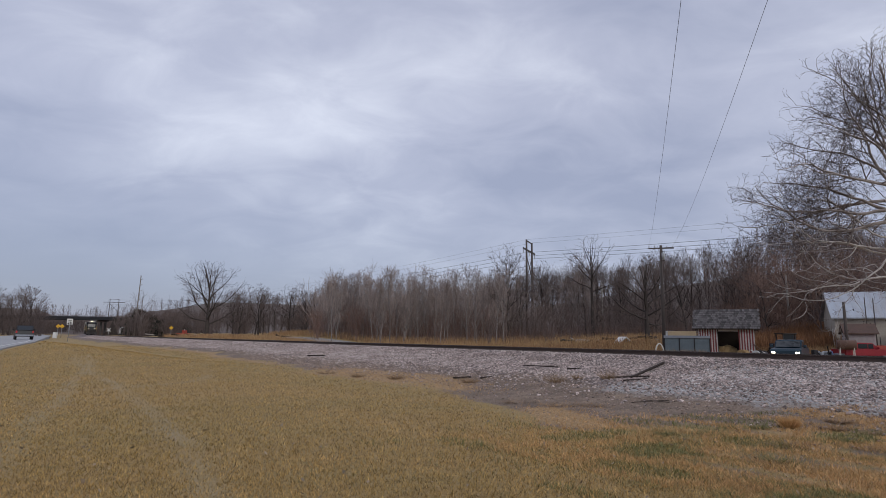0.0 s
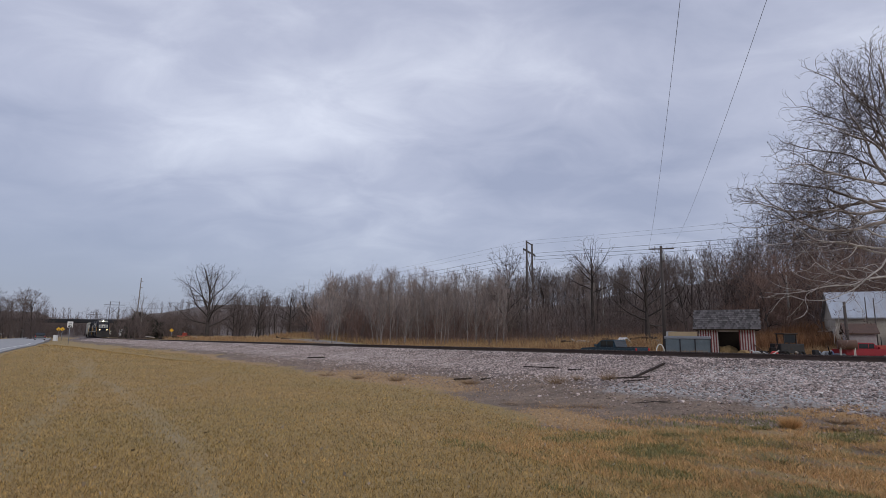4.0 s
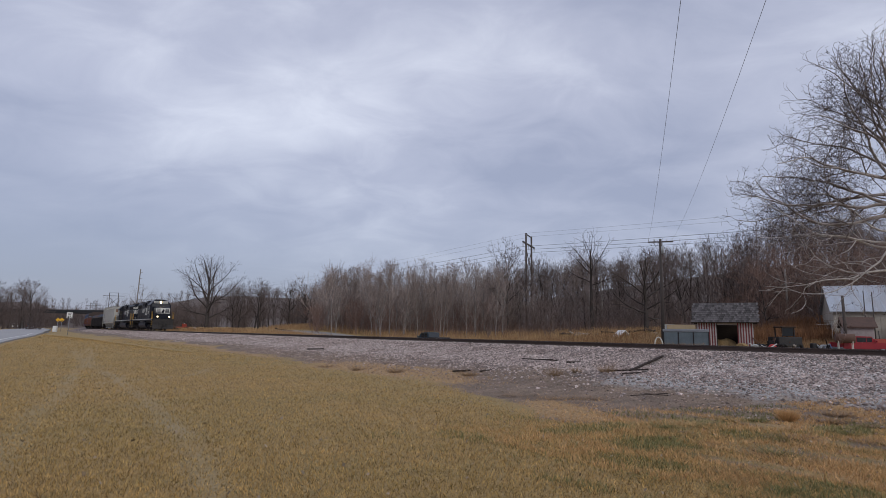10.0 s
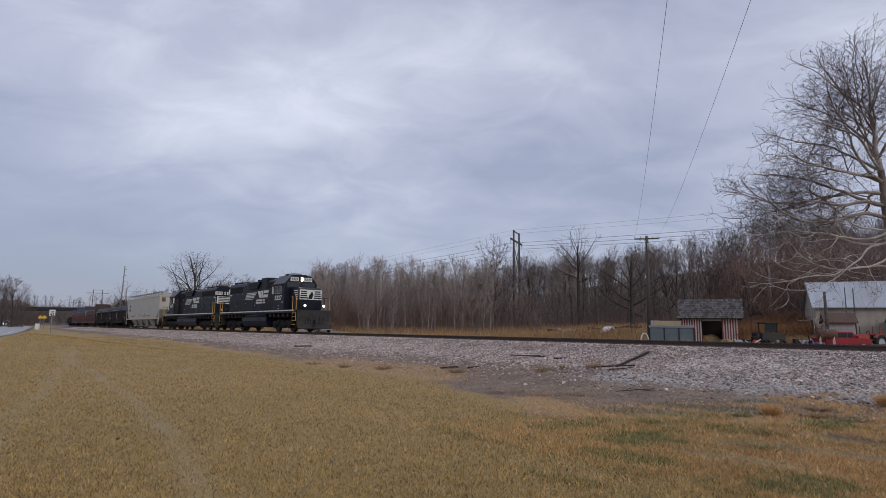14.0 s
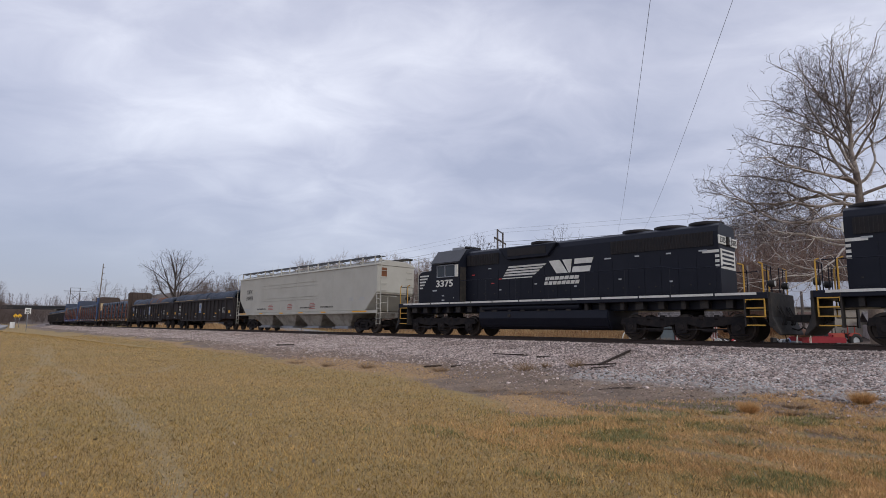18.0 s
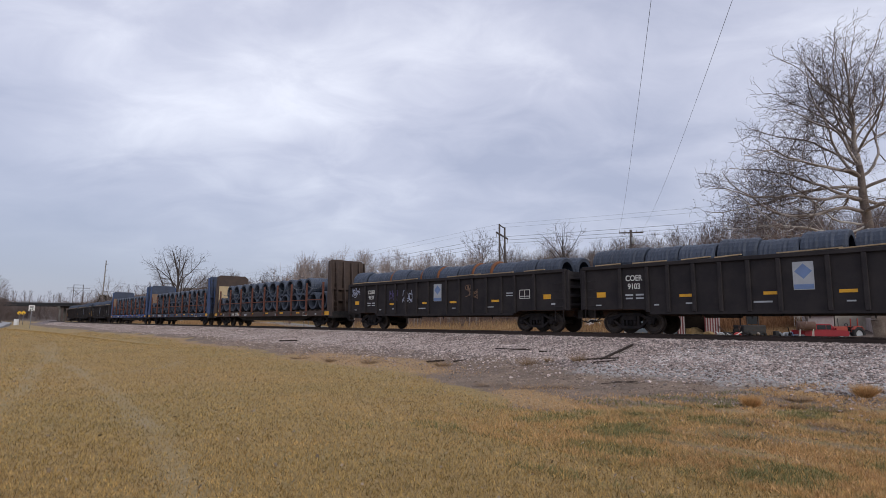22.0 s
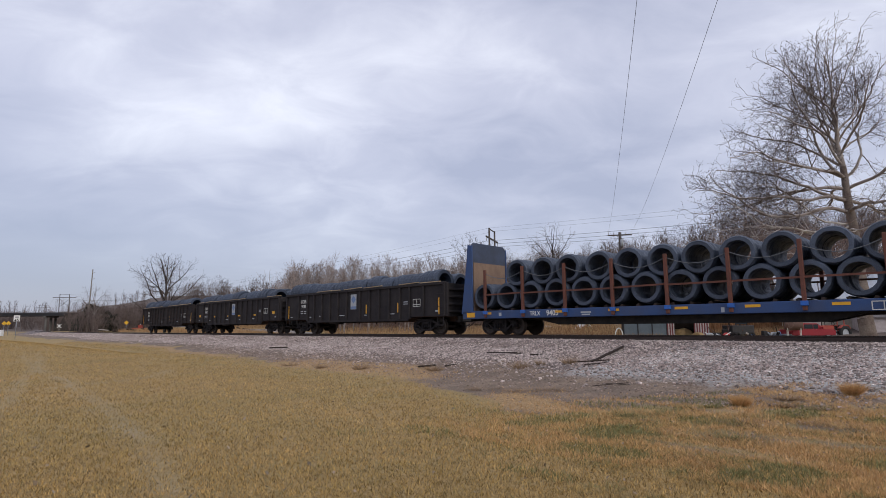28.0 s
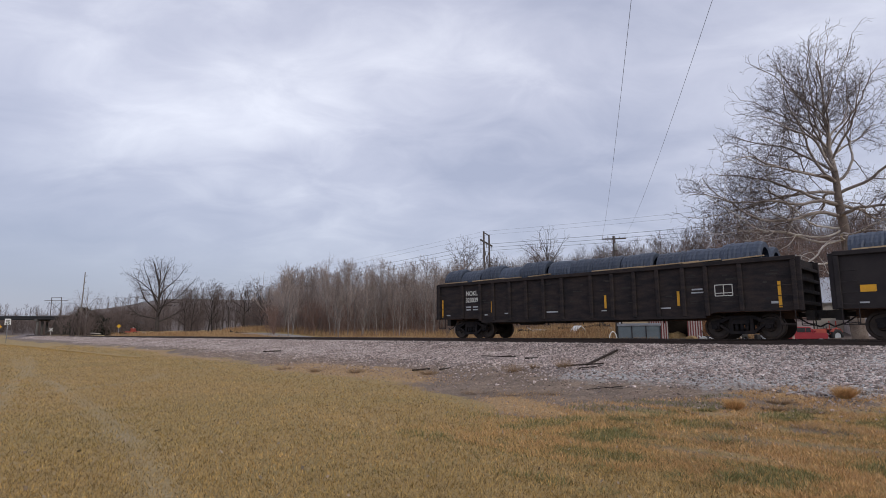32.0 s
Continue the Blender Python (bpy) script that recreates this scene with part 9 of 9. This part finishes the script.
# old timbers and broken boards lying on the bank
for a, b, w, label in (((7.75, 20.2, 0.82), (5.55, 17.0, 0.50), 0.085, "old dark railway tie lying down the bank"),
                       ((5.9, 16.6, 0.50), (5.1, 16.3, 0.46), 0.055, "broken dark board lying on the bank"),
                       ((6.1, 17.0, 0.55), (4.9, 17.0, 0.50), 0.05, "broken dark board lying on the bank"),
                       ((3.0, 21.4, 0.62), (4.2, 20.8, 0.60), 0.055, "broken dark board lying on the bank"),
                       ((3.5, 20.9, 0.62), (4.1, 21.1, 0.62), 0.05, "broken dark board lying on the bank"),
                       ((4.35, 20.0, 0.58), (4.85, 20.1, 0.58), 0.08, "broken dark board lying on the bank"),
                       ((0.4, 19.4, 0.26), (1.0, 19.7, 0.28), 0.08, "broken dark board lying on the bank"),
                       ((1.3, 19.2, 0.28), (1.9, 19.6, 0.32), 0.08, "broken dark board lying on the bank"),
                       ((4.2, 12.9, 0.22), (5.2, 13.3, 0.24), 0.022, "dead stick lying on bare earth"),
                       ((4.6, 13.3, 0.24), (5.0, 12.8, 0.24), 0.018, "dead stick lying on bare earth"),
                       ((-7.2, 31.0, 0.55), (-6.4, 31.6, 0.55), 0.09, "broken dark board lying on the bank")):
    q = beam(bmesh.new(), a, b, w, w * 0.7)
    solid("old_timber", soften(q, 0.015), "old_wood", pose(0, 0, -0.01), label, "timber", "old timbers")

# small leaves and litter on the lawn
r = np.random.RandomState(12)
count = 260
d = 4.5 * (30 / 4.5) ** r.rand(count)
x = d * r.uniform(-0.85, 0.75, count)
s, n = along_fast(x, d)
z = height(s, n) + 0.03
t = r.uniform(0, 6.283, count)
size = 0.011 + 0.0010 * d
p = np.stack([x, d, z], -1)
u = np.stack([np.cos(t) * size, np.sin(t) * size, r.normal(size=count) * 0.008], -1)
w = np.stack([-np.sin(t) * size * 0.6, np.cos(t) * size * 0.6, r.normal(size=count) * 0.008], -1)
v = np.stack([p - u - w, p + u - w, p + u + w, p - u + w], 1).reshape(-1, 3)
tagged(new("fallen_leaves", raw_mesh("fallen_leaves", v, np.arange(count * 4).reshape(-1, 4), "leaf_litter")), "pale and brown fallen leaves on the lawn", "leaves", kind="stuff")


# ---- what moves ----
def on_track(s_front, s_rear):
    """The pose of a vehicle whose two pivots stand at these places along the track, x pointing ahead."""
    a, b = Vector((*[float(q) for q in beside(s_front)], RAIL)), Vector((*[float(q) for q in beside(s_rear)], RAIL))
    d = a - b
    return Matrix.Translation((a + b) / 2) @ Matrix.Rotation(math.atan2(d.y, d.x), 4, "Z")


def motions():
    for ob, centre, pivot, reverse, wheels, radius in TRAIN:
        rows = []
        for k in range(33):
            s = S_START - SPEED * k + centre
            m = on_track(s - pivot, s + pivot)
            rows.append((float(k), m @ pose(0, 0, 0, 0, 0, 180) if reverse else m))
        walk(ob, rows)
        for w, x, way in wheels:
            turn = SPEED / radius * (-1 if reverse else 1) * way
            count = int(32.0 * SPEED / radius / 1.5) + 1
            walk(w, [(32.0 * i / count, Matrix.Translation(x) @ Matrix.Rotation(turn * 32.0 * i / count, 4, "Y")) for i in range(count + 1)])

    def drive(ob, wheels, stops):
        """Rows of (seconds, x, y, z, heading in degrees); the wheels roll with the way covered."""
        rows = [(t, pose(x, y, z, 0, 0, a)) for t, x, y, z, a in stops]
        walk(ob, rows)
        ts = [q[0] for q in stops]
        way = np.concatenate(([0], np.cumsum([math.hypot(b[1] - a[1], b[2] - a[2]) for a, b in zip(stops, stops[1:])])))
        fast = max((way[i + 1] - way[i]) / (ts[i + 1] - ts[i]) for i in range(len(ts) - 1))
        for w, at, r in wheels:
            count = max(2, int(32.0 * fast / r / 1.5))
            walk(w, [(32.0 * i / count, Matrix.Translation(at) @ Matrix.Rotation(float(np.interp(32.0 * i / count, ts, way)) / r, 4, "Y")) for i in range(count + 1)])

    # the pickup turns out of the yard and speeds up along the back road
    def on_lane(t, s, n, swing=0.0):
        x, y = beside(s, n)
        return (t, float(x), float(y), float(height(s, n)) + 0.06, heading(s) + 180 - swing)

    drive(pickup, pickup_wheels, [(0.0, 26.3, 43.5, 0.1, 232), (1.0, 22.8, 40.6, 0.12, 212), on_lane(2.0, -7.8, 16.4, -34), on_lane(3.0, -3.9, 16.8, -4), on_lane(4.0, 0.2, 17.8, 4), on_lane(6.0, 8.2, 19.0),
                                  on_lane(8.0, 16.0, 19.0), on_lane(10.0, 25.5, 19.0), on_lane(12.0, 36.7, 19.0), on_lane(13.0, 43.0, 19.0), on_lane(16.0, 64.0, 19.0), on_lane(20.0, 93.0, 19.0),
                                  on_lane(24.0, 125.0, 19.0), on_lane(28.0, 160.0, 19.0), on_lane(32.0, 200.0, 19.0)])

    def on_road(t, s, n, turn):
        x, y = beside(s, n)
        return (t, float(x), float(y), float(height(s, n)) + 0.12, heading(s) + turn)

    drive(suv, [], [on_road(float(t), s, n, 180) for t, s, n in SUV_WAY])
    drive(white_car, [], [on_road(float(t), s, n, 0) for t, s, n in VAN_WAY])
    # the box truck waits, then leaves behind the passing train
    drive(van, [], [on_lane(0.0, 188.0, 8.5), on_lane(9.0, 188.0, 8.5), on_lane(12.0, 194.0, 8.8), on_lane(18.0, 230.0, 14.0), on_lane(25.0, 270.0, 14.0), on_lane(32.0, 350.0, 14.0)])


# seconds, metres along the track's line and beside it
SUV_WAY = ((0, 59.0, -17.2), (1, 74.0, -16.1), (2, 89.0, -15.0), (3, 104.0, -14.2), (6, 145.0, -13.2), (9, 176.0, -15.5), (14, 252.0, -20.0), (20, 343.0, -32.0), (26, 434.0, -46.0), (32, 525.0, -64.0))
VAN_WAY = ((0, 500.0, -60.0), (8, 360.0, -37.0), (14, 260.0, -22.0), (17, 206.0, -17.5), (20, 147.0, -14.6), (21, 126.0, -15.6), (22, 104.0, -17.2), (23, 82.0, -19.2), (24, 60.0, -21.6), (27, -5.0, -27.0), (30, -70.0, -31.0), (32, -112.0, -31.0))
motions()
